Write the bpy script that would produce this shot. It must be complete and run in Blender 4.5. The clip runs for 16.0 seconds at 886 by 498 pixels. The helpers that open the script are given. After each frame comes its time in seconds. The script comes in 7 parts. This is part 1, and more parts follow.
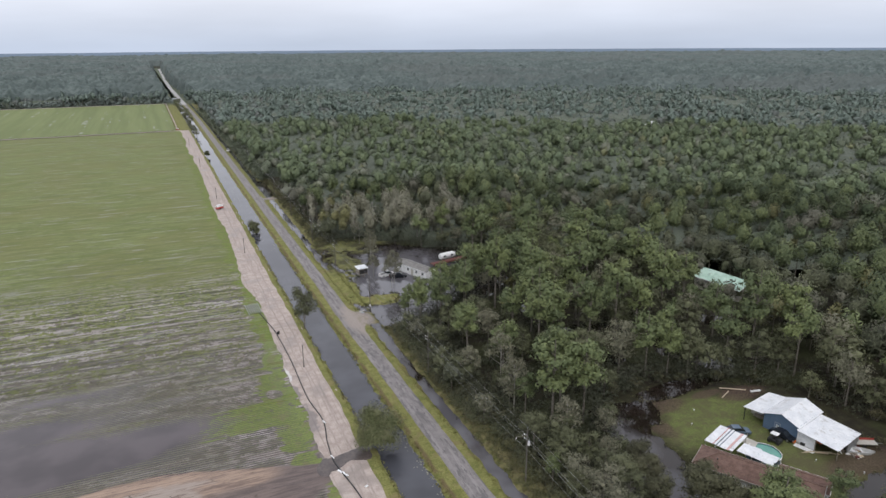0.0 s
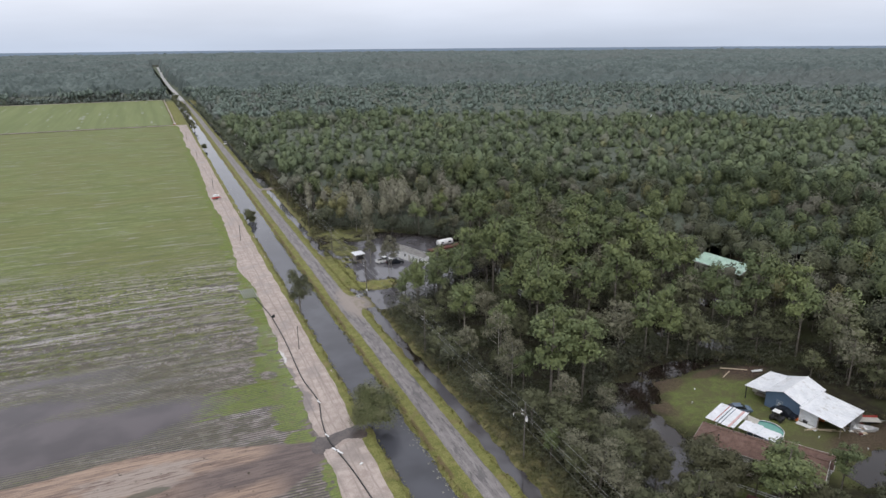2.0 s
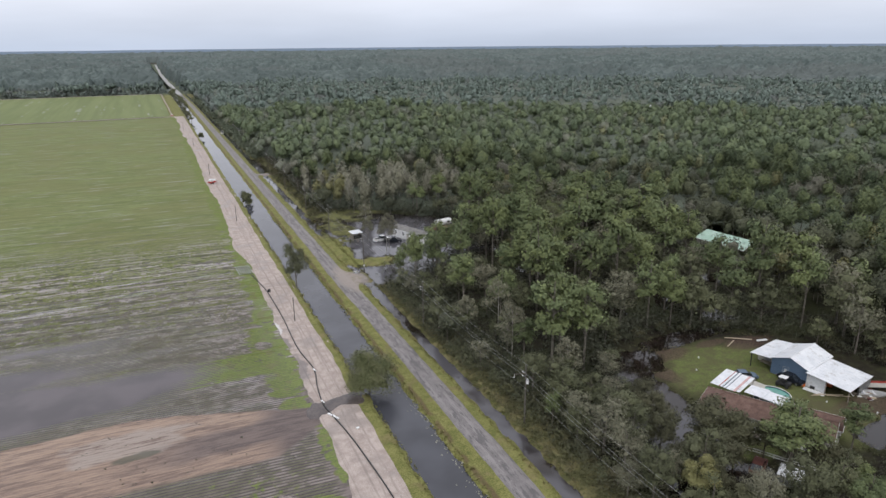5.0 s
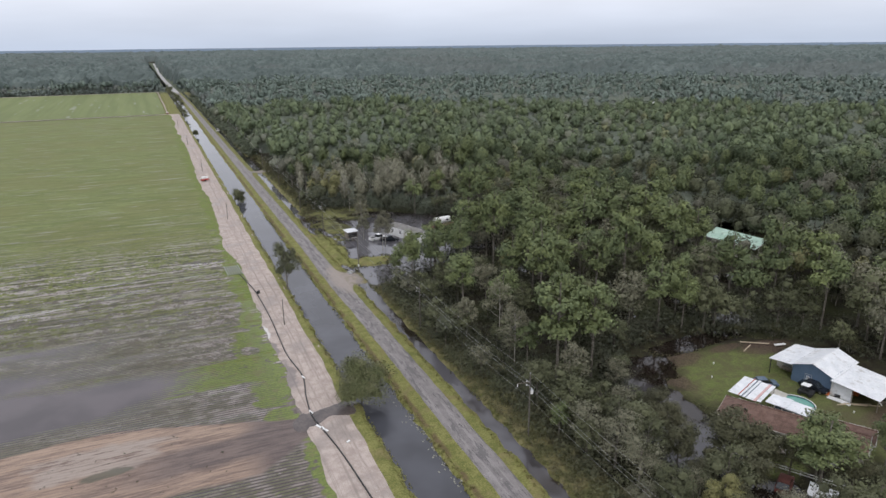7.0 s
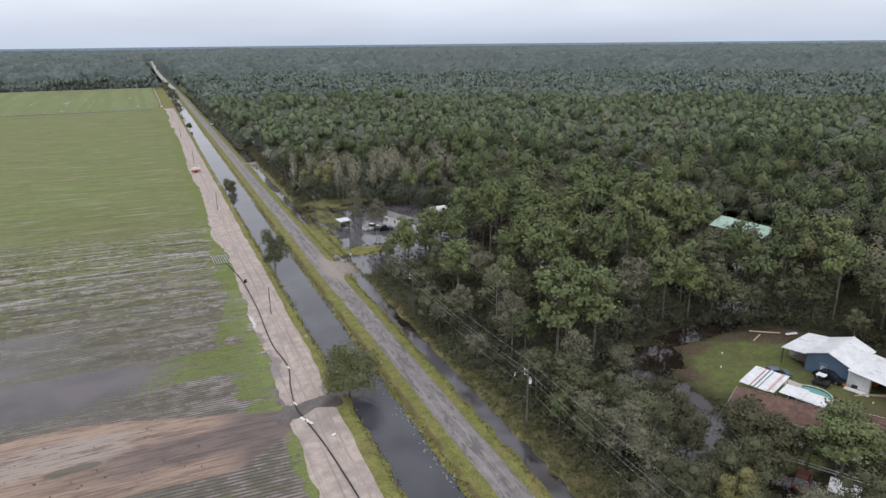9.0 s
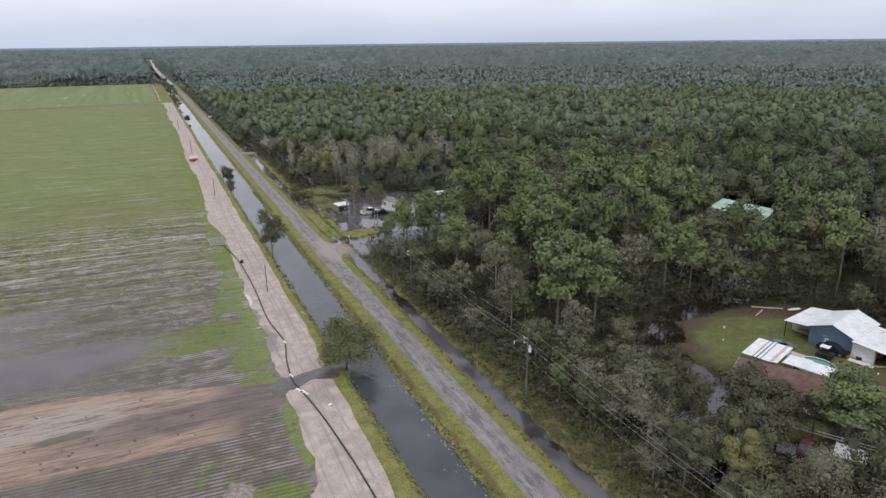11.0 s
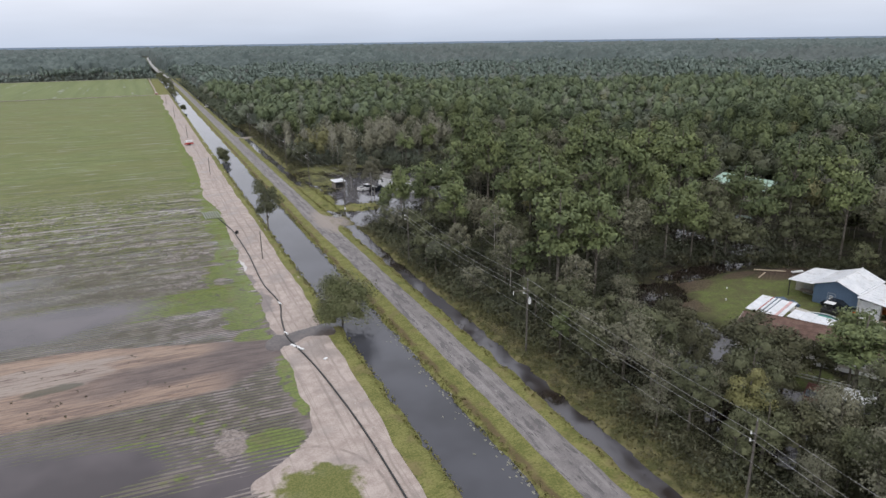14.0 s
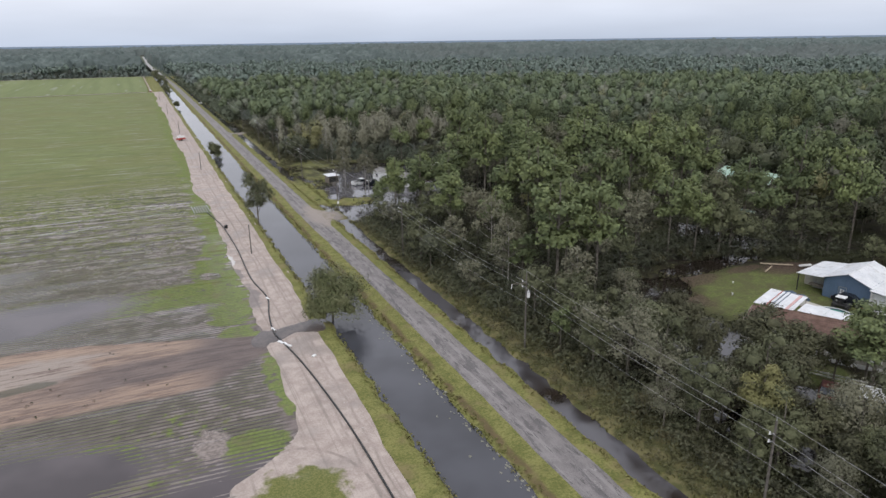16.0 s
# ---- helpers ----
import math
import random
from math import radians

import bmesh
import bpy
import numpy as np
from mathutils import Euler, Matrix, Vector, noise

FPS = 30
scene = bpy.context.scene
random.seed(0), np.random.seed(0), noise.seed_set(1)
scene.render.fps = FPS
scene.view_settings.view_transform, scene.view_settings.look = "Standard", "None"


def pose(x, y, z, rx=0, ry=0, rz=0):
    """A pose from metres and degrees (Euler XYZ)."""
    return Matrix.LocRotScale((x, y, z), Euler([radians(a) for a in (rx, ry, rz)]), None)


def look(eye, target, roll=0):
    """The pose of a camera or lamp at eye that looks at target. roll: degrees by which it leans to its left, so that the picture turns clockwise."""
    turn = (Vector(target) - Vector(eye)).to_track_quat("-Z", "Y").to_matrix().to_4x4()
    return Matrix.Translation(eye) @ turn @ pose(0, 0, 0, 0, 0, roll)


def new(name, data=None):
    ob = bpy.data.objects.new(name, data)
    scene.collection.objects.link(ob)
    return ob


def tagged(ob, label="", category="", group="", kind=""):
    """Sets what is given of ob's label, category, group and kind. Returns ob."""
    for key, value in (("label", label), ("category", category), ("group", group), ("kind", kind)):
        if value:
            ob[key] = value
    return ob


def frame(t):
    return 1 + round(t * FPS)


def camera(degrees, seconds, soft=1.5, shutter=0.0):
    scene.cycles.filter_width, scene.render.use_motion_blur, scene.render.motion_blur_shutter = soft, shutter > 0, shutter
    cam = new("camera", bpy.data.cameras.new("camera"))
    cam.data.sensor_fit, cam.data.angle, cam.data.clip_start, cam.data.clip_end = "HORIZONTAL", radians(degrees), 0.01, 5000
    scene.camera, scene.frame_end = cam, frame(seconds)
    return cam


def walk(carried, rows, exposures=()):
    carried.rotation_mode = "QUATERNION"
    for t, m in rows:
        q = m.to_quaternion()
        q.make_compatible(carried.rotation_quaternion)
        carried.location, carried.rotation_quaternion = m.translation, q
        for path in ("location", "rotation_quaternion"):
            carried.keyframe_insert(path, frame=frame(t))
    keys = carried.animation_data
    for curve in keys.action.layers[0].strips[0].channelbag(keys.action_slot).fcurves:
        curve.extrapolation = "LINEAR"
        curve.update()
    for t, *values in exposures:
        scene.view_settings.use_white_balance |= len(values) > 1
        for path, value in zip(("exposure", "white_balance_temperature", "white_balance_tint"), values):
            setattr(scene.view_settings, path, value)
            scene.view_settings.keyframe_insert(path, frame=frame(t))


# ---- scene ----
cam = camera(67.5, 16.0)
PATH = [
    (0, (-0.574, -0.652, 68.926), (0.193, 1.098, 68.334), -0.4),
    (0.5, (-0.124, -0.359, 67.687), (0.643, 1.391, 67.096), -0.5),
    (1, (0.055, -0.29, 66.482), (0.822, 1.46, 65.891), -0.4),
    (1.5, (0.232, -0.25, 65.402), (0.999, 1.5, 64.809), -0.5),
    (2, (0.212, -0.295, 64.215), (0.98, 1.454, 63.622), -0.5),
    (2.5, (0.231, -0.267, 63.074), (0.999, 1.482, 62.481), -0.5),
    (3, (0.274, -0.31, 61.992), (1.042, 1.439, 61.399), -0.5),
    (3.5, (0.295, -0.246, 60.943), (1.064, 1.503, 60.349), -0.5),
    (4, (0.24, -0.252, 59.784), (1.01, 1.496, 59.191), -0.5),
    (6.5, (2.599, 4.717, 54.942), (3.371, 6.463, 54.345), -0.6),
    (7, (3.88, 7.102, 54.853), (4.651, 8.848, 54.257), -0.6),
    (7.5, (5.12, 9.168, 54.307), (5.891, 10.915, 53.71), -0.6),
    (8, (6.097, 10.616, 53.008), (6.867, 12.362, 52.411), -0.6),
    (8.5, (6.72, 11.289, 51.693), (7.491, 13.035, 51.094), -0.7),
    (9, (6.834, 11.467, 50.496), (7.607, 13.212, 49.897), -0.6),
    (11.5, (7.051, 11.502, 44.757), (7.826, 13.245, 44.157), -0.7),
    (12, (7.07, 11.536, 43.643), (7.845, 13.279, 43.042), -0.8),
    (12.5, (7.021, 11.661, 42.537), (7.798, 13.403, 41.937), -0.8),
    (13, (6.978, 11.553, 41.419), (7.755, 13.295, 40.818), -0.8),
    (13.5, (6.93, 11.462, 40.356), (7.708, 13.203, 39.755), -0.8),
    (14, (6.975, 11.412, 39.198), (7.754, 13.154, 38.597), -0.8),
    (14.5, (6.945, 11.454, 38.091), (7.725, 13.195, 37.49), -0.8),
    (15, (7.187, 11.881, 37.181), (7.966, 13.621, 36.578), -0.8),
    (15.5, (7.87, 13.018, 36.893), (8.651, 14.759, 36.292), -0.8),
    (16, (8.792, 14.64, 36.933), (9.578, 16.378, 36.331), -0.8),
]
walk(cam, [(t, look(eye, target, roll)) for t, eye, target, roll in PATH])

# ---- light: an overcast sky with a broad, weak sun ----
SUN_EL, SUN_AZ = 48.0, 200.0
world = bpy.data.worlds.new("overcast_sky")
scene.world = world
world.use_nodes = True
wn, wl = world.node_tree.nodes, world.node_tree.links
wn.clear()
w_out, w_bg = wn.new("ShaderNodeOutputWorld"), wn.new("ShaderNodeBackground")
sky = wn.new("ShaderNodeTexSky")
sky.sky_type, sky.sun_disc = "NISHITA", False
sky.sun_elevation, sky.sun_rotation = radians(SUN_EL), radians(SUN_AZ)
sky.air_density, sky.dust_density = 1.0, 4.0
w_co, w_map, w_noise = wn.new("ShaderNodeTexCoord"), wn.new("ShaderNodeMapping"), wn.new("ShaderNodeTexNoise")
w_map.inputs["Scale"].default_value = (1.2, 1.2, 7.0)
w_noise.inputs["Scale"].default_value, w_noise.inputs["Detail"].default_value = 1.6, 5.0
w_sep, w_height = wn.new("ShaderNodeSeparateXYZ"), wn.new("ShaderNodeValToRGB")
w_height.color_ramp.elements[0].position, w_height.color_ramp.elements[0].color = 0.0, (7.4, 8.35, 10.2, 1)
w_height.color_ramp.elements[1].position, w_height.color_ramp.elements[1].color = 1.0, (12.85, 13.05, 14.25, 1)
for at, col in ((0.03, (8.95, 9.7, 11.35, 1)), (0.09, (11.1, 11.35, 12.45, 1)), (0.3, (11.95, 12.15, 13.35, 1))):
    w_height.color_ramp.elements.new(at).color = col
w_cloud = wn.new("ShaderNodeMapRange")
w_cloud.inputs["From Min"].default_value, w_cloud.inputs["From Max"].default_value = 0.3, 0.7
w_cloud.inputs["To Min"].default_value, w_cloud.inputs["To Max"].default_value = 0.9, 1.12
w_mul, w_mix = wn.new("ShaderNodeVectorMath"), wn.new("ShaderNodeMix")
w_mul.operation, w_mix.data_type = "SCALE", "RGBA"
w_mix.inputs["Factor"].default_value = 0.9
wl.new(w_co.outputs["Generated"], w_map.inputs["Vector"])
wl.new(w_map.outputs["Vector"], w_noise.inputs["Vector"])
wl.new(w_co.outputs["Generated"], w_sep.inputs[0])
wl.new(w_sep.outputs["Z"], w_height.inputs["Fac"])
wl.new(w_noise.outputs["Fac"], w_cloud.inputs["Value"])
wl.new(w_height.outputs["Color"], w_mul.inputs[0])
wl.new(w_cloud.outputs["Result"], w_mul.inputs["Scale"])
wl.new(sky.outputs["Color"], w_mix.inputs["A"])
wl.new(w_mul.outputs["Vector"], w_mix.inputs["B"])
wl.new(w_mix.outputs["Result"], w_bg.inputs["Color"])
wl.new(w_bg.outputs[0], w_out.inputs["Surface"])
w_bg.inputs["Strength"].default_value = 0.085

sun_data = bpy.data.lights.new("sun", "SUN")
sun_data.energy, sun_data.angle, sun_data.color = 0.65, radians(20), (1.0, 0.98, 0.95)
sun_lamp = new("sun", sun_data)
az, el = radians(SUN_AZ), radians(SUN_EL)
sun_way = Vector((math.sin(az) * math.cos(el), math.cos(az) * math.cos(el), math.sin(el)))
sun_lamp.matrix_world = look(sun_way * 300, (0, 0, 0))
scene.view_settings.exposure = 0.0


# ---- materials ----
class Graph:
    """A small builder of node materials."""

    def __init__(self, name):
        self.mat = bpy.data.materials.new(name)
        self.mat.use_nodes = True
        self.nt = self.mat.node_tree
        self.bsdf = self.nt.nodes["Principled BSDF"]
        self.geo = self.nt.nodes.new("ShaderNodeNewGeometry")
        self.pos = self.geo.outputs["Position"]
        self.obj = self.nt.nodes.new("ShaderNodeTexCoord").outputs["Object"]
        sep = self.nt.nodes.new("ShaderNodeSeparateXYZ")
        self.nt.links.new(self.pos, sep.inputs[0])
        self.x, self.y, self.z = sep.outputs

    def put(self, value, socket):
        if isinstance(value, bpy.types.NodeSocket):
            self.nt.links.new(value, socket)
        elif isinstance(value, tuple) and len(value) == 3 and socket.type == "RGBA":
            socket.default_value = (*value, 1)
        else:
            socket.default_value = value

    def math(self, op, a, b=0.0, clamp=False):
        n = self.nt.nodes.new("ShaderNodeMath")
        n.operation, n.use_clamp = op, clamp
        self.put(a, n.inputs[0])
        self.put(b, n.inputs[1])
        return n.outputs[0]

    def add(self, a, b):
        return self.math("ADD", a, b)

    def sub(self, a, b):
        return self.math("SUBTRACT", a, b)

    def mul(self, a, b):
        return self.math("MULTIPLY", a, b)

    def most(self, a, b):
        return self.math("MAXIMUM", a, b)

    def noise(self, scale, detail=3.0, stretch=(1, 1, 1), vec=None, rough=0.55):
        n, m = self.nt.nodes.new("ShaderNodeTexNoise"), self.nt.nodes.new("ShaderNodeMapping")
        m.inputs["Scale"].default_value = stretch
        self.put(vec or self.pos, m.inputs["Vector"])
        self.put(m.outputs[0], n.inputs["Vector"])
        n.inputs["Scale"].default_value, n.inputs["Detail"].default_value, n.inputs["Roughness"].default_value = scale, detail, rough
        return n.outputs["Fac"]

    def ramp(self, x, lo, hi):
        n = self.nt.nodes.new("ShaderNodeMapRange")
        n.interpolation_type = "SMOOTHSTEP"
        self.put(x, n.inputs["Value"])
        n.inputs["From Min"].default_value, n.inputs["From Max"].default_value = lo, hi
        return n.outputs["Result"]

    def band(self, x, a, b, soft):
        """One between a and b, fading over soft."""
        return self.mul(self.ramp(x, a - soft, a + soft), self.sub(1.0, self.ramp(x, b - soft, b + soft)))

    def spot(self, cx, cy, rx, ry, wobble=None, soft=0.25):
        """One inside an ellipse on the ground."""
        dx, dy = self.mul(self.sub(self.x, cx), 1 / rx), self.mul(self.sub(self.y, cy), 1 / ry)
        d = self.math("SQRT", self.add(self.mul(dx, dx), self.mul(dy, dy)))
        if wobble is not None:
            d = self.add(d, wobble)
        return self.sub(1.0, self.ramp(d, 1 - soft, 1 + soft))

    def mix(self, f, a, b):
        n = self.nt.nodes.new("ShaderNodeMix")
        n.data_type = "RGBA"
        self.put(f, n.inputs["Factor"])
        self.put(a, n.inputs["A"])
        self.put(b, n.inputs["B"])
        return n.outputs["Result"]

    def lerp(self, f, a, b):
        return self.add(self.mul(f, b), self.mul(self.sub(1.0, f), a))

    def bump(self, height, strength=0.4, distance=0.1):
        n = self.nt.nodes.new("ShaderNodeBump")
        n.inputs["Strength"].default_value, n.inputs["Distance"].default_value = strength, distance
        self.put(height, n.inputs["Height"])
        self.nt.links.new(n.outputs[0], self.bsdf.inputs["Normal"])

    def random(self):
        return self.nt.nodes.new("ShaderNodeObjectInfo").outputs["Random"]

    def island(self):
        return self.geo.outputs["Random Per Island"]

    def done(self, color, rough=0.7, metal=0.0, spec=0.5):
        self.put(color, self.bsdf.inputs["Base Color"])
        self.put(rough, self.bsdf.inputs["Roughness"])
        self.put(metal, self.bsdf.inputs["Metallic"])
        self.bsdf.inputs["Specular IOR Level"].default_value = spec
        return self.mat


def surface(name, a, b, scale=1.0, fine=8.0, rough=0.7, metal=0.0, bump=0.2, spec=0.4, dirt=None):
    """A plain surface with two scales of wear between the colours a and b."""
    g = Graph(name)
    f = g.add(g.mul(g.noise(scale, 4, vec=g.obj), 0.6), g.mul(g.noise(fine, 2, vec=g.obj), 0.4))
    col = g.mix(g.ramp(f, 0.35, 0.65), a, b)
    if dirt:
        col = g.mix(g.mul(g.ramp(g.noise(scale * 1.7, 5, vec=g.obj, rough=0.7), 0.52, 0.72), 0.7), col, dirt)
    g.bump(g.noise(fine, 3, vec=g.obj), bump, 0.02)
    return g.done(col, rough, metal, spec)


def foliage(name, dark, light, patch=None, share=0.5, scale=0.09, cut=0.0, relief=0.0, grain=0.10):
    """Leaves: every sprig has its own tone, every crown and stand its own hue; cut opens a sprig into needles and leaflets."""
    g = Graph(name)
    stand = g.noise(scale, 2)
    own = g.nt.nodes.new("ShaderNodeAttribute")
    own.attribute_name = "tone"
    tone = g.math("FRACT", g.add(own.outputs["Fac"], g.random()))
    sprig = g.noise(2.1, 3)
    f = g.add(g.add(g.mul(g.island(), grain), g.mul(tone, 0.74 - grain)), g.mul(g.ramp(sprig, 0.3, 0.7), 0.26))
    col = g.mix(f, dark, light)
    if patch:
        col = g.mix(g.mul(g.ramp(stand, 0.42, 0.62), share), col, patch)
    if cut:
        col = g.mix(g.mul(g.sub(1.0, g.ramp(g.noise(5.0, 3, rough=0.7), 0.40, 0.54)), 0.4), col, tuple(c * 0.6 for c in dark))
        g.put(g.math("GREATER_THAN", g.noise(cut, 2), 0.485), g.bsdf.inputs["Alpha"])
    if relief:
        # low parts of the bump are darkened, crease shade put into the colour
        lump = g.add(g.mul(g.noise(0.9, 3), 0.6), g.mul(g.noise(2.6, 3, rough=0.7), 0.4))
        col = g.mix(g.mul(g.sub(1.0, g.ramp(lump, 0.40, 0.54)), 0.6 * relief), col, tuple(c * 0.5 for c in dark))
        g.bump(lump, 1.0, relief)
    return g.done(col, 0.7, 0.0, 0.2)


LEAF_HUES = {"pine": ((0.046, 0.062, 0.036), (0.258, 0.300, 0.120), (0.108, 0.146, 0.082)), "oak": ((0.042, 0.048, 0.029), (0.200, 0.210, 0.110), (0.116, 0.121, 0.076)),
             "grey": ((0.098, 0.099, 0.068), (0.280, 0.274, 0.186), (0.198, 0.186, 0.130)), "gold": ((0.120, 0.122, 0.050), (0.335, 0.320, 0.140), (0.205, 0.190, 0.088)),
             "cypress": ((0.180, 0.175, 0.125), (0.440, 0.420, 0.290), (0.290, 0.285, 0.160))}
M_NEAR = {k: foliage(k + "_leaves", *v, 0.35, 0.09, grain=0.38) for k, v in LEAF_HUES.items()}
# the leaves behind lean blue, some haze mixed into their colour
M_BACK = {k: foliage(k + "_leaf_sprays", *((r * 0.84, g * 0.85, b * 0.93) for r, g, b in v), 0.35, 0.07) for k, v in LEAF_HUES.items()}
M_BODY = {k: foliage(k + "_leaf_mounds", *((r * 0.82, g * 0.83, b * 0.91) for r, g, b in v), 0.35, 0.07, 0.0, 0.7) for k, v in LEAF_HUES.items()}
M_PINE, M_OAK, M_GREY, M_GOLD, M_CYPRESS = (M_NEAR[k] for k in ("pine", "oak", "grey", "gold", "cypress"))
M_EVEROAK = foliage("evergreen_oak_leaves", (0.032, 0.035, 0.022), (0.158, 0.156, 0.086), (0.098, 0.094, 0.062), 0.35, 0.09, grain=0.38)
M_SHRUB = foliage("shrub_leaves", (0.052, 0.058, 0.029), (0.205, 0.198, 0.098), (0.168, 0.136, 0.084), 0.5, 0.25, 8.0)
# bush leaves with the shade under the trees put into their colour
M_UNDER = foliage("shade_dark_bushes", (0.035, 0.042, 0.028), (0.124, 0.133, 0.083), (0.093, 0.086, 0.062), 0.4, 0.2, 6.5)
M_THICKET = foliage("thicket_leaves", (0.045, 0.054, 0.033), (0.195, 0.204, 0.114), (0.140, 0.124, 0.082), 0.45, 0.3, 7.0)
M_WILLOW = foliage("willow_leaves", (0.072, 0.086, 0.038), (0.270, 0.284, 0.132), (0.245, 0.235, 0.138), 0.4, 0.5, grain=0.25)
# far leaves: pale blue-grey haze put into the base colours
M_FARPINE = foliage("hazed_pine_needles", (0.150, 0.194, 0.166), (0.236, 0.290, 0.242), (0.192, 0.238, 0.210), 0.4, 0.03, 0.0, 0.35)
M_FAROAK = foliage("hazed_oak_leaves", (0.150, 0.183, 0.166), (0.230, 0.269, 0.235), (0.196, 0.229, 0.209), 0.4, 0.03, 0.0, 0.35)
M_FARGREY = foliage("hazed_grey_leaves", (0.146, 0.164, 0.150), (0.210, 0.224, 0.202), (0.182, 0.192, 0.178), 0.4, 0.03, 0.0, 0.35)


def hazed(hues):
    """Leaf colours with the haze of a few hundred metres painted in."""
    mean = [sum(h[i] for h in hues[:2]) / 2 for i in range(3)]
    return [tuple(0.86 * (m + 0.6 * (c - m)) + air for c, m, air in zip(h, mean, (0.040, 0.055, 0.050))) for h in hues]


M_MID = {k: foliage(k + "_hazed_leaf_masses", *hazed(v), 0.35, 0.06, 0.0, 0.35) for k, v in LEAF_HUES.items()}
M_VERGE = foliage("verge_grass", (0.115, 0.132, 0.034), (0.253, 0.241, 0.086), (0.230, 0.190, 0.092), 0.5, 0.3)
M_SCUM = surface("pale_scum", (0.16, 0.16, 0.12), (0.30, 0.29, 0.24), 2.0, 9.0, 0.8)
M_BARK = surface("bark", (0.10, 0.085, 0.07), (0.22, 0.20, 0.17), 3.0, 14.0, 0.9)
M_PALEBARK = surface("pale_bark", (0.24, 0.225, 0.20), (0.38, 0.36, 0.33), 2.0, 12.0, 0.9)


DRIFT = 0.0062


def along(g):
    """The distance across the road's line, which drifts a little to the right."""
    return g.sub(g.x, g.mul(g.math("MINIMUM", g.sub(g.y, 100.0), 600.0), DRIFT))


def water_material(name, deep, ripple=0.02, scale=1.2, silt_and_sky=False):
    g = Graph(name)
    col = g.mix(g.ramp(g.noise(0.08, 3), 0.4, 0.65), deep, tuple(c * 1.6 for c in deep))
    if silt_and_sky:
        # pale silt hangs in the yards' water; pond and ditch get painted sky reflection
        wob = g.mul(g.sub(g.noise(0.12, 4), 0.5), 1.2)
        pale = g.most(g.spot(66, 184, 22, 26, wob, 0.4), g.most(g.mul(g.spot(69, 67, 6, 6, wob, 0.4), 0.8), g.mul(g.spot(73.5, 81, 2.5, 5, wob, 0.4), 0.5)))
        pale = g.most(pale, g.spot(50, 158, 6, 10, wob, 0.4))
        ditch = g.mul(g.band(along(g), 44.0, 48.2, 0.3), g.ramp(g.noise(0.09, 3, (1, 0.6, 1)), 0.37, 0.52))
        pale = g.most(pale, g.mul(ditch, 0.85))
        col = g.mix(g.mul(pale, 0.85), col, (0.118, 0.115, 0.126))
    g.bump(g.noise(scale, 3, (1, 0.6, 1)), 0.12, ripple)
    g.bsdf.inputs["IOR"].default_value = 1.45
    return g.done(col, g.lerp(g.ramp(g.noise(0.15, 2), 0.4, 0.7), 0.02, 0.07), 0.0, 0.5)


M_CANAL = water_material("canal_water", (0.042, 0.043, 0.050), 0.008)
M_FLOOD = water_material("brown_flood_water", (0.017, 0.0125, 0.010), silt_and_sky=True)
M_FIELDWATER = water_material("muddy_field_water", (0.058, 0.048, 0.050), 0.015, 2.0)


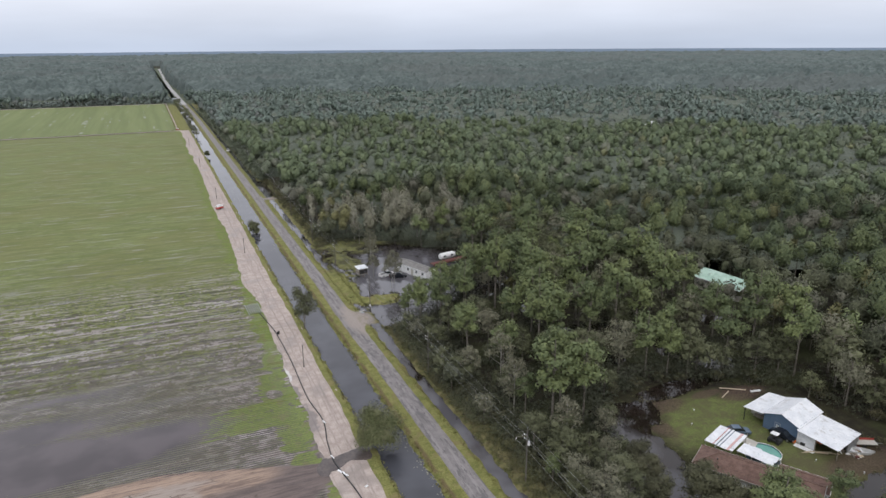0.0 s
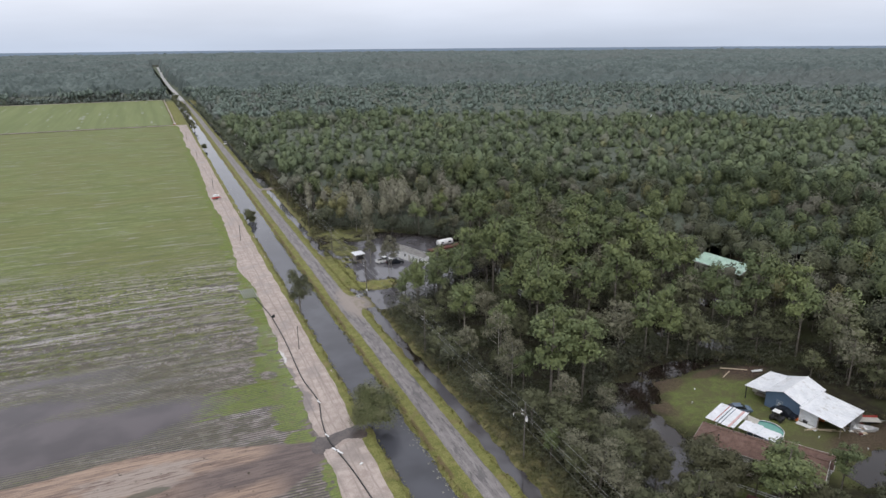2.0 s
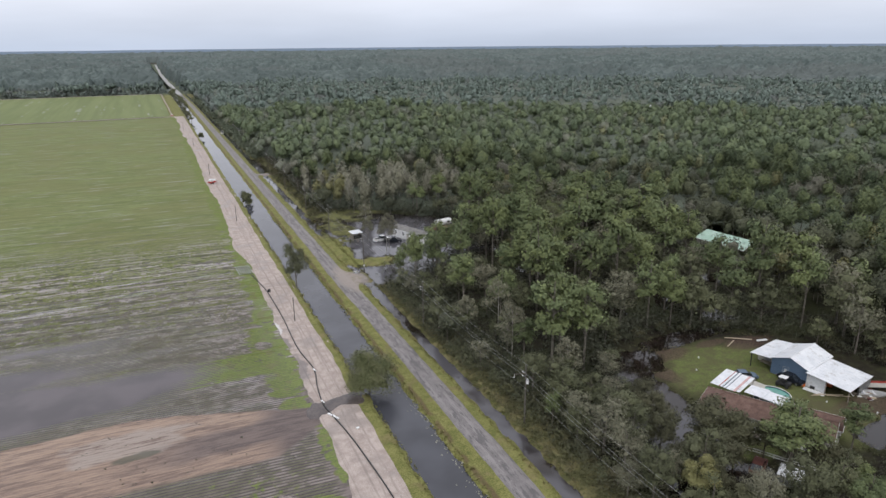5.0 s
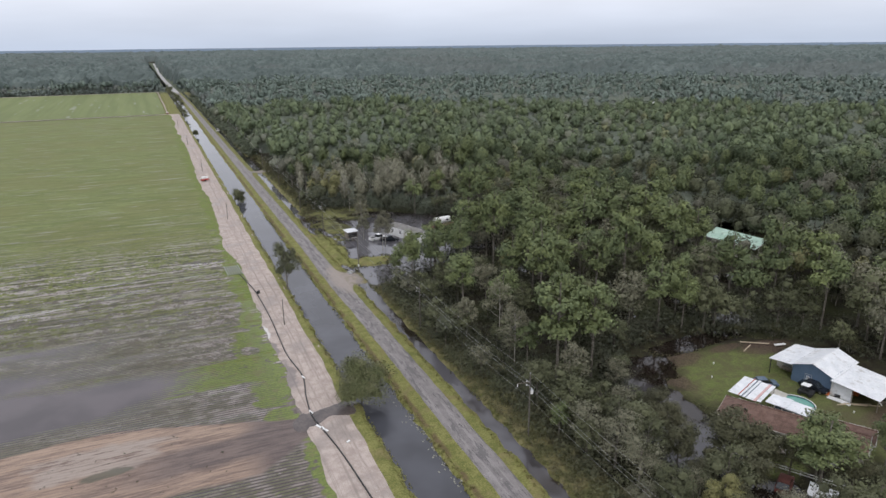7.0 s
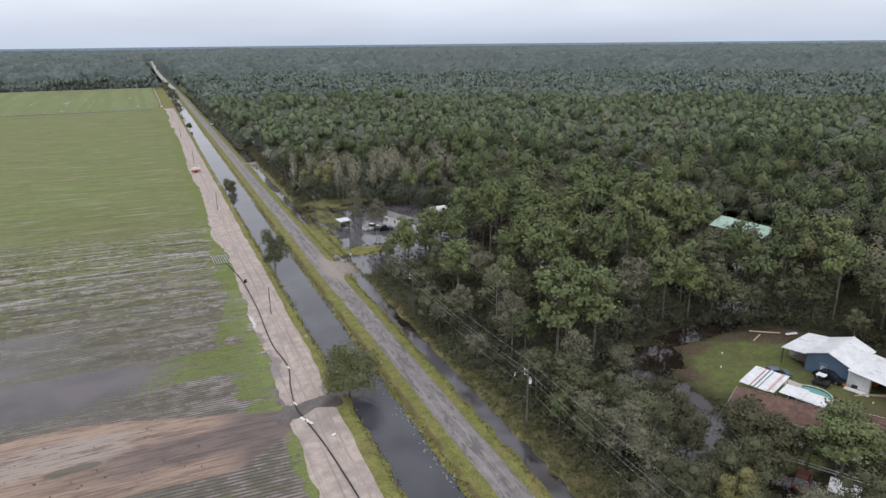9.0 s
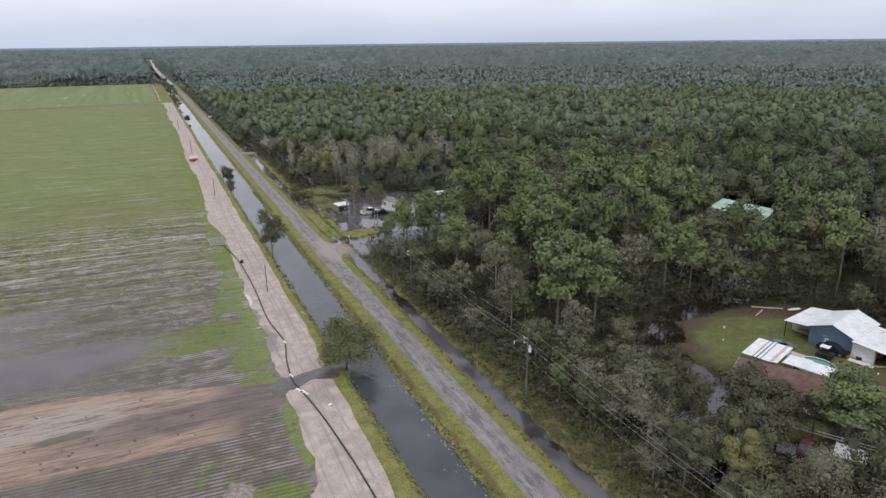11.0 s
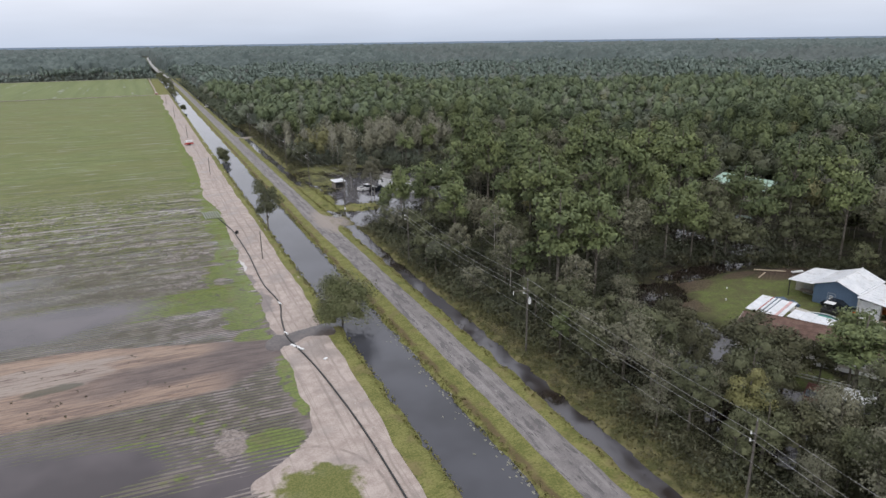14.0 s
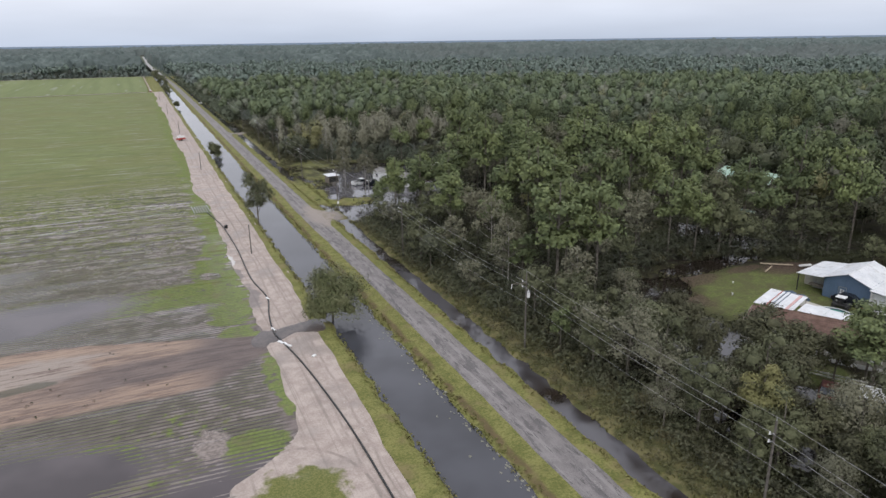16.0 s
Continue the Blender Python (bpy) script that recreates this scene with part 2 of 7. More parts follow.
def ground_material():
    g = Graph("ground_soil_and_grass")
    s = along(g)
    big, mid, fine = g.noise(0.05, 4), g.noise(0.5, 4), g.noise(4.0, 3)
    # wooded floor: wet litter, darkened further to stand in for tree shade
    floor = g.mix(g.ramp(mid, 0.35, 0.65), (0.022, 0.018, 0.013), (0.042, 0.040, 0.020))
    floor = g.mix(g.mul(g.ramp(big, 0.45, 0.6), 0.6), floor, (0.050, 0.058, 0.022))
    grass = g.mix(g.ramp(g.add(g.mul(mid, 0.5), g.mul(fine, 0.5)), 0.38, 0.62), (0.128, 0.138, 0.040), (0.240, 0.232, 0.082))
    grass = g.mix(g.mul(g.ramp(g.noise(0.22, 4), 0.52, 0.68), 0.65), grass, (0.21, 0.165, 0.085))
    dead = g.mul(g.band(g.add(s, g.mul(g.sub(g.noise(0.35, 3), 0.5), 0.8)), 36.2, 37.0, 0.25), g.ramp(g.noise(0.25, 3), 0.38, 0.52))
    grass = g.mix(g.mul(dead, 0.8), grass, (0.120, 0.082, 0.050))
    grass = g.mix(g.mul(g.ramp(g.noise(1.3, 5, rough=0.75), 0.52, 0.62), 0.45), grass, (0.082, 0.094, 0.028))
    w = g.mul(g.sub(mid, 0.5), 2.2)
    sw = g.add(s, w)
    near = g.sub(1.0, g.ramp(g.y, 2300.0, 2400.0))
    glade = g.mul(g.band(sw, 18.0, 52.0, 1.0), g.mul(g.ramp(g.y, 860.0, 930.0), near))
    verge = g.most(g.mul(g.band(sw, 26.0, 45.5, 0.35), g.sub(1.0, g.ramp(g.y, 860.0, 930.0))), g.mul(g.band(sw, 12.0, 46.0, 0.35), g.mul(g.ramp(g.y, 602.0, 612.0), g.sub(1.0, g.ramp(g.y, 860.0, 930.0)))))
    bank = g.mul(g.band(sw, 45.5, 53.0, 0.9), g.sub(1.0, g.ramp(g.y, 900.0, 950.0)))
    wob = g.mul(g.sub(g.noise(0.35, 4), 0.5), 0.55)
    lawn = g.most(g.most(g.spot(92, 76, 13, 14, wob), g.spot(98, 60, 12, 8, wob)), g.spot(76.2, 58.6, 3.4, 2.6, wob))
    shore = g.most(g.most(g.spot(54, 168, 8, 7.5, wob), g.spot(49, 186, 4.5, 28, wob)), g.most(g.spot(60, 222, 16, 10, wob), g.spot(53, 204, 6, 15, wob)))
    green = g.mix(g.ramp(fine, 0.35, 0.65), (0.090, 0.112, 0.034), (0.158, 0.182, 0.060))
    green = g.mix(g.mul(g.ramp(g.noise(0.3, 5, rough=0.75), 0.44, 0.58), 0.65), green, (0.092, 0.084, 0.044))
    green = g.mix(g.mul(g.ramp(g.noise(0.9, 5, rough=0.75), 0.53, 0.62), 0.5), green, (0.115, 0.098, 0.055))
    green = g.mix(g.mul(g.spot(100, 60, 12, 8, wob, 0.5), 0.65), green, (0.090, 0.082, 0.042))
    brush = g.mix(g.ramp(mid, 0.4, 0.6), (0.084, 0.086, 0.035), (0.182, 0.164, 0.076))
    brush = g.mix(g.mul(g.ramp(g.y, 205.0, 235.0), 0.35), brush, grass)
    col = g.mix(bank, floor, brush)
    col = g.mix(lawn, col, green)
    marsh = g.mix(g.ramp(g.add(g.mul(mid, 0.5), g.mul(g.noise(0.15, 4), 0.5)), 0.42, 0.58), (0.062, 0.060, 0.030), (0.150, 0.152, 0.058))
    col = g.mix(shore, col, g.mix(g.ramp(g.y, 185.0, 205.0), grass, marsh))
    col = g.mix(verge, col, grass)
    col = g.mix(glade, col, g.mix(g.ramp(mid, 0.4, 0.6), (0.085, 0.105, 0.070), (0.135, 0.152, 0.095)))
    drive = g.most(g.spot(44.8, 156, 2.6, 5.0, wob, 0.25), g.spot(49.5, 311, 6.5, 2.4, wob, 0.15))
    col = g.mix(drive, col, g.mix(g.ramp(fine, 0.35, 0.65), (0.21, 0.185, 0.165), (0.31, 0.275, 0.25)))
    mud = g.most(g.most(g.spot(86, 88.5, 5, 2.4, wob), g.spot(80.3, 84.0, 2.2, 4.6, wob)), g.most(g.most(g.spot(97, 88.5, 4, 1.2, wob), g.spot(104, 86, 6, 2.5, wob)), g.spot(105, 60, 9, 3, wob)))
    col = g.mix(g.mul(mud, 0.75), col, g.mix(g.ramp(fine, 0.4, 0.6), (0.055, 0.036, 0.029), (0.120, 0.082, 0.062)))
    g.bump(g.add(mid, fine), 0.6, 0.12)
    return g.done(col, 0.9, 0.0, 0.2)


ROW = 0.66


def field_material():
    g = Graph("flooded_field")
    s = along(g)
    slant = g.add(g.y, g.mul(g.x, 0.045))
    row = g.math("FLOOR", g.mul(slant, 1 / ROW))

    def by_row(across, seed, detail=4.0):
        """Noise with a value of its own for each planted row."""
        n = g.nt.nodes.new("ShaderNodeCombineXYZ")
        g.put(g.mul(g.x, across), n.inputs[0])
        g.put(g.mul(row, 5.37), n.inputs[1])
        n.inputs[2].default_value = seed
        return g.noise(1.0, detail, vec=n.outputs[0], rough=0.7)

    rows = g.lerp(0.6, g.noise(1.0, 5, (0.07, 0.7, 1), rough=0.8), by_row(0.05, 3.0))
    dash = g.lerp(0.5, g.noise(1.0, 4, (0.30, 2.1, 1), rough=0.7), by_row(0.4, 9.0))
    finger = g.mul(g.sub(g.lerp(0.5, by_row(0.06, 15.0, 2.0), g.noise(1.0, 3, (0.09, 0.35, 1))), 0.5), 3.6)
    streak = g.noise(1.0, 6, (0.028, 0.28, 1), rough=0.72)
    big, mid, fine = g.noise(0.03, 4), g.noise(0.4, 5), g.noise(3.0, 3)
    wob = g.mul(g.sub(g.noise(0.25, 5, (0.5, 1, 1)), 0.5), 1.6)
    green = g.mix(g.ramp(g.add(g.mul(dash, 0.5), g.mul(rows, 0.5)), 0.42, 0.58), (0.122, 0.147, 0.048), (0.206, 0.236, 0.084))
    green = g.mix(g.mul(g.ramp(big, 0.42, 0.6), 0.6), green, (0.164, 0.166, 0.058))
    green = g.mix(g.mul(g.ramp(g.noise(0.09, 5, (0.4, 1, 1)), 0.52, 0.66), 0.55), green, (0.112, 0.142, 0.034))
    green = g.mix(g.mul(g.ramp(g.noise(1.0, 5, (0.05, 0.36, 2.2), rough=0.7), 0.47, 0.55), 0.55), green, (0.120, 0.136, 0.042))
    lush = g.mix(g.ramp(g.add(g.mul(fine, 0.5), g.mul(dash, 0.5)), 0.38, 0.62), (0.098, 0.132, 0.028), (0.178, 0.218, 0.050))
    lush = g.mix(g.mul(g.ramp(mid, 0.52, 0.60), 0.7), lush, (0.150, 0.140, 0.058))
    lush = g.mix(g.mul(g.sub(1.0, g.ramp(dash, 0.38, 0.45)), 0.6), lush, (0.090, 0.095, 0.040))
    mud = g.mix(g.ramp(g.add(g.mul(mid, 0.35), g.mul(dash, 0.65)), 0.42, 0.58), (0.106, 0.084, 0.077), (0.200, 0.162, 0.147))
    silt = g.mix(g.ramp(fine, 0.35, 0.65), (0.29, 0.262, 0.245), (0.44, 0.41, 0.39))
    # the crop stands in broken rows, more of it with distance from the breach
    w = g.add(g.add(g.mul(g.sub(rows, 0.5), 5.2), g.mul(g.sub(dash, 0.5), 2.2)), g.add(g.mul(g.sub(streak, 0.5), 4.0), g.mul(g.sub(mid, 0.5), 1.2)))
    far = g.mul(g.sub(g.y, 162.0), 1 / 74.0)
    grown = g.ramp(g.add(far, w), -0.06, 0.06)
    col = g.mix(grown, mud, green)
    pale_rows = g.noise(1.0, 5, (0.09, 0.9, 1.7), rough=0.78)
    pale = g.mul(g.ramp(g.add(g.mul(streak, 0.4), g.add(g.mul(pale_rows, 0.45), g.mul(dash, 0.15))), 0.548, 0.560), g.band(g.y, 135.0, 250.0, 40.0))
    col = g.mix(g.mul(pale, 0.30), col, silt)
    dark_rows = g.mul(g.ramp(g.noise(1.0, 5, (0.10, 1.3, 4.2), rough=0.78), 0.545, 0.565), g.band(g.y, 100.0, 240.0, 30.0))
    col = g.mix(g.mul(dark_rows, 0.55), col, (0.080, 0.074, 0.062))
    single = g.add(g.mul(by_row(0.045, 21.0, 3.0), 0.6), g.mul(by_row(0.5, 27.0, 3.0), 0.4))
    lined = g.mul(g.band(g.add(g.y, g.mul(g.sub(big, 0.5), 60.0)), 104.0, 205.0, 16.0), g.ramp(mid, 0.36, 0.46))
    col = g.mix(g.mul(lined, g.mul(g.ramp(single, 0.518, 0.526), 0.85)), col, g.mix(g.ramp(streak, 0.47, 0.53), (0.360, 0.325, 0.305), (0.215, 0.205, 0.150)))
    col = g.mix(g.mul(lined, g.mul(g.sub(1.0, g.ramp(single, 0.462, 0.470)), 0.75)), col, (0.060, 0.055, 0.043))
    col = g.mix(g.mul(lined, g.mul(g.band(single, 0.478, 0.497, 0.004), g.ramp(far, -0.6, -0.1))), col, (0.140, 0.152, 0.046))
    # far puddles as pale streaks, their sky reflection put into the colour
    pools = g.mul(g.ramp(g.noise(1.0, 5, (0.06, 0.42, 6.3), rough=0.65), 0.596, 0.612), g.ramp(g.y, 185.0, 215.0))
    col = g.mix(g.mul(pools, 0.5), col, (0.30, 0.29, 0.265))
    # ridges and troughs of the beds
    bed = g.add(g.math("SINE", g.mul(slant, 2 * math.pi / ROW)), g.mul(g.sub(g.noise(1.0, 4, (0.5, 2.4, 1), rough=0.7), 0.5), 1.5))
    near = g.sub(1.0, g.ramp(g.add(g.y, g.mul(g.sub(mid, 0.5), 16.0)), 125.0, 190.0))
    inner = g.mul(near, g.sub(1.0, g.ramp(s, 17.5, 19.5)))
    ridge = g.mix(g.mul(g.ramp(g.add(g.mul(mid, 0.6), g.mul(dash, 0.4)), 0.47, 0.55), g.ramp(g.x, 1.0, 10.0)), (0.112, 0.116, 0.056), (0.262, 0.230, 0.205))
    col = g.mix(g.mul(inner, g.mul(g.ramp(bed, 0.30, 0.60), 0.85)), col, ridge)
    col = g.mix(g.mul(inner, g.mul(g.sub(1.0, g.ramp(bed, -0.65, -0.3)), 0.85)), col, (0.048, 0.042, 0.036))
    # green where the ground is highest
    patch = g.most(g.spot(17.2, 119, 3.6, 17, finger, 0.06), g.spot(9.5, 118, 9.0, 5.2, g.mul(finger, 1.2), 0.06))
    patch = g.most(patch, g.most(g.spot(18.6, 139, 2.0, 9, finger, 0.08), g.spot(17.0, 99.4, 2.6, 2.0, g.mul(finger, 0.7), 0.1)))
    patch = g.most(patch, g.most(g.spot(19.7, 84, 1.5, 9.0, g.mul(finger, 0.7), 0.08), g.spot(14.6, 72.6, 3.6, 2.4, g.mul(finger, 0.7), 0.08)))
    patch = g.most(patch, g.mul(g.spot(1.6, 76.0, 2.9, 2.7, wob, 0.08), g.sub(1.0, g.spot(1.5, 76.0, 1.9, 1.8, wob, 0.1))))
    patch = g.mul(patch, g.sub(1.0, g.spot(16.2, 125, 1.6, 1.6, g.mul(finger, 0.5), 0.15)))
    tufts = g.mul(g.spot(6, 77, 9, 7, wob, 0.3), g.ramp(g.add(g.mul(g.noise(0.45, 5, rough=0.75), 0.7), g.mul(dash, 0.3)), 0.545, 0.575))
    patch = g.most(patch, tufts)
    edge = g.add(s, g.add(g.mul(g.sub(g.noise(0.12, 4), 0.5), 14.0), g.mul(finger, 2.0)))
    strip = g.mul(g.band(edge, 17.6, 24.0, 0.3), g.ramp(g.y, 140.0, 150.0))
    fringe = g.most(strip, patch)
    lush = g.mix(g.mul(inner, g.mul(g.sub(1.0, g.ramp(bed, -0.6, -0.1)), 0.55)), lush, (0.062, 0.062, 0.034))
    col = g.mix(g.mul(fringe, g.ramp(g.add(g.mul(dash, 0.5), g.mul(mid, 0.5)), 0.40, 0.44)), col, lush)
    # the fan of washed-out sand by the breach
    ragged = g.add(g.mul(g.sub(g.noise(0.16, 4, (0.35, 1, 1)), 0.5), 5.0), g.mul(g.sub(g.noise(0.8, 5, (0.2, 1, 1)), 0.5), 3.0))
    left = g.most(g.sub(-7.0, g.x), 0.0)
    upper = g.sub(g.sub(g.sub(103.8, g.mul(g.x, 0.30)), g.mul(left, 0.36)), g.add(g.y, g.mul(ragged, 0.5)))
    lower = g.sub(g.add(g.y, g.mul(ragged, 0.5)), g.add(86.4, g.mul(g.most(g.sub(g.x, 12.0), 0.0), 0.75)))
    fan = g.mul(g.ramp(upper, -0.25, 0.25), g.ramp(lower, -0.5, 0.7))
    flow = g.lerp(0.45, g.noise(0.8, 6, (0.12, 1.1, 1), rough=0.78), g.noise(2.6, 5, (0.10, 1.0, 1), rough=0.75))
    sand = g.mix(g.ramp(flow, 0.42, 0.56), (0.155, 0.106, 0.084), (0.335, 0.238, 0.174))
    crest = g.mul(g.ramp(upper, 0.1, 0.9), g.sub(1.0, g.ramp(g.add(upper, g.mul(ragged, 0.4)), 2.6, 5.0)))
    sand = g.mix(g.mul(crest, 0.5), sand, g.mix(g.ramp(flow, 0.44, 0.54), (0.255, 0.180, 0.132), (0.420, 0.305, 0.222)))
    pale = g.spot(-8.0, 98.5, 9.5, 3.4, g.add(wob, g.mul(ragged, 0.12)), 0.16)
    sand = g.mix(g.mul(pale, g.ramp(flow, 0.42, 0.50)), sand, (0.345, 0.285, 0.240))
    # the brown run that feeds it from the breach
    brown = g.mix(g.ramp(flow, 0.42, 0.58), (0.088, 0.066, 0.060), (0.165, 0.126, 0.112))
    mid_line = g.add(g.sub(g.sub(g.y, 93.2), g.mul(g.most(g.sub(g.x, 8.0), 0.0), 0.28)), g.mul(g.sub(g.noise(0.3, 4, (0.25, 1, 1)), 0.5), 4.0))
    run = g.sub(1.0, g.ramp(g.math("ABSOLUTE", mid_line), 2.0, 4.2))
    run = g.mul(run, g.ramp(g.add(g.x, g.mul(g.sub(flow, 0.5), 14.0)), -9.0, 3.0))
    sand = g.mix(g.mul(run, 0.9), sand, brown)
    sand = g.mix(g.ramp(g.add(g.x, g.mul(g.sub(flow, 0.5), 9.0)), 9.0, 15.0), sand, brown)
    hole = g.mul(g.spot(-8.0, 94.8, 2.6, 0.8, g.mul(wob, 2.2), 0.25), 0.75)
    sand = g.mix(hole, sand, (0.070, 0.075, 0.050))
    lines = g.ramp(bed, -0.2, 0.6)
    sand = g.mix(g.mul(g.sub(1.0, lines), 0.16), sand, (0.13, 0.098, 0.085))
    col = g.mix(fan, col, sand)
    bare = g.spot(10.8, 74.6, 1.5, 2.7, g.add(g.mul(wob, 2.0), g.mul(g.sub(mid, 0.5), 2.0)), 0.12)
    col = g.mix(bare, col, g.mix(g.ramp(fine, 0.4, 0.6), (0.18, 0.148, 0.130), (0.29, 0.245, 0.218)))
    wet = g.mul(g.mul(g.ramp(g.noise(1.0, 5, (0.05, 0.45, 1)), 0.565, 0.585), g.sub(1.0, g.most(fringe, fan))), g.sub(1.0, g.ramp(g.y, 165.0, 215.0)))
    rough = g.lerp(wet, g.lerp(grown, 0.55, 0.9), 0.12)
    g.bump(g.mul(g.add(rows, fine), g.sub(1.0, wet)), 0.5, 0.12)
    return g.done(col, rough, 0.0, 0.4)


def field_two_material():
    g = Graph("far_field_grass")
    rows = g.noise(1.0, 3, (0.10, 0.004, 1))
    mid = g.noise(0.1, 4)
    col = g.mix(g.ramp(rows, 0.38, 0.62), (0.146, 0.178, 0.064), (0.180, 0.214, 0.082))
    col = g.mix(g.mul(g.ramp(mid, 0.5, 0.65), 0.25), col, (0.17, 0.17, 0.08))
    streak = g.mul(g.ramp(g.noise(1.0, 4, (0.16, 0.009, 1)), 0.60, 0.66), g.ramp(g.noise(0.06, 3), 0.46, 0.6))
    col = g.mix(g.mul(streak, 0.75), col, (0.33, 0.34, 0.31))
    return g.done(col, 0.85, 0.0, 0.3)


def sand_material():
    g = Graph("pale_packed_sand")
    s = along(g)
    mid, fine = g.noise(0.6, 5), g.noise(6.0, 3)
    col = g.mix(g.ramp(g.add(g.mul(mid, 0.6), g.mul(fine, 0.4)), 0.35, 0.65), (0.345, 0.284, 0.250), (0.500, 0.426, 0.380))
    track = g.noise(1.0, 3, (2.6, 0.03, 1))
    col = g.mix(g.mul(g.ramp(track, 0.54, 0.66), 0.45), col, (0.215, 0.18, 0.155))
    wav = g.mul(g.sub(g.noise(0.05, 3), 0.5), 2.6)
    for at in (23.6, 25.4):
        rut = g.band(g.add(s, wav), at - 0.12, at + 0.12, 0.14)
        col = g.mix(g.mul(rut, g.mul(g.ramp(mid, 0.38, 0.6), 0.55)), col, (0.185, 0.152, 0.13))
    damp = g.ramp(g.noise(0.14, 4), 0.5, 0.66)
    col = g.mix(g.mul(damp, 0.5), col, (0.22, 0.19, 0.17))
    col = g.mix(g.mul(g.ramp(g.noise(0.9, 3), 0.7, 0.75), 0.6), col, (0.55, 0.52, 0.48))
    col = g.mix(g.mul(g.spot(20.2, 132.0, 0.8, 3.4, g.mul(g.sub(mid, 0.5), 1.6), 0.15), 0.9), col, (0.60, 0.585, 0.565))
    soaked = g.most(g.spot(20.7, 113.0, 1.5, 5.5, g.mul(g.sub(g.noise(0.4, 4), 0.5), 1.5), 0.2), g.spot(20.4, 124.0, 0.9, 3.0, g.mul(g.sub(mid, 0.5), 1.5), 0.2))
    col = g.mix(g.mul(soaked, 0.7), col, (0.190, 0.172, 0.168))
    spur = g.math("ABSOLUTE", g.sub(g.math("SQRT", g.add(g.math("POWER", g.mul(g.sub(g.x, 16.6), 1 / 0.72), 2.0), g.math("POWER", g.sub(g.y, 61.0), 2.0))), 9.4))
    col = g.mix(g.mul(g.sub(1.0, g.ramp(spur, 0.1, 0.3)), g.mul(g.ramp(mid, 0.38, 0.55), 0.5)), col, (0.17, 0.142, 0.122))
    tuft = g.spot(17.2, 61.5, 4.0, 5.6, g.mul(g.sub(g.noise(0.5, 5), 0.5), 1.3), 0.12)
    col = g.mix(tuft, col, g.mix(g.ramp(fine, 0.35, 0.65), (0.115, 0.13, 0.036), (0.19, 0.19, 0.065)))
    g.bump(g.add(mid, fine), 0.4, 0.05)
    return g.done(col, g.lerp(damp, 0.9, 0.45), 0.0, 0.3)


def road_material():
    g = Graph("worn_grey_asphalt")
    s = along(g)
    mid, fine = g.noise(0.7, 5), g.noise(9.0, 3)
    col = g.mix(g.ramp(g.add(g.mul(mid, 0.5), g.mul(fine, 0.5)), 0.36, 0.64), (0.158, 0.144, 0.140), (0.245, 0.226, 0.220))
    # worn pale aggregate in the wheel tracks, dark patches and sealed cracks along the road
    worn = g.ramp(g.noise(1.0, 4, (1.3, 0.07, 1)), 0.50, 0.62)
    wheel = g.most(g.band(s, 39.2, 40.0, 0.35), g.band(s, 41.5, 42.3, 0.35))
    col = g.mix(g.mul(g.most(worn, g.mul(wheel, 0.45)), 0.6), col, (0.310, 0.290, 0.280))
    patches = g.mul(g.ramp(g.noise(1.0, 5, (0.9, 0.16, 1), rough=0.72), 0.53, 0.575), g.sub(1.0, g.ramp(g.y, 150.0, 330.0)))
    col = g.mix(g.mul(patches, 0.8), col, (0.118, 0.110, 0.110))
    crack = g.ramp(g.noise(1.0, 5, (2.6, 0.3, 1), rough=0.75), 0.585, 0.625)
    col = g.mix(g.mul(crack, 0.75), col, (0.075, 0.070, 0.070))
    scuff = g.ramp(g.noise(1.0, 5, (1.1, 0.5, 3.0), rough=0.75), 0.60, 0.66)
    col = g.mix(g.mul(scuff, 0.4), col, (0.40, 0.38, 0.365))
    col = g.mix(g.mul(g.spot(44.0, 156.0, 4.0, 11.0, g.mul(g.sub(mid, 0.5), 0.9), 0.3), 0.8), col, (0.34, 0.29, 0.25))
    edge = g.ramp(g.math("ABSOLUTE", g.sub(s, 40.75)), 1.85, 2.4)
    col = g.mix(g.mul(edge, g.ramp(mid, 0.42, 0.6)), col, (0.25, 0.215, 0.165))
    g.bump(fine, 0.25, 0.02)
    return g.done(col, 0.8, 0.0, 0.35)


M_GROUND, M_FIELD, M_FIELD2, M_SAND, M_ROAD = ground_material(), field_material(), field_two_material(), sand_material(), road_material()
M_GRAVEL = surface("pale_gravel", (0.36, 0.355, 0.34), (0.50, 0.49, 0.475), 0.3, 3.0, 0.85, bump=0.2)
M_WASH = surface("muddy_running_water", (0.072, 0.060, 0.056), (0.125, 0.102, 0.092), 0.5, 2.2, 0.24, bump=0.15)
M_BLACK = surface("black_rubber", (0.018, 0.018, 0.018), (0.04, 0.04, 0.04), 2.0, 10.0, 0.5)
M_TIN = surface("white_painted_metal", (0.66, 0.68, 0.70), (0.80, 0.81, 0.82), 0.5, 3.0, 0.42, bump=0.05, dirt=(0.42, 0.40, 0.37))
M_WHITE = surface("white_paint", (0.70, 0.70, 0.69), (0.82, 0.82, 0.81), 1.5, 8.0, 0.5, bump=0.05)
M_BLUE = surface("slate_blue_siding", (0.085, 0.135, 0.205), (0.110, 0.165, 0.245), 0.6, 5.0, 0.55, bump=0.1)
M_SHINGLE = surface("brown_shingles", (0.120, 0.072, 0.056), (0.205, 0.130, 0.105), 1.2, 9.0, 0.9, bump=0.5, dirt=(0.10, 0.075, 0.062))
M_PINK = surface("faded_pink_metal", (0.55, 0.34, 0.32), (0.66, 0.44, 0.42), 1.0, 6.0, 0.5)
M_BEIGE = surface("beige_siding", (0.40, 0.38, 0.33), (0.50, 0.48, 0.43), 1.0, 8.0, 0.7)
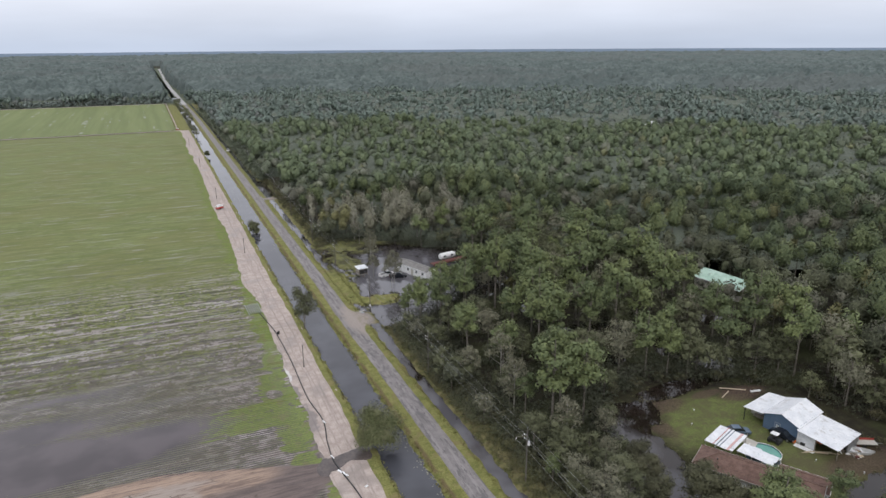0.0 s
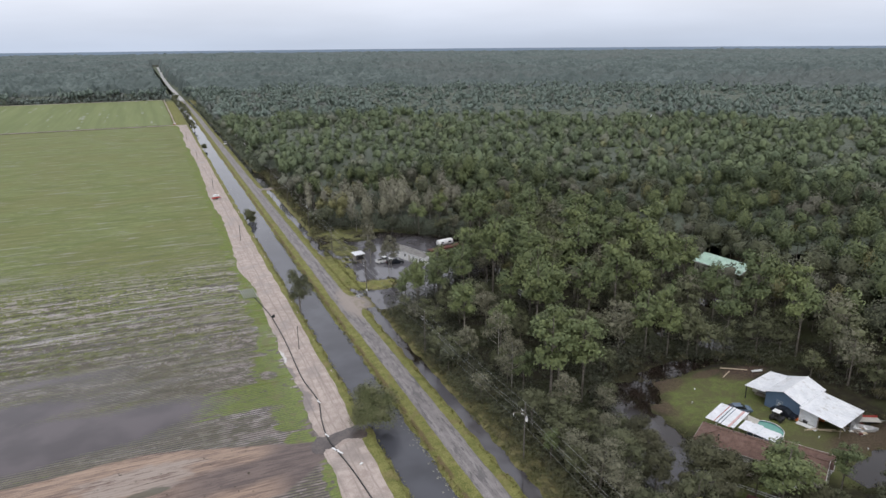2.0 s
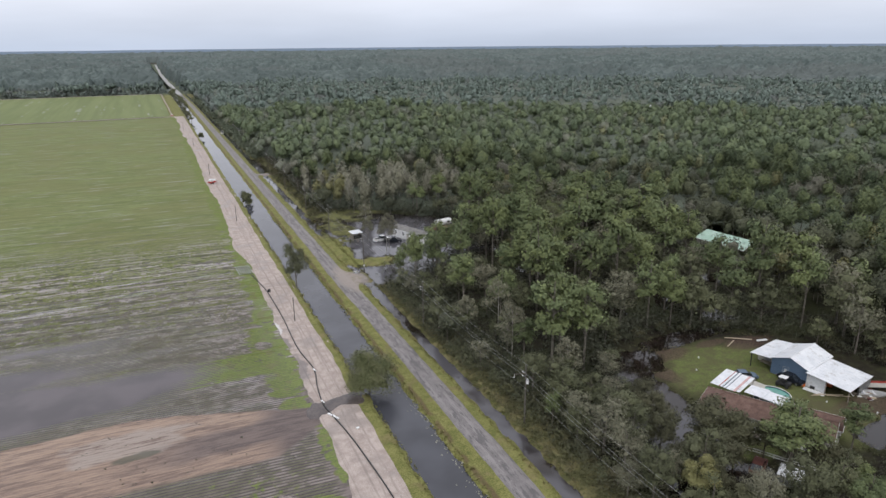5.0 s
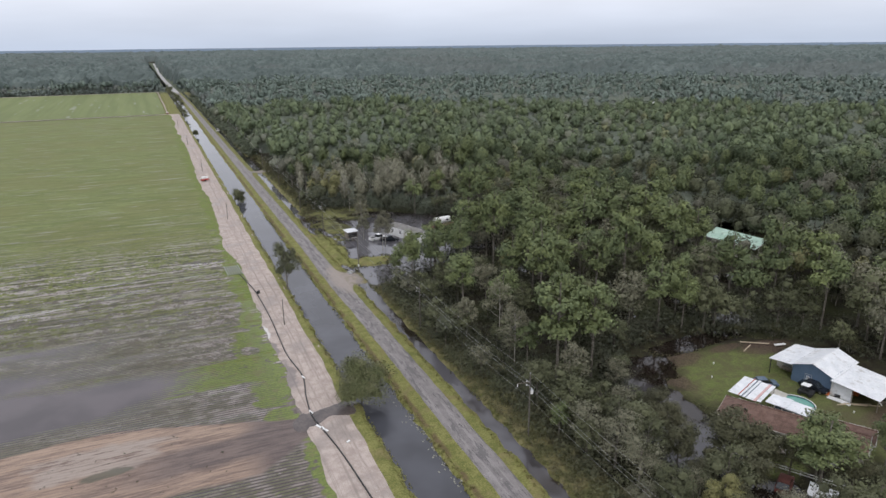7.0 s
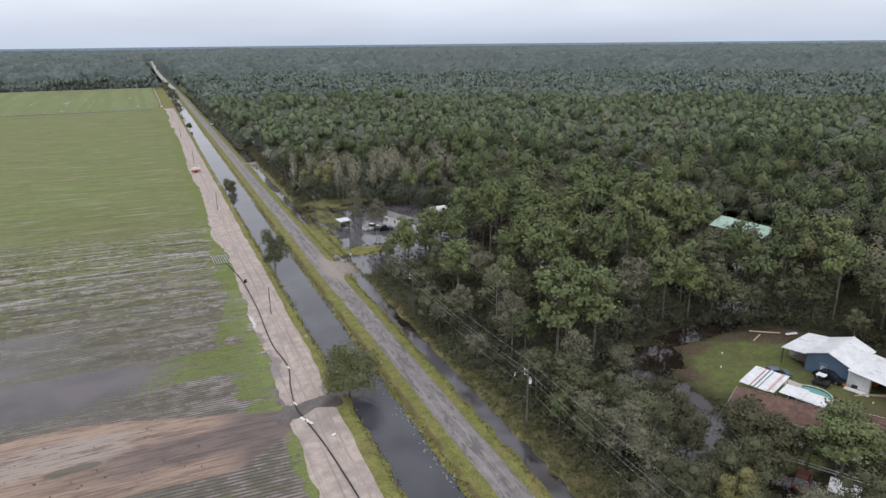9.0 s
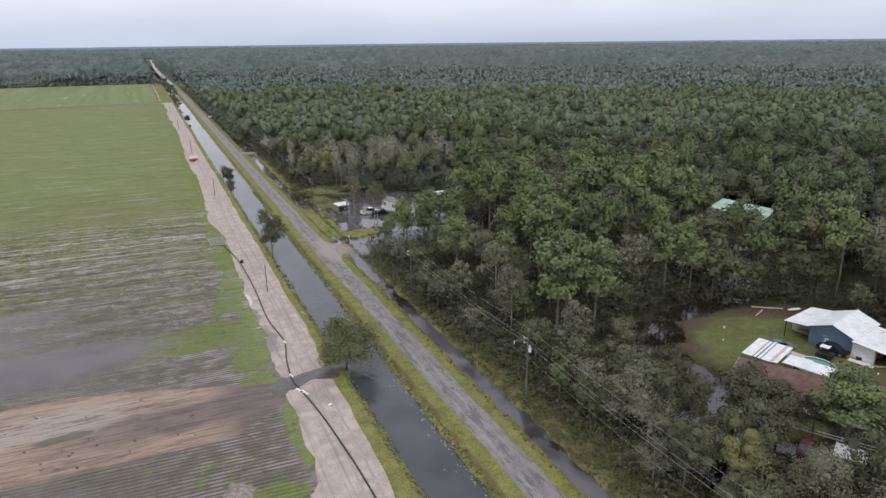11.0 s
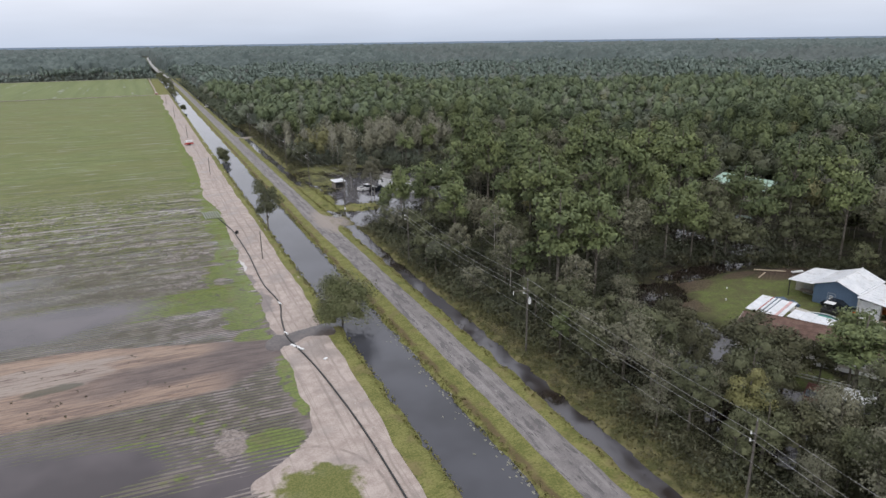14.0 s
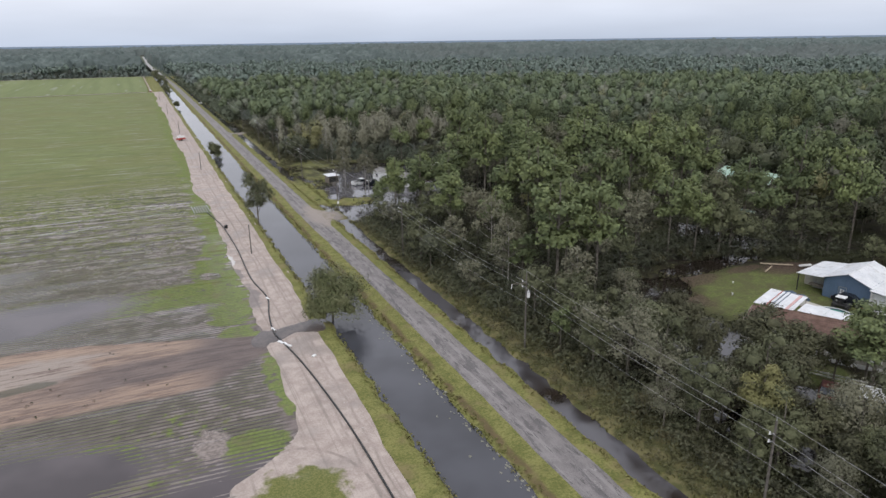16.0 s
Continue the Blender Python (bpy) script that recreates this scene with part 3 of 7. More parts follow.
M_WOOD = surface("weathered_wood", (0.16, 0.135, 0.11), (0.30, 0.265, 0.22), 2.0, 16.0, 0.85)
M_OLDROOF = surface("dull_grey_roofing", (0.15, 0.145, 0.135), (0.25, 0.24, 0.225), 0.8, 6.0, 0.8, bump=0.2, dirt=(0.11, 0.10, 0.085))
M_POLE = surface("dark_weathered_pole", (0.085, 0.075, 0.066), (0.165, 0.150, 0.132), 2.0, 16.0, 0.9)
M_LUMBER = surface("pale_lumber", (0.42, 0.34, 0.24), (0.56, 0.47, 0.35), 1.0, 9.0, 0.8)
M_STEEL = surface("galvanised_steel", (0.36, 0.37, 0.38), (0.50, 0.51, 0.52), 2.0, 12.0, 0.4, 0.8)
M_CABLE = surface("aluminium_cable", (0.30, 0.30, 0.30), (0.42, 0.42, 0.42), 2.0, 12.0, 0.55, 0.2)
M_RED = surface("faded_red_paint", (0.34, 0.045, 0.035), (0.48, 0.09, 0.07), 1.5, 8.0, 0.5)
M_DARK = surface("dark_interior", (0.02, 0.02, 0.02), (0.045, 0.042, 0.04), 1.0, 6.0, 0.8)
M_GLASS = surface("dark_window_glass", (0.02, 0.025, 0.03), (0.03, 0.036, 0.042), 1.0, 4.0, 0.06, bump=0.0, spec=0.6)
M_GREENTIN = surface("mint_green_metal_roof", (0.30, 0.46, 0.36), (0.46, 0.60, 0.50), 0.5, 4.0, 0.5, dirt=(0.16, 0.20, 0.15))
M_POOL = surface("pale_green_pool_water", (0.09, 0.27, 0.22), (0.13, 0.33, 0.27), 0.6, 3.0, 0.06, bump=0.05)
M_ORANGE = surface("orange_plastic", (0.60, 0.13, 0.03), (0.72, 0.20, 0.05), 2.0, 9.0, 0.5)
M_CAR_DARK = surface("dark_car_paint", (0.012, 0.014, 0.02), (0.02, 0.023, 0.03), 1.0, 6.0, 0.2, bump=0.0)
M_CAR_BLUE = surface("grey_blue_car_paint", (0.09, 0.13, 0.18), (0.12, 0.16, 0.21), 1.0, 6.0, 0.25, bump=0.0)
M_RUST = surface("rusty_red_steel", (0.10, 0.035, 0.028), (0.17, 0.065, 0.05), 1.0, 7.0, 0.8)
M_TARP = surface("blue_tarp", (0.03, 0.12, 0.42), (0.05, 0.17, 0.52), 1.5, 7.0, 0.5)


# ---- mesh helpers ----
def value_noise(x, y, seed=0):
    """Smooth noise from 0 to 1 on arrays of places."""
    def corner(i, j):
        v = np.sin(i * 127.1 + j * 311.7 + seed * 74.7) * 43758.5453
        return v - np.floor(v)
    i, j = np.floor(x), np.floor(y)
    u, v = x - i, y - j
    u, v = u * u * (3 - 2 * u), v * v * (3 - 2 * v)
    return (corner(i, j) * (1 - u) + corner(i + 1, j) * u) * (1 - v) + (corner(i, j + 1) * (1 - u) + corner(i + 1, j + 1) * u) * v


def np_mesh(name, verts, faces, material, smooth=False):
    """A mesh from arrays; all faces have the same number of corners."""
    me = bpy.data.meshes.new(name)
    verts, faces = np.asarray(verts, np.float32), np.asarray(faces, np.int32)
    me.vertices.add(len(verts))
    me.vertices.foreach_set("co", verts.ravel())
    k = faces.shape[1]
    me.loops.add(faces.size)
    me.loops.foreach_set("vertex_index", faces.ravel())
    me.polygons.add(len(faces))
    me.polygons.foreach_set("loop_start", np.arange(len(faces), dtype=np.int32) * k)
    me.polygons.foreach_set("loop_total", np.full(len(faces), k, np.int32))
    me.polygons.foreach_set("use_smooth", np.full(len(faces), smooth))
    me.update(calc_edges=True)
    me.materials.append(material)
    return me


def grid_mesh(name, xs, ys, height, material, shift=None):
    """A sheet over the lines xs and ys, at height(x, y)."""
    X, Y = np.meshgrid(np.asarray(xs, float), np.asarray(ys, float))
    if shift:
        X, Y = shift(X, Y)
    Z = height(X, Y) + np.zeros_like(X)
    n, m = X.shape
    idx = np.arange(n * m).reshape(n, m)
    faces = np.stack([idx[:-1, :-1], idx[:-1, 1:], idx[1:, 1:], idx[1:, :-1]], -1).reshape(-1, 4)
    return np_mesh(name, np.stack([X, Y, Z], -1).reshape(-1, 3), faces, material, True)


def part(name, bm, material, parent=None, label=""):
    """A bmesh as one mesh object under its parent."""
    me = bpy.data.meshes.new(name)
    bm.normal_update()
    bm.to_mesh(me)
    bm.free()
    me.materials.append(material)
    ob = new(name, me)
    ob.parent = parent
    if label:
        ob["label"] = label
    return ob


def joined(bm, other):
    """Adds the bmesh other to bm."""
    me = bpy.data.meshes.new("tmp")
    other.to_mesh(me)
    other.free()
    bm.from_mesh(me)
    bpy.data.meshes.remove(me)


def box(size, at=(0, 0, 0), bevel=0.0, turn=(0, 0, 0), bm=None):
    b = bmesh.new()
    bmesh.ops.create_cube(b, size=1, matrix=pose(*at, *turn) @ Matrix.Diagonal((*size, 1)))
    if bevel:
        bmesh.ops.bevel(b, geom=b.edges[:], offset=bevel, segments=1, affect="EDGES")
    if bm is None:
        return b
    joined(bm, b)
    return bm


def rod(a, b, r0, r1=None, sides=8, bm=None):
    """A tapered round bar from a to b."""
    out = bmesh.new() if bm is None else bm
    a, b = Vector(a), Vector(b)
    m = Matrix.Translation((a + b) / 2) @ (b - a).to_track_quat("Z", "Y").to_matrix().to_4x4()
    bmesh.ops.create_cone(out, cap_ends=True, segments=sides, radius1=r0, radius2=r0 if r1 is None else r1, depth=(b - a).length, matrix=m)
    return out


def poly(points, thick=0.0, bm=None):
    """A flat face through the points, thickened downwards."""
    out = bmesh.new() if bm is None else bm
    top = [out.verts.new(p) for p in points]
    out.faces.new(top)
    if thick:
        low = [out.verts.new((p[0], p[1], p[2] - thick)) for p in points]
        out.faces.new(low[::-1])
        for i in range(len(points)):
            j = (i + 1) % len(points)
            out.faces.new((top[i], low[i], low[j], top[j]))
    return out


def empty(name, m, label, category, group="", kind=""):
    ob = new(name)
    ob.empty_display_size = 0.5
    ob.matrix_basis = m
    return tagged(ob, label, category, group, kind)


# ---- the plan ----
WATER = -0.40
CLEARING = ((73, 67), (71, 79), (71.5, 88), (76, 95), (90, 97), (104, 92), (113, 85), (118, 66), (113, 52), (97, 48), (85, 48), (80, 54), (76, 60))
YARD = ((45, 148), (60, 150), (72, 160), (90, 178), (93, 196), (84, 208), (70, 222), (48, 228))


def inside(poly_points, x, y):
    hit = np.zeros(np.shape(x), bool)
    for (ax, ay), (bx, by) in zip(poly_points, poly_points[1:] + poly_points[:1]):
        hit ^= ((ay > y) != (by > y)) & (x < (bx - ax) * (y - ay) / (by - ay) + ax)
    return hit


def drift(y):
    return DRIFT * np.minimum(np.asarray(y, float) - 100.0, 600.0)


def road_x(y):
    return np.interp(y, (-400, 100, 700, 1250, 1500, 2200, 5000), (37.3, 40.4, 44.1, 41.5, 42.5, 50.5, 84))


def ellipse(x, y, cx, cy, rx, ry, soft=0.3):
    d = np.hypot((x - cx) / rx, (y - cy) / ry) + (value_noise(x / 1.9, y / 1.9, 17) - 0.5) * 0.5 + (value_noise(x / 5.3, y / 5.3, 18) - 0.5) * 0.5
    return np.clip((1 + soft - d) / (2 * soft), 0, 1)


PROFILE = ((-9e3, -0.9), (16, -0.9), (20.6, -0.7), (21.8, -0.04), (26.5, 0), (28.4, 0), (29.3, -0.38), (30.2, -1.5), (34.8, -1.5), (35.7, -0.42),
           (36.6, -0.05), (38.0, 0.0), (43.5, 0.0), (44.4, -0.08), (45.1, -0.42), (45.7, -0.9), (46.6, -0.9), (47.3, -0.42), (48.3, 0.0), (52, -0.1), (60, -0.3), (9e3, -0.3))


def ground_height(x, y):
    s = x - drift(y) + (value_noise(x * 0.5, y * 0.5, 3) - 0.5) * 0.9 * (np.abs(x - 37) < 14)
    z = np.interp(s, *zip(*PROFILE))
    woods = np.clip((s - 52) / 8, 0, 1)
    z += woods * ((value_noise(x / 9, y / 9, 5) - 0.5) * 0.5 + (value_noise(x / 23, y / 23, 6) - 0.5) * 0.4)
    lawn = np.maximum(ellipse(x, y, 93, 75, 15, 16), ellipse(x, y, 96, 60, 14, 9))
    z = z * (1 - lawn) + lawn * (0.0 + (value_noise(x / 4, y / 4, 8) - 0.5) * 0.15)
    pond = np.maximum(ellipse(x, y, 78, 89, 8, 4.5), np.maximum(ellipse(x, y, 74, 80, 4, 10), ellipse(x, y, 101, 53.5, 8, 4)))
    pond = np.maximum(pond, ellipse(x, y, 92, 93, 11, 2.4))
    pond = np.maximum(pond, ellipse(x, y, 67, 70, 5, 10))
    z = z * (1 - pond) - 0.9 * pond
    pond = ellipse(x, y, 70.5, 53, 4.5, 4.5)
    z = z * (1 - pond) - 0.8 * pond
    turf = ellipse(x, y, 76.2, 58.6, 3.2, 2.4)
    z = z * (1 - turf) - 0.1 * turf
    yard = inside(YARD, x, y) & (s > 47.0)
    z = np.where(yard, -0.75 + (value_noise(x / 6, y / 6, 9) - 0.5) * 0.25, z)
    island = np.maximum(ellipse(x, y, 54, 167.5, 6, 5.0), np.maximum(ellipse(x, y, 47.8, 186, 2.6, 22), np.maximum(ellipse(x, y, 60, 224, 14, 7), np.maximum(ellipse(x, y, 53, 204, 4.5, 13), ellipse(x, y, 63, 213, 5, 2.5)))))
    z = np.where(s > 45, z * (1 - island) - 0.12 * island, z)
    drive = np.clip(np.minimum((x - 42.5) / 0.6, (48.8 - x) / 1.2), 0, 1) * np.clip((4.6 - np.abs(y - 156)) / 1.0, 0, 1)
    z = z * (1 - drive) - 0.05 * drive
    slack = np.clip(1.4 - np.abs(x - 49.2) / 2.4, 0, 1) * np.clip((22 - np.abs(y - 337)) / 5, 0, 1)
    z = z * (1 - slack) - 0.8 * slack
    drive2 = np.clip(np.minimum((x - 43) / 0.6, (54 - x) / 1.2), 0, 1) * np.clip((2.6 - np.abs(y - 311)) / 1.0, 0, 1)
    return z * (1 - drive2) - 0.03 * drive2


def spaced(stops):
    """Lines from stop to stop: (start, step), ..., (end, 0)."""
    out = []
    for (a, step), (b, _) in zip(stops, stops[1:]):
        out += list(np.arange(a, b, step))
    return out + [stops[-1][0]]


ground = new("ground", grid_mesh("ground", spaced([(-6000, 900), (-600, 150), (0, 10), (18, 0.5), (58, 1.3), (120, 6), (240, 40), (600, 400), (6000, 0)]),
                                 spaced([(-3000, 500), (-200, 40), (0, 5), (40, 1.0), (240, 2.5), (400, 12), (900, 60), (2500, 500), (6000, 0)]), ground_height, M_GROUND))
tagged(ground, "flat lowland soil with rough grass and wet leaf litter", "ground", kind="structure")


# ---- water ----
def sheet(name, xs, ys, z, material, label, category="water", shift=None):
    return tagged(new(name, grid_mesh(name, xs, ys, lambda X, Y: np.full_like(X, z), material, shift)), label, category, kind="structure")


def drifted(X, Y):
    return X + drift(Y), Y


sheet("canal_water", (28.4, 37.0), spaced([(-200, 20), (1000, 0)]), WATER, M_CANAL, "still dark water filling a straight roadside canal", shift=drifted)
sheet("flood_water", (44.0, 60, 420), spaced([(-100, 20), (900, 0)]), WATER, M_FLOOD, "brown flood water standing in ditch, yards and woods", shift=drifted)


# ---- fields ----
FIELD_WATER = -0.10


def field_height(x, y):
    fade = np.clip((255 - y) / 50, 0, 1)
    base = np.interp(y, (30, 60, 84, 90, 99, 104, 112, 130, 150, 180, 205), (-0.085, -0.075, -0.085, -0.03, -0.01, -0.05, -0.090, -0.082, -0.030, 0.025, 0.06))
    base = base + np.clip((x - 2) / 16, -0.6, 1) * 0.07 * (1 - np.clip((y - 200) / 60, 0, 1))
    base = base - 0.07 * np.clip((5 - x) / 7, 0, 1) * np.clip((85 - y) / 4, 0, 1) - 0.026 * np.clip((6 - x) / 8, 0, 1) * np.clip(1 - np.abs(y - 113) / 13, 0, 1)
    fan = np.exp(-((y + 0.15 * x - 95) / 8.5) ** 2) * np.clip((19 - x) / 5, 0, 1)
    z = base + (value_noise(x / 14, y / 3.2, 11) - 0.5) * 0.13 + (value_noise(x / 34, y / 9, 12) - 0.5) * 0.12
    furrow = np.sin((y + 0.045 * x) * 2 * math.pi / ROW) * 0.06 * np.clip(1 - 1.5 * fan, 0, 1) * fade
    furrow *= (0.5 + value_noise(x / 10, y / 10, 13)) * np.clip((19.0 - x + drift(y)) / 3.5, 0, 1)
    z = z + furrow + fan * (0.10 + (value_noise(x / 12, y / 1.8, 14) - 0.5) * 0.10)
    z = z * fade - 0.02 * (1 - fade)
    return np.where(x - drift(y) > 17, np.minimum(z, -0.02), z)


def field_edge(X, Y):
    s = (X + 420) / 440.0
    return -420 + s * (21.3 + drift(Y) + 420), Y


tagged(new("field", grid_mesh("field", spaced([(-420, 30), (-120, 6), (-40, 2.0), (20, 0)]), spaced([(-150, 10), (20, 0.6), (50, 0.12), (112, 0.15), (160, 0.3), (260, 3), (604, 0)]), field_height, M_FIELD, field_edge)),
       "flooded crop field with muddy furrows and patchy green grass", "field", kind="structure")
sheet("field_water", spaced([(-400, 40), (20.5, 0)]), spaced([(-150, 20), (270, 0)]), FIELD_WATER, M_FIELDWATER, "shallow grey flood water lying between the furrows")
tagged(new("far_field", grid_mesh("far_field", spaced([(-420, 30), (17, 0)]), spaced([(612, 20), (903, 0)]), lambda X, Y: np.full_like(X, -0.02), M_FIELD2, drifted)),
       "striped green grass field before the distant woods", "field", kind="structure")


# ---- road, sand track, driveways ----
def strip(name, left, right, ys, z, material, label, category, crown=0.0):
    """A sheet between two wavering edges."""
    def bend(S, Y):
        return left(Y) + S * (right(Y) - left(Y)), Y
    cols = np.linspace(0, 1, 7)
    me = grid_mesh(name, cols, ys, lambda X, Y: np.zeros_like(X), material, bend)
    co = np.zeros(len(me.vertices) * 3, np.float32)
    me.vertices.foreach_get("co", co)
    co = co.reshape(-1, 3)
    t = np.tile(cols, len(ys))
    co[:, 2] = z + crown * (1 - (2 * t - 1) ** 2) - 0.12 * (np.abs(2 * t - 1) > 0.99)
    me.vertices.foreach_set("co", co.ravel())
    me.update()
    return tagged(new(name, me), label, category, kind="structure")


def wave(y, seed, size, length):
    return (value_noise(np.asarray(y) / length, np.asarray(y) * 0, seed) - 0.5) * size


long_ys = spaced([(-200, 6), (20, 0.7), (260, 2.5), (700, 12), (880, 0)])
strip("road", lambda y: road_x(y) - 2.0 + wave(y, 21, 0.22, 2.3) - 0.6 * np.clip(1 - np.abs(y - 156) / 20, 0, 1),
      lambda y: road_x(y) + 2.7 + wave(y, 22, 0.22, 2.1) + 3.6 * np.clip(1 - np.abs(y - 156) / 9.5, 0, 1) ** 1.6 + 1.2 * np.clip(1 - np.abs(y - 311) / 6, 0, 1),
      long_ys, 0.03, M_ROAD, "narrow worn grey asphalt road with patched surface", "road", 0.06)
strip("far_road", lambda y: road_x(y) - 3.2 + wave(y, 29, 1.0, 30.0), lambda y: road_x(y) + 3.2 + wave(y, 30, 1.0, 30.0), spaced([(880, 12), (2300, 0)]), 0.03, M_GRAVEL,
      "pale unpaved road running on through the forest", "road", 0.06)
strip("sand_track", lambda y: 19.6 + drift(y) + wave(y, 23, 1.2, 9.5) + wave(y, 24, 0.4, 1.5) + wave(y, 26, 0.7, 3.4) + wave(y, 46, 2.4, 19.0) * np.clip((y - 140) / 20, 0, 1) - 8.0 * np.clip((79 - y) / 12, 0, 1) ** 3 * np.clip((y - 46) / 12, 0, 1),
      lambda y: 27.9 + drift(y) + wave(y, 25, 0.4, 4.0) + 0.55 * np.clip((y - 100) / 14, 0, 1), spaced([(-150, 6), (30, 0.6), (240, 2), (607, 0)]), 0.02, M_SAND,
      "pale sandy farm track with tyre marks along the canal", "track", 0.04)
strip("field_track", lambda y: np.full_like(y, -420.0), lambda y: 22.0 + drift(y), (607.0, 608, 609, 610.2), 0.03, M_SAND, "pale sandy track between two fields", "track")
strip("far_track", lambda y: 18.2 + drift(y) + wave(y, 27, 0.6, 24.0), lambda y: 19.3 + drift(y) + wave(y, 28, 0.6, 17.0), spaced([(612, 8), (905, 0)]), 0.02, M_SAND, "pale sandy track beside the far field", "track")
strip("headland_track", lambda y: np.full_like(y, -420.0), lambda y: 20.0 + drift(y), (903.0, 905, 908), 0.03, M_SAND, "sandy track at the edge of the woods", "track")


def washout():
    """The dark sheet of water that runs across the track into the canal."""
    xs = np.linspace(15.5, 28.9, 60)
    t = np.linspace(0, 1, 6)
    X, T = np.meshgrid(xs, t)
    top = 96.6 + 3.0 * np.clip((X - 15) / 8, 0, 1) + wave(X, 31, 1.0, 2.5)
    low = 92.3 + 3.7 * np.clip((X - 17) / 7, 0, 1) + wave(X, 33, 1.2, 2.2)
    Y = low + T * (top - low)
    Z = 0.075 - 0.10 * np.clip((X - 27) / 2.4, 0, 1) ** 2 * 3.5 + 0.03 * value_noise(X * 1.3, Y * 1.3, 35) * (X > 25)
    Z = Z - (0.17 + 0.12 * (value_noise(X * 0.9, Y * 1.3, 36) - 0.5)) * np.clip((21.0 - X) / 5.0, 0, 1)
    Z = np.where((T < 0.01) | (T > 0.99), Z - 0.06, Z)
    n, m = X.shape
    idx = np.arange(n * m).reshape(n, m)
    faces = np.stack([idx[:-1, :-1], idx[:-1, 1:], idx[1:, 1:], idx[1:, :-1]], -1).reshape(-1, 4)
    return np_mesh("washout", np.stack([X, Y, Z], -1).reshape(-1, 3), faces, M_WASH, True)


tagged(new("washout_water", washout()), "dark sheet of flood water running across the sandy track", "water", kind="structure")


# ---- trees ----
rng = np.random.default_rng(7)


def leaf_cloud(centres, radii, per, size, corners=3, r=None, hubs=None, loose=0.45, stir=0.45):
    """Small leaf faces on the shells of clumps: corners, faces and soft normals that follow the crown's form."""
    r = r or rng
    centres, radii = np.asarray(centres, float), np.asarray(radii, float)
    n = len(centres) * per
    d = r.normal(size=(n, 3))
    d /= np.linalg.norm(d, axis=1, keepdims=True)
    d[:, 2] = np.where(d[:, 2] < -0.45, -d[:, 2], d[:, 2])
    c = np.repeat(centres, per, 0) + d * np.repeat(radii, per, 0) * r.uniform(1.0 - 0.9 * loose, 1.0 + 0.55 * loose, (n, 1))
    nor = d + r.normal(size=(n, 3)) * loose + (0, 0, 0.25)
    nor /= np.linalg.norm(nor, axis=1, keepdims=True)
    u = np.cross(nor, r.normal(size=(n, 3)))
    u /= np.linalg.norm(u, axis=1, keepdims=True) + 1e-9
    v = np.cross(nor, u)
    a = (size * r.uniform(0.55, 1.35, (n, 1)))
    b = a * r.uniform(0.6, 1.0, (n, 1))
    if corners == 4:
        P = np.stack([c - u * a, c - v * b * 0.8 + nor * a * 0.2, c + u * a, c + v * b + nor * a * 0.2], 1)
    else:
        P = np.stack([c - u * a, c + u * a * 0.7 - v * b, c + v * b * 1.1 + u * a * 0.4], 1)
    soft = d * (0.3 if hubs is not None else 0.7) + r.normal(size=(n, 3)) * stir + (0, 0, 0.25)
    if hubs is not None:
        out = c - np.repeat(np.asarray(hubs, float), per, 0)
        soft = soft + out / (np.linalg.norm(out, axis=1, keepdims=True) + 1e-6) * 1.1
    soft /= np.linalg.norm(soft, axis=1, keepdims=True)
    return P.reshape(-1, 3), np.arange(n * corners).reshape(n, corners), np.repeat(soft, corners, 0)


def round_form(level):
    """Corners and faces of a ball of triangles."""
    b = bmesh.new()
    bmesh.ops.create_icosphere(b, subdivisions=level, radius=1.0)
    v = np.array([p.co[:] for p in b.verts])
    f = np.array([[p.index for p in face.verts] for face in b.faces])
    b.free()
    return v, f


BALL_1, BALL_2 = round_form(1), round_form(2)


def inner_leaves(centres, radii, r, hubs, fill=0.55):
    """The dense inside of each clump, an uneven lump below its outer leaves."""
    v, f = BALL_1
    centres, radii = np.asarray(centres, float), np.asarray(radii, float)
    n = len(centres)
    P = v[None] * radii[:, None, :] * fill * r.uniform(0.72, 1.12, (n, len(v), 1)) + centres[:, None, :]
    soft = v[None] * 0.55 + (0, 0, 0.2) + r.normal(size=P.shape) * 0.16
    out = P - np.asarray(hubs, float)[:, None, :]
    soft = soft + out / (np.linalg.norm(out, axis=2, keepdims=True) + 1e-6) * 0.7
    soft /= np.linalg.norm(soft, axis=2, keepdims=True)
    F = f[None] + (np.arange(n) * len(v))[:, None, None]
    return P.reshape(-1, 3), F.reshape(-1, 3), soft.reshape(-1, 3)


def both(a, b):
    """Two leaf clouds as one."""
    return np.r_[a[0], b[0]], np.r_[a[1], b[1] + len(a[0])], np.r_[a[2], b[2]]


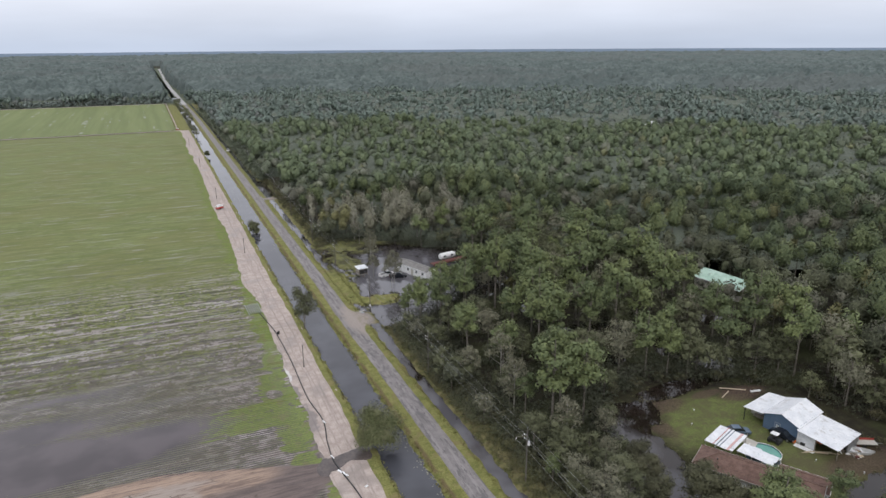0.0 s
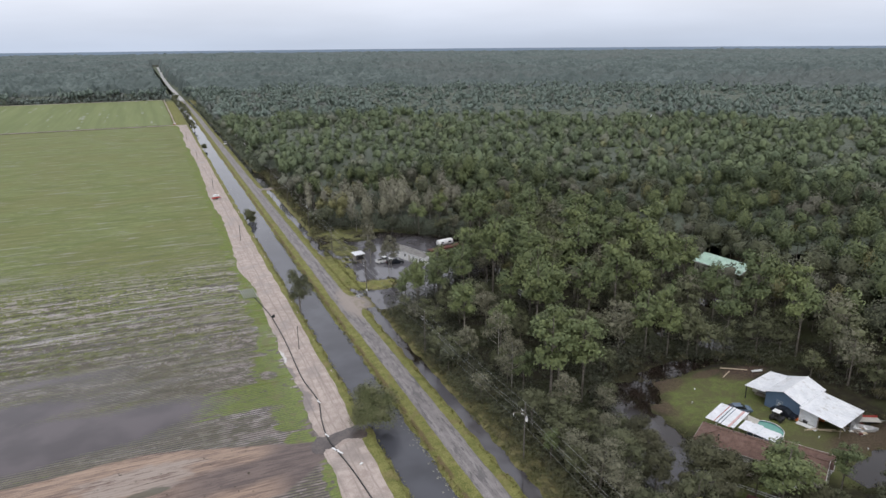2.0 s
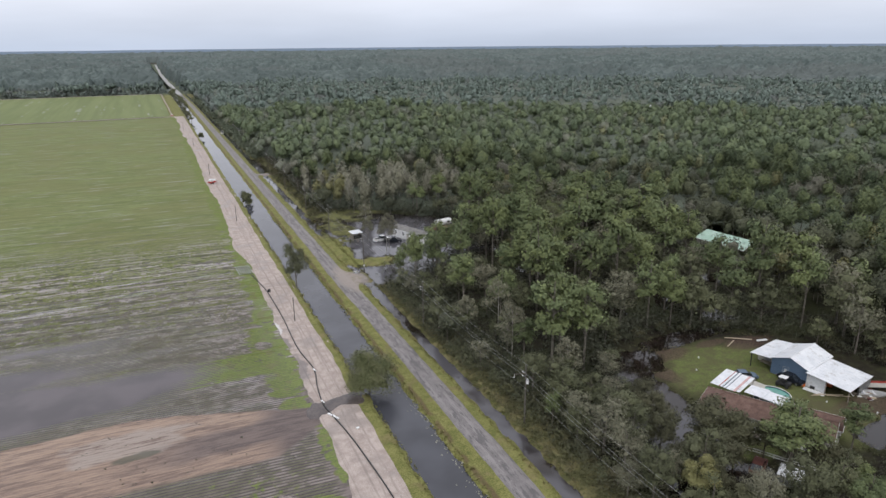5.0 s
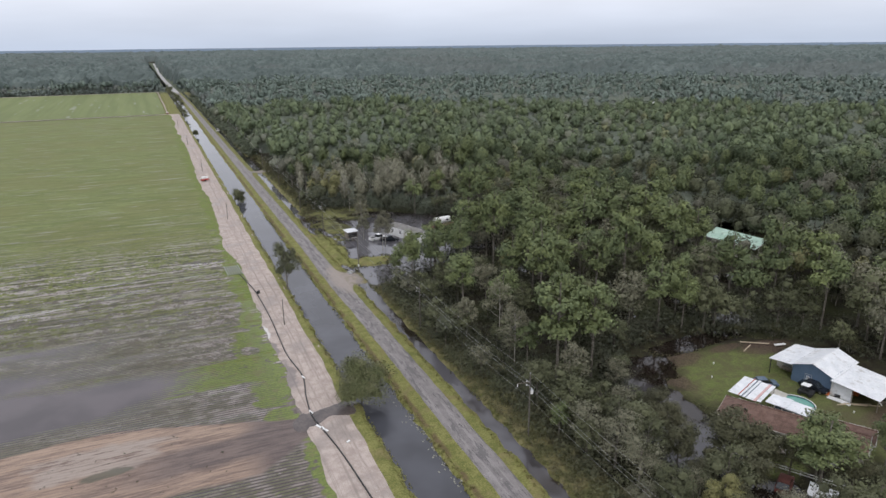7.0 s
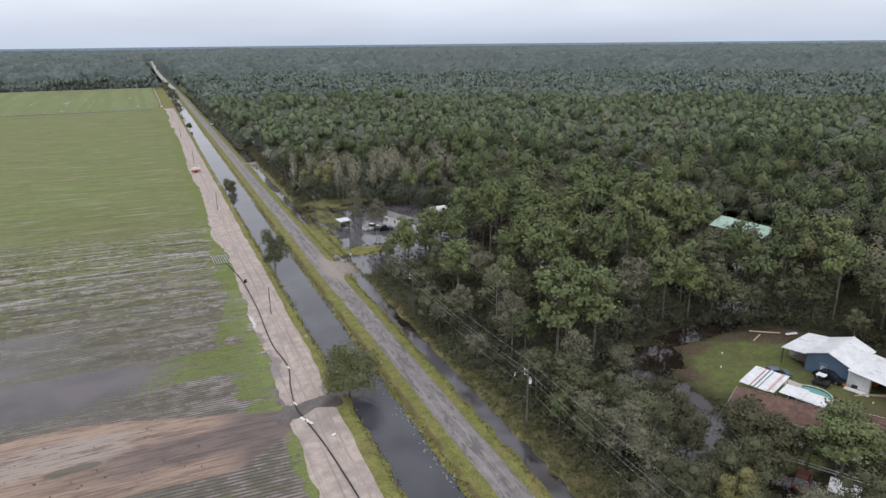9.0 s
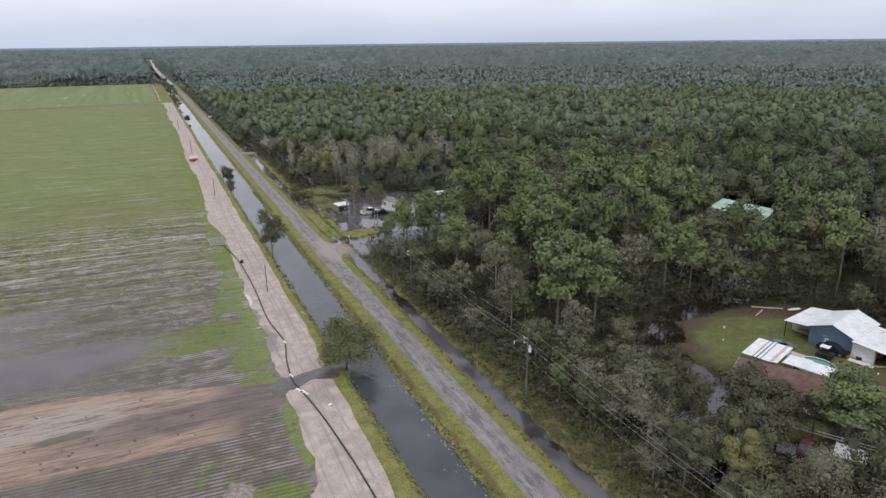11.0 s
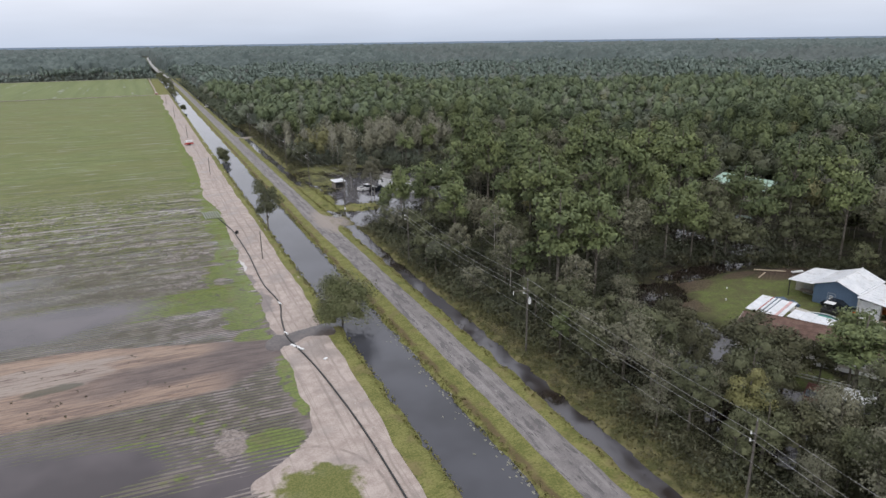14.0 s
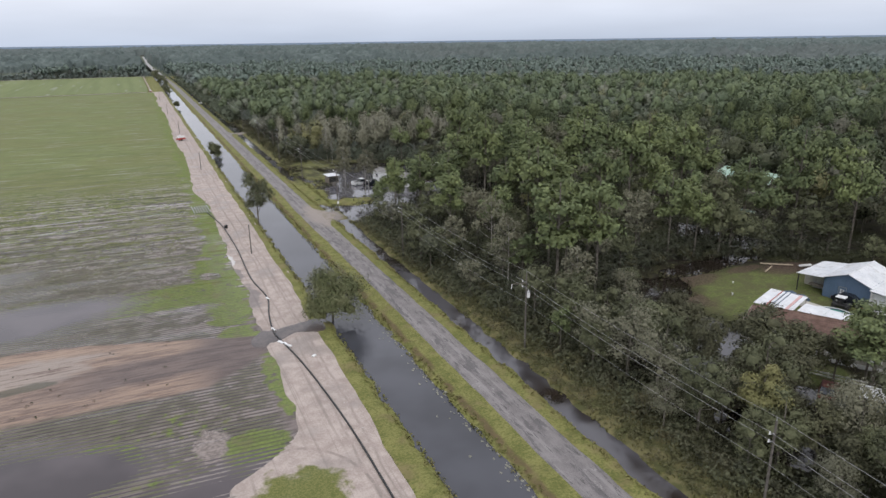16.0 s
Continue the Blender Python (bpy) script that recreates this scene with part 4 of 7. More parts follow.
def crown_mounds(x, y, h, kind, r, level, per, inner=0.70):
    """Whole crowns: the corners and faces of their dense insides, how many corners each has, and the places of the outer leaves."""
    v, f = level
    f = f[(v[f][:, :, 2] > -0.6).any(1)]
    mid, wide, high, _ = CROWN[kind]
    n, lobes = len(x), 10
    L = r.normal(size=(n, lobes, 3))
    L[..., 2] = np.abs(L[..., 2]) * 1.2 - 0.5
    L /= np.linalg.norm(L, axis=2, keepdims=True)
    size = r.uniform(0.6, 1.15, (n, 1, lobes))
    near = np.clip((np.einsum("vk,nlk->nvl", v, L) - 0.62) / 0.38, 0, 1)
    rad = 0.58 + 0.45 * (np.sqrt(near) * size).max(2) + r.uniform(-0.16, 0.16, (n, len(v)))
    axes = h[:, None] * np.array((wide, wide, high * 0.86)) * np.stack([r.uniform(0.9, 1.2, n), r.uniform(0.9, 1.2, n), r.uniform(0.85, 1.1, n)], -1)
    hub = np.stack([x, y, h * mid], -1)
    P = v[None] * rad[..., None] * axes[:, None, :]
    # the outer leaves lie on and above the mound, more of them on a larger crown
    which = np.repeat(np.arange(n), np.maximum(4, per * (h / 10.0) ** 2).astype(int))
    pick = f[r.integers(0, len(f), len(which))]
    w = r.dirichlet((1, 1, 1), len(which))
    Q = (P[which[:, None], pick] * w[..., None]).sum(1) * r.uniform(0.84, 1.13, (len(which), 1)) + hub[which]
    F = f[None] + (np.arange(n) * len(v))[:, None, None]
    return (P * inner + hub[:, None, :]).reshape(-1, 3), F.reshape(-1, 3), len(v), Q, which


def leaf_mesh(name, cloud, material, tone=None):
    """The mesh of a leaf cloud; tone: a number a leaf for the hue of its tree."""
    verts, faces, normals = cloud
    me = np_mesh(name, verts, faces, material, True)
    if tone is not None:
        me.attributes.new("tone", "FLOAT", "POINT").data.foreach_set("value", np.repeat(tone, faces.shape[1]).astype(np.float32))
    me.normals_split_custom_set_from_vertices(normals.astype(np.float32))
    return me


def tube(points, radii, sides=6):
    """A tapered tube along points."""
    points = np.asarray(points, float)
    V, Fc = [], []
    for i, (p, r) in enumerate(zip(points, radii)):
        t = points[min(i + 1, len(points) - 1)] - points[max(i - 1, 0)]
        t /= np.linalg.norm(t)
        u = np.cross(t, (0.3, 0.9, 0.1))
        u /= np.linalg.norm(u)
        w = np.cross(t, u)
        for k in range(sides):
            a = 2 * math.pi * k / sides
            V.append(p + r * (u * math.cos(a) + w * math.sin(a)))
    for i in range(len(points) - 1):
        for k in range(sides):
            j = (k + 1) % sides
            Fc.append((i * sides + k, i * sides + j, (i + 1) * sides + j, (i + 1) * sides + k))
    return np.array(V), np.array(Fc)


def stack(pieces):
    """Joins pairs of corners and faces."""
    V, Fc, n = [], [], 0
    for v, f in pieces:
        V.append(v)
        Fc.append(np.asarray(f) + n)
        n += len(v)
    return np.concatenate(V), np.concatenate(Fc)


CROWN = {"pine": (0.64, 0.21, 0.39, 17), "oak": (0.53, 0.29, 0.47, 17), "gold": (0.56, 0.23, 0.40, 16), "grey": (0.55, 0.29, 0.42, 14), "willow": (0.36, 0.42, 0.50, 15), "cypress": (0.50, 0.17, 0.50, 16)}


def crown_clumps(kind, H, r):
    """Clump centres, radii and lobe centres of a crown on a tree of height H."""
    mid, wide, high, lobes = CROWN[kind]
    C, R, hubs = [], [], []
    for i in range(lobes + int(r.integers(0, 4))):
        a, k = i * 2.4 + r.uniform(-0.4, 0.4), r.uniform(-0.6, 0.62) if i else 0.72
        flat = math.sqrt(max(0.0, 1 - k * k)) * r.uniform(0.3, 0.85)
        C.append((math.cos(a) * flat * wide * H, math.sin(a) * flat * wide * H, (mid + k * high * 0.72) * H))
        big = H * wide * (r.uniform(0.38, 0.62) if kind == "willow" else r.uniform(0.27, 0.50))
        R.append((big, big, big * 0.82))
        hubs.append((C[-1][0] * 0.6, C[-1][1] * 0.6, C[-1][2] - big * 0.5))
    return np.array(C), np.array(R), np.array(hubs)


LEAF = {"pine": (M_PINE, M_BARK, 92, 0.20), "oak": (M_OAK, M_BARK, 92, 0.20), "grey": (M_GREY, M_BARK, 100, 0.17), "willow": (M_WILLOW, M_BARK, 1050, 0.11), "cypress": (M_CYPRESS, M_PALEBARK, 100, 0.15), "gold": (M_GOLD, M_BARK, 80, 0.17)}


def tree_meshes(kind, H, seed, dense=1.0, leaves=None, fine=1.0, fill=None):
    """The trunk's and the crown's mesh of one tree."""
    r = np.random.default_rng(seed)
    leaf_mat, bark, per, size = LEAF[kind]
    C, R, hubs = crown_clumps(kind, H, r)
    lean = r.normal(size=2) * 0.02 * H
    def stem(h):
        return np.array((lean[0] * (h / H) ** 2, lean[1] * (h / H) ** 2, h))
    top = 0.93 if kind == "pine" else 0.7
    girth = H * (0.011 if kind == "pine" else 0.014)
    hs = np.linspace(-0.9, H * top, 7)
    pieces = [tube([stem(h) + r.normal(size=3) * (0, 0, 0) for h in hs], [girth * (1.25 - 0.95 * max(h, 0) / (H * top)) for h in hs], 7)]
    shift = np.array([(*stem(c[2])[:2], 0) for c in C])
    C, hubs = C + shift, hubs + shift
    linked = []
    for c in C:
        h0 = max(0.15 * H, c[2] - H * r.uniform(0.06, 0.2))
        if h0 > H * top:
            continue
        a = stem(h0)
        linked.append(c)
        mid = (a + c) / 2 + r.normal(size=3) * 0.02 * H
        pieces.append(tube([a, mid, c], [girth * 0.42, girth * 0.25, girth * 0.09], 4))
    if kind == "grey":
        for _ in range(9):
            c = linked[r.integers(len(linked))]
            tip = c + r.normal(size=3) * 0.09 * H + (0, 0, 0.06 * H)
            pieces.append(tube([c, (c + tip) / 2 + r.normal(size=3) * 0.1, tip], [girth * 0.16, girth * 0.1, girth * 0.04], 4))
    tv, tf = stack(pieces)
    cloud = both(inner_leaves(C, R, r, hubs, fill or (0.48 if kind in ("pine", "oak", "willow") else 0.26)), leaf_cloud(C, R, int(per * dense), size * fine, 3, r, hubs))
    return np_mesh(kind + "_trunk", tv, tf, bark, True), leaf_mesh(kind + "_crown", cloud, leaves or leaf_mat)


TREE_LABEL = {"pine": "tall slender pine with clumped yellow-green needle crown", "oak": "dense dark green broadleaf tree with rounded crown",
              "grey": "pale grey-green tree with thin leaves and bare twigs", "willow": "rounded light green willow", "cypress": "slender pale tan tree with thin feathery crown",
              "gold": "slender tree with yellowish thinning autumn leaves"}


def tree(kind, H, seed, m, name=None, label="", dense=1.0, group="", leaves=None, fine=1.0, fill=None):
    ob = empty(name or kind + "_tree", m, label or TREE_LABEL[kind], "tree", group)
    trunk_me, crown_me = tree_meshes(kind, H, seed, dense, leaves, fine, fill)
    for n, me in (("trunk", trunk_me), ("crown", crown_me)):
        new(n, me).parent = ob
    return ob


# a shrub is a low crown of many stems
def shrub(m, size, seed, label="low bushy green shrub at the water's edge", material=M_SHRUB, per=80, name="shrub"):
    r = np.random.default_rng(seed)
    C, R, pieces = [], [], []
    for i in range(9):
        a, d = i * 2.4, size * 0.55 * math.sqrt(r.uniform(0, 1))
        c = np.array((math.cos(a) * d, math.sin(a) * d, size * r.uniform(0.35, 0.85)))
        C.append(c)
        R.append(np.array((0.34, 0.34, 0.3)) * size * r.uniform(0.7, 1.1))
        pieces.append(tube([(c[0] * 0.15, c[1] * 0.15, -0.6), c * (0.6, 0.6, 0.5), c], [size * 0.022, size * 0.016, size * 0.006], 4))
    ob = empty(name, m, label, "shrub", "shrubs by the water")
    new("stem_cluster", np_mesh("stem_cluster", *stack(pieces), M_BARK, True)).parent = ob
    new("foliage", leaf_mesh("foliage", leaf_cloud(C, R, per, 0.15, 3, r), material)).parent = ob
    return ob


GREEN_ROOF = (146.5, 132.5)
GARDEN = ((63.5, 65.5), (68.0, 72.5), (71.0, 79.0), (74.5, 70.0), (82.5, 56.0), (80.0, 46.5), (68.0, 47.0), (62.0, 55.0))


def wooded(x, y):
    """Where the woods stand."""
    s = x - drift(y)
    edge = 52.5 + 3.0 * (value_noise(y / 11, y * 0, 41) - 0.5)
    edge = np.where((y > 96) & (y < 148), edge - 2.0, edge)
    edge = np.where(y > 225, 51.0 + 3 * (value_noise(y / 15, y * 0, 42) - 0.5), edge)
    edge = np.where(y > 300, np.where(y < 356, 55.0, 49.4) + 2.4 * (value_noise(y / 15, y * 0, 42) - 0.5), edge)
    edge = np.where(y > 900, road_x(y) + 5.0 - drift(y), edge)
    right = (s > edge) & ~inside(CLEARING, x, y) & ~inside(YARD, x, y) & ~inside(GARDEN, x, y) & (np.hypot(x - GREEN_ROOF[0], y - GREEN_ROOF[1]) > 6.0)
    t = np.clip((x * 366 + y * 421) / (366.0 ** 2 + 421.0 ** 2), 0.955, 1.02)
    right &= np.hypot(x - 366 * t, y - 421 * t) > 11
    t = np.clip(((x - 60) * 13 + (y - 58) * 16) / (13.0 ** 2 + 16.0 ** 2), 0.0, 1.0)
    right &= np.hypot(x - 60 - 13 * t, y - 58 - 16 * t) > 1.2
    left = (y > 912) & (x < road_x(y) - 16.0)
    return right | left


def scatter(xs, ys, step, seed, jitter=0.42):
    r = np.random.default_rng(seed)
    X, Y = np.meshgrid(np.arange(*xs, step), np.arange(*ys, step))
    X = X + (np.arange(X.shape[0]) % 2)[:, None] * step * 0.5
    X, Y = X.ravel() + r.uniform(-jitter, jitter, X.size) * step, Y.ravel() + r.uniform(-jitter, jitter, X.size) * step
    keep = wooded(X, Y)
    return X[keep], Y[keep]


def species(x, y, u):
    """Which kind of tree grows where."""
    if 216 < y < 262 and 54 < x < 112:
        return "cypress" if u < 0.58 else "gold" if u < 0.7 else "oak"
    if x < 64 and y < 145:
        return "oak" if u < 0.54 else "grey" if u < 0.88 else "gold" if u < 0.92 else "pine"
    if x < 76 and y < 146:
        return "oak" if u < 0.48 else "grey" if u < 0.76 else "gold" if u < 0.79 else "pine"
    if x < 118 and y < 112:
        return "oak" if u < 0.70 else "grey" if u < 0.84 else "pine"
    if x < 84 and y < 100:
        return "oak" if u < 0.64 else "grey" if u < 0.78 else "pine"
    return "pine" if u < 0.42 else "oak" if u < 0.83 else "grey" if u < 0.965 else "gold"


def tall(kind, x, y, u):
    deep = min(1.0, max(0.0, (x - 52) / 45)) if y < 215 else 0.8
    ux, uy = GREEN_ROOF[0] / math.hypot(*GREEN_ROOF), GREEN_ROOF[1] / math.hypot(*GREEN_ROOF)
    before, beside = (GREEN_ROOF[0] - x) * ux + (GREEN_ROOF[1] - y) * uy, abs((GREEN_ROOF[0] - x) * uy - (GREEN_ROOF[1] - y) * ux)
    if -2 < before < 42 and beside < 7.5:
        return (3.2 + 0.29 * max(before, 0)) * (0.85 + 0.2 * u)
    if 66 < x < 75 and 46 < y < 52:
        return 5.0 * (0.8 + 0.4 * u)
    if x < 88 and y < 66:
        return (9.6 if x < 73 else 7.0) * (0.66 + 0.62 * u)
    if x < 74 and y < 88:
        return (8.4 if x > 59 else 8.8) * (0.75 + 0.45 * u)
    if 74 < x < 102 and 84 < y < 112:
        return min(11.0, 0.5 * math.hypot(x - 76, y - 83)) * (0.75 + 0.5 * u)
    base = {"pine": 14.0, "oak": 7.6, "grey": 8.6, "gold": 9.0, "cypress": 11.5}[kind]
    return (base + deep * {"pine": 4.0, "oak": 4.4, "grey": 3.6, "gold": 3.0, "cypress": 3.0}[kind]) * (0.56 + 0.76 * u)


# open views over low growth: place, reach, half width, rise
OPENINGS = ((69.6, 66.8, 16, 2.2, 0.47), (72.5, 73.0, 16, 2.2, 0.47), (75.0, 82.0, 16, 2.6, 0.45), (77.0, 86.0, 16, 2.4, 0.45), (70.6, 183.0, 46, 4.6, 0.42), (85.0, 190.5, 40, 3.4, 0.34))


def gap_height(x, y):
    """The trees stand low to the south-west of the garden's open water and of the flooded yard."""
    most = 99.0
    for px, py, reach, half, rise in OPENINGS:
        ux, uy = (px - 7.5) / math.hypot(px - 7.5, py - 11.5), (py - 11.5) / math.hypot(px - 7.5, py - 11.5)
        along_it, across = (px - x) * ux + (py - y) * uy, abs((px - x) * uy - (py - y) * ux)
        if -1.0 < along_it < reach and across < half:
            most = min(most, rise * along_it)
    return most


# the woods that the camera passes: every tree a thing of its own
templates = {}
for kind, sizes in (("pine", 6), ("oak", 6), ("grey", 4), ("gold", 2), ("cypress", 2)):
    templates[kind] = [(tree_meshes(kind, 12.0, 100 * len(kind) + i, 1.0, None, 1.0), tree_meshes(kind, 12.0, 100 * len(kind) + i, 2.4, None, 0.66)) for i in range(sizes)]
PINES = ((54.9, 151.0, 8.6), (57.4, 155.0, 9.2), (60.6, 153.4, 10.0), (66.8, 154.5, 14.0), (71.5, 158.5, 14.0), (76.0, 163.5, 14.0), (63.5, 149.5, 11.5), (81.3, 121.7, 17.5), (90.6, 99.6, 16.0), (63.8, 114.1, 14.0), (56.0, 143.0, 15.5), (62.0, 144.0, 15.0), (94.7, 97.5, 14.0), (99.0, 104.0, 15.5), (74.0, 128.0, 16.0), (69.5, 146.0, 15.0), (86.0, 136.0, 17.0), (77.6, 54.8, 11.0), (87.0, 52.0, 9.5), (112.0, 98.0, 15.0), (103.0, 118.0, 16.5), (118.0, 108.0, 16.0))
nx, ny = scatter((50, 128), (78, 216), 6.3, 51)
fx, fy = scatter((50, 128), (34, 78), 5.0, 50)
nx, ny = np.r_[nx, fx], np.r_[ny, fy]
clear = np.min(np.hypot(nx[:, None] - np.array(PINES)[:, 0], ny[:, None] - np.array(PINES)[:, 1]), 1) > 4.2
nx, ny = np.r_[np.array(PINES)[:, 0], nx[clear]], np.r_[np.array(PINES)[:, 1], ny[clear]]
order = np.argsort(np.hypot(nx - 8, ny - 12))[:300]
ground_at = ground_height(nx, ny)
for k in order:
    u1, u2, u3 = rng.uniform(size=3)
    kind = species(nx[k], ny[k], u1)
    scale = tall(kind, nx[k], ny[k], u2) / 12.0
    if k < len(PINES):
        kind, scale = "pine", PINES[k][2] / 12.0
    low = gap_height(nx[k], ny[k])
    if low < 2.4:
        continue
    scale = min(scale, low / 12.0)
    coarse, fine = templates[kind][int(u3 * 997) % len(templates[kind])]
    trunk_me, crown_me = fine if math.hypot(nx[k] - 8, ny[k] - 12) < 74 else coarse
    wide = scale * rng.uniform(0.85, 1.2)
    ob = empty(kind + "_tree", Matrix.LocRotScale((nx[k], ny[k], ground_at[k]), Euler((0, 0, rng.uniform(0, 6.28))), (wide, wide, scale)), TREE_LABEL[kind], "tree", "trees of the flooded wood")
    new("trunk", trunk_me).parent = ob
    new("crown", crown_me).parent = ob
far_of_near = np.argsort(np.hypot(nx - 8, ny - 12))[300:]


# the woods behind: too many to count
def woodland(name, xs, ys, step, seed, form, per, leaf, label, trunks, extra=None, keep=None, far=None):
    r = np.random.default_rng(seed)
    X, Y = scatter(xs, ys, step, seed)
    if keep is not None:
        k = keep(X, Y)
        X, Y = X[k], Y[k]
    if extra is not None:
        X, Y = np.r_[X, extra[0]], np.r_[Y, extra[1]]
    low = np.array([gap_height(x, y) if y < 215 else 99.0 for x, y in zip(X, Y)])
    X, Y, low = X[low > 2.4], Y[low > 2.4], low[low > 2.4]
    U = r.uniform(size=(len(X), 2))
    U[:, 0] = (1.9 * value_noise(X / 26, Y / 26, 62) + 0.5 * U[:, 0]) % 1.0
    kinds = np.array([species(x, y, u) for x, y, u in zip(X, Y, U[:, 0])])
    stand = (0.62 + 0.5 * value_noise(X / 38, Y / 38, 61)) * r.uniform(0.74, 1.26, len(X))
    H = np.array([tall(k, x, y, u) for k, x, y, u in zip(kinds, X, Y, U[:, 1])]) * stand
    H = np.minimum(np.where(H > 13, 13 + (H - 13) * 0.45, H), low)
    for kind in ("pine", "oak", "grey", "gold", "cypress"):
        pick = kinds == kind
        n = int(pick.sum())
        if not n:
            continue
        x, y, h = X[pick], Y[pick], H[pick]
        mid = CROWN[kind][0]
        mounds, mf, corners, at, which = crown_mounds(x, y, h, kind, r, form, per)
        tone = 0.55 * r.uniform(size=n) + 0.8 * value_noise(x / 30, y / 30, 63)
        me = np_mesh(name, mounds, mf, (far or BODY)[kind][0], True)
        me.attributes.new("tone", "FLOAT", "POINT").data.foreach_set("value", np.repeat(tone, corners).astype(np.float32))
        tagged(new(name + "_" + kind, me), label, "woods", kind="stuff")
        hub = np.stack([x, y, h * (mid - 0.1)], -1)[which]
        cloud = leaf_cloud(at, np.full((len(at), 3), leaf * 0.5), 1, leaf, 3, r, hub, 0.5, 0.2)
        tagged(new(name + "_" + kind + "_sprays", leaf_mesh(name, cloud, (far or BACK)[kind][0], tone[which])), label, "woods", kind="stuff")
        if trunks:
            ang = np.arange(4) * math.pi / 2
            ring = np.stack([np.cos(ang), np.sin(ang)], -1)
            g0 = 0.011 * h[:, None, None]
            base = np.stack([x, y], -1)[:, None, :] + ring * g0 * 1.2
            up = np.stack([x, y], -1)[:, None, :] + ring * g0 * 0.5
            B = np.concatenate([base, np.full((n, 4, 1), -0.8)], -1)
            T = np.concatenate([up, np.repeat(h[:, None, None] * 0.8, 4, 1)], -1)
            V = np.concatenate([B, T], 1).reshape(-1, 3)
            q4 = np.array([(i, (i + 1) % 4, 4 + (i + 1) % 4, 4 + i) for i in range(4)])
            Fc = (q4[None] + 8 * np.arange(n)[:, None, None]).reshape(-1, 4)
            tagged(new(name + "_trunks", np_mesh(name + "_trunks", V, Fc, LEAF[kind][1])), "slender bare trunks of the wood", "woods", kind="stuff")


def in_view(X, Y, spread=45):
    """A broad wedge of country round the flight line."""
    a = np.degrees(np.arctan2(X + 10, Y + 25))
    return (a > -24) & (a < 24 + spread)


def ring(a, b):
    return lambda X, Y: (np.hypot(X, Y) > a) & (np.hypot(X, Y) <= b) & in_view(X, Y)


def beyond_near(X, Y):
    return ~((X > 50) & (X < 128) & (Y > 34) & (Y < 216))


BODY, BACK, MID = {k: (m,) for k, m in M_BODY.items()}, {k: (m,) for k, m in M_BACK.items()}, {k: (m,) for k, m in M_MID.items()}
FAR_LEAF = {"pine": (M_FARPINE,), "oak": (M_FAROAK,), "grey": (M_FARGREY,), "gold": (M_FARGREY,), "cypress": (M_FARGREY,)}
woodland("near_woods", (45, 330), (20, 330), 6.0, 52, BALL_2, 350, 0.27, "thick mixed wood of pines and broadleaf trees", True, (nx[far_of_near], ny[far_of_near]),
         lambda X, Y: ring(0, 300)(X, Y) & beyond_near(X, Y))
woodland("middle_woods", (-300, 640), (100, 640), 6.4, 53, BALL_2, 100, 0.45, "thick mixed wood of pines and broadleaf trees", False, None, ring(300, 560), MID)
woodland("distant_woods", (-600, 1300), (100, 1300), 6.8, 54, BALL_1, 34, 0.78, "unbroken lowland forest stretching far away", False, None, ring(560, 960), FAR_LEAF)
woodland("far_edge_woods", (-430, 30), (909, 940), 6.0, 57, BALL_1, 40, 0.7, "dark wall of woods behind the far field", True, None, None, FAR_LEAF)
woodland("side_woods", (50, 260), (-160, 60), 8.5, 55, BALL_1, 20, 0.8, "thick mixed wood of pines and broadleaf trees", True, None, lambda X, Y: ~in_view(X, Y) & beyond_near(X, Y))


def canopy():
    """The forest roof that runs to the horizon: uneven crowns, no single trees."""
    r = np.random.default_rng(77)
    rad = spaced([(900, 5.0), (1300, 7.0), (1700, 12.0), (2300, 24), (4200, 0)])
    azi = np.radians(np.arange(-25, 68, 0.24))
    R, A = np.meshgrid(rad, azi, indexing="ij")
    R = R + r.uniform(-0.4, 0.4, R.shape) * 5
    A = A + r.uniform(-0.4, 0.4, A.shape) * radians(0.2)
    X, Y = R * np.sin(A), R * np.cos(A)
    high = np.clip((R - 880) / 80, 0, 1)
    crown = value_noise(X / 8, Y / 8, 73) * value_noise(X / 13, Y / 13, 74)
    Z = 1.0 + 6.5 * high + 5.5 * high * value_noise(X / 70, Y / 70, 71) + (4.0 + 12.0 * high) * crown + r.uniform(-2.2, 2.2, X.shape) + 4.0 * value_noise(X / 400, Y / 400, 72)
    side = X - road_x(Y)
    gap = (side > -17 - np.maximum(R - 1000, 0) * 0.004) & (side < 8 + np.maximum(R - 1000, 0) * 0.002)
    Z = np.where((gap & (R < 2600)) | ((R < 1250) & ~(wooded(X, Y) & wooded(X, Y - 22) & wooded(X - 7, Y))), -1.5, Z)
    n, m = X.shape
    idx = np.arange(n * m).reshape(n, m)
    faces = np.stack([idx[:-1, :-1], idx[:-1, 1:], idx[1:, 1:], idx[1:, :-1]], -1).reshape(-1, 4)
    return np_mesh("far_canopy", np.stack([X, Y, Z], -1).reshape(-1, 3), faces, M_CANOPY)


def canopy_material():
    g = Graph("hazed_forest_canopy")
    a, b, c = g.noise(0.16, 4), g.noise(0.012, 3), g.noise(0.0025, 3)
    # greens made paler and bluer, the distance haze painted into them
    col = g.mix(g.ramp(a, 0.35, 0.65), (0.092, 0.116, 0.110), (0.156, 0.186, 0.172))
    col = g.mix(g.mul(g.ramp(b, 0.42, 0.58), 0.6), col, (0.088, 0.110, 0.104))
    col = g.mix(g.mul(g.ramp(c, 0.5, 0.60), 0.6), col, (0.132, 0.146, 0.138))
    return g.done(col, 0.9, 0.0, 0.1)


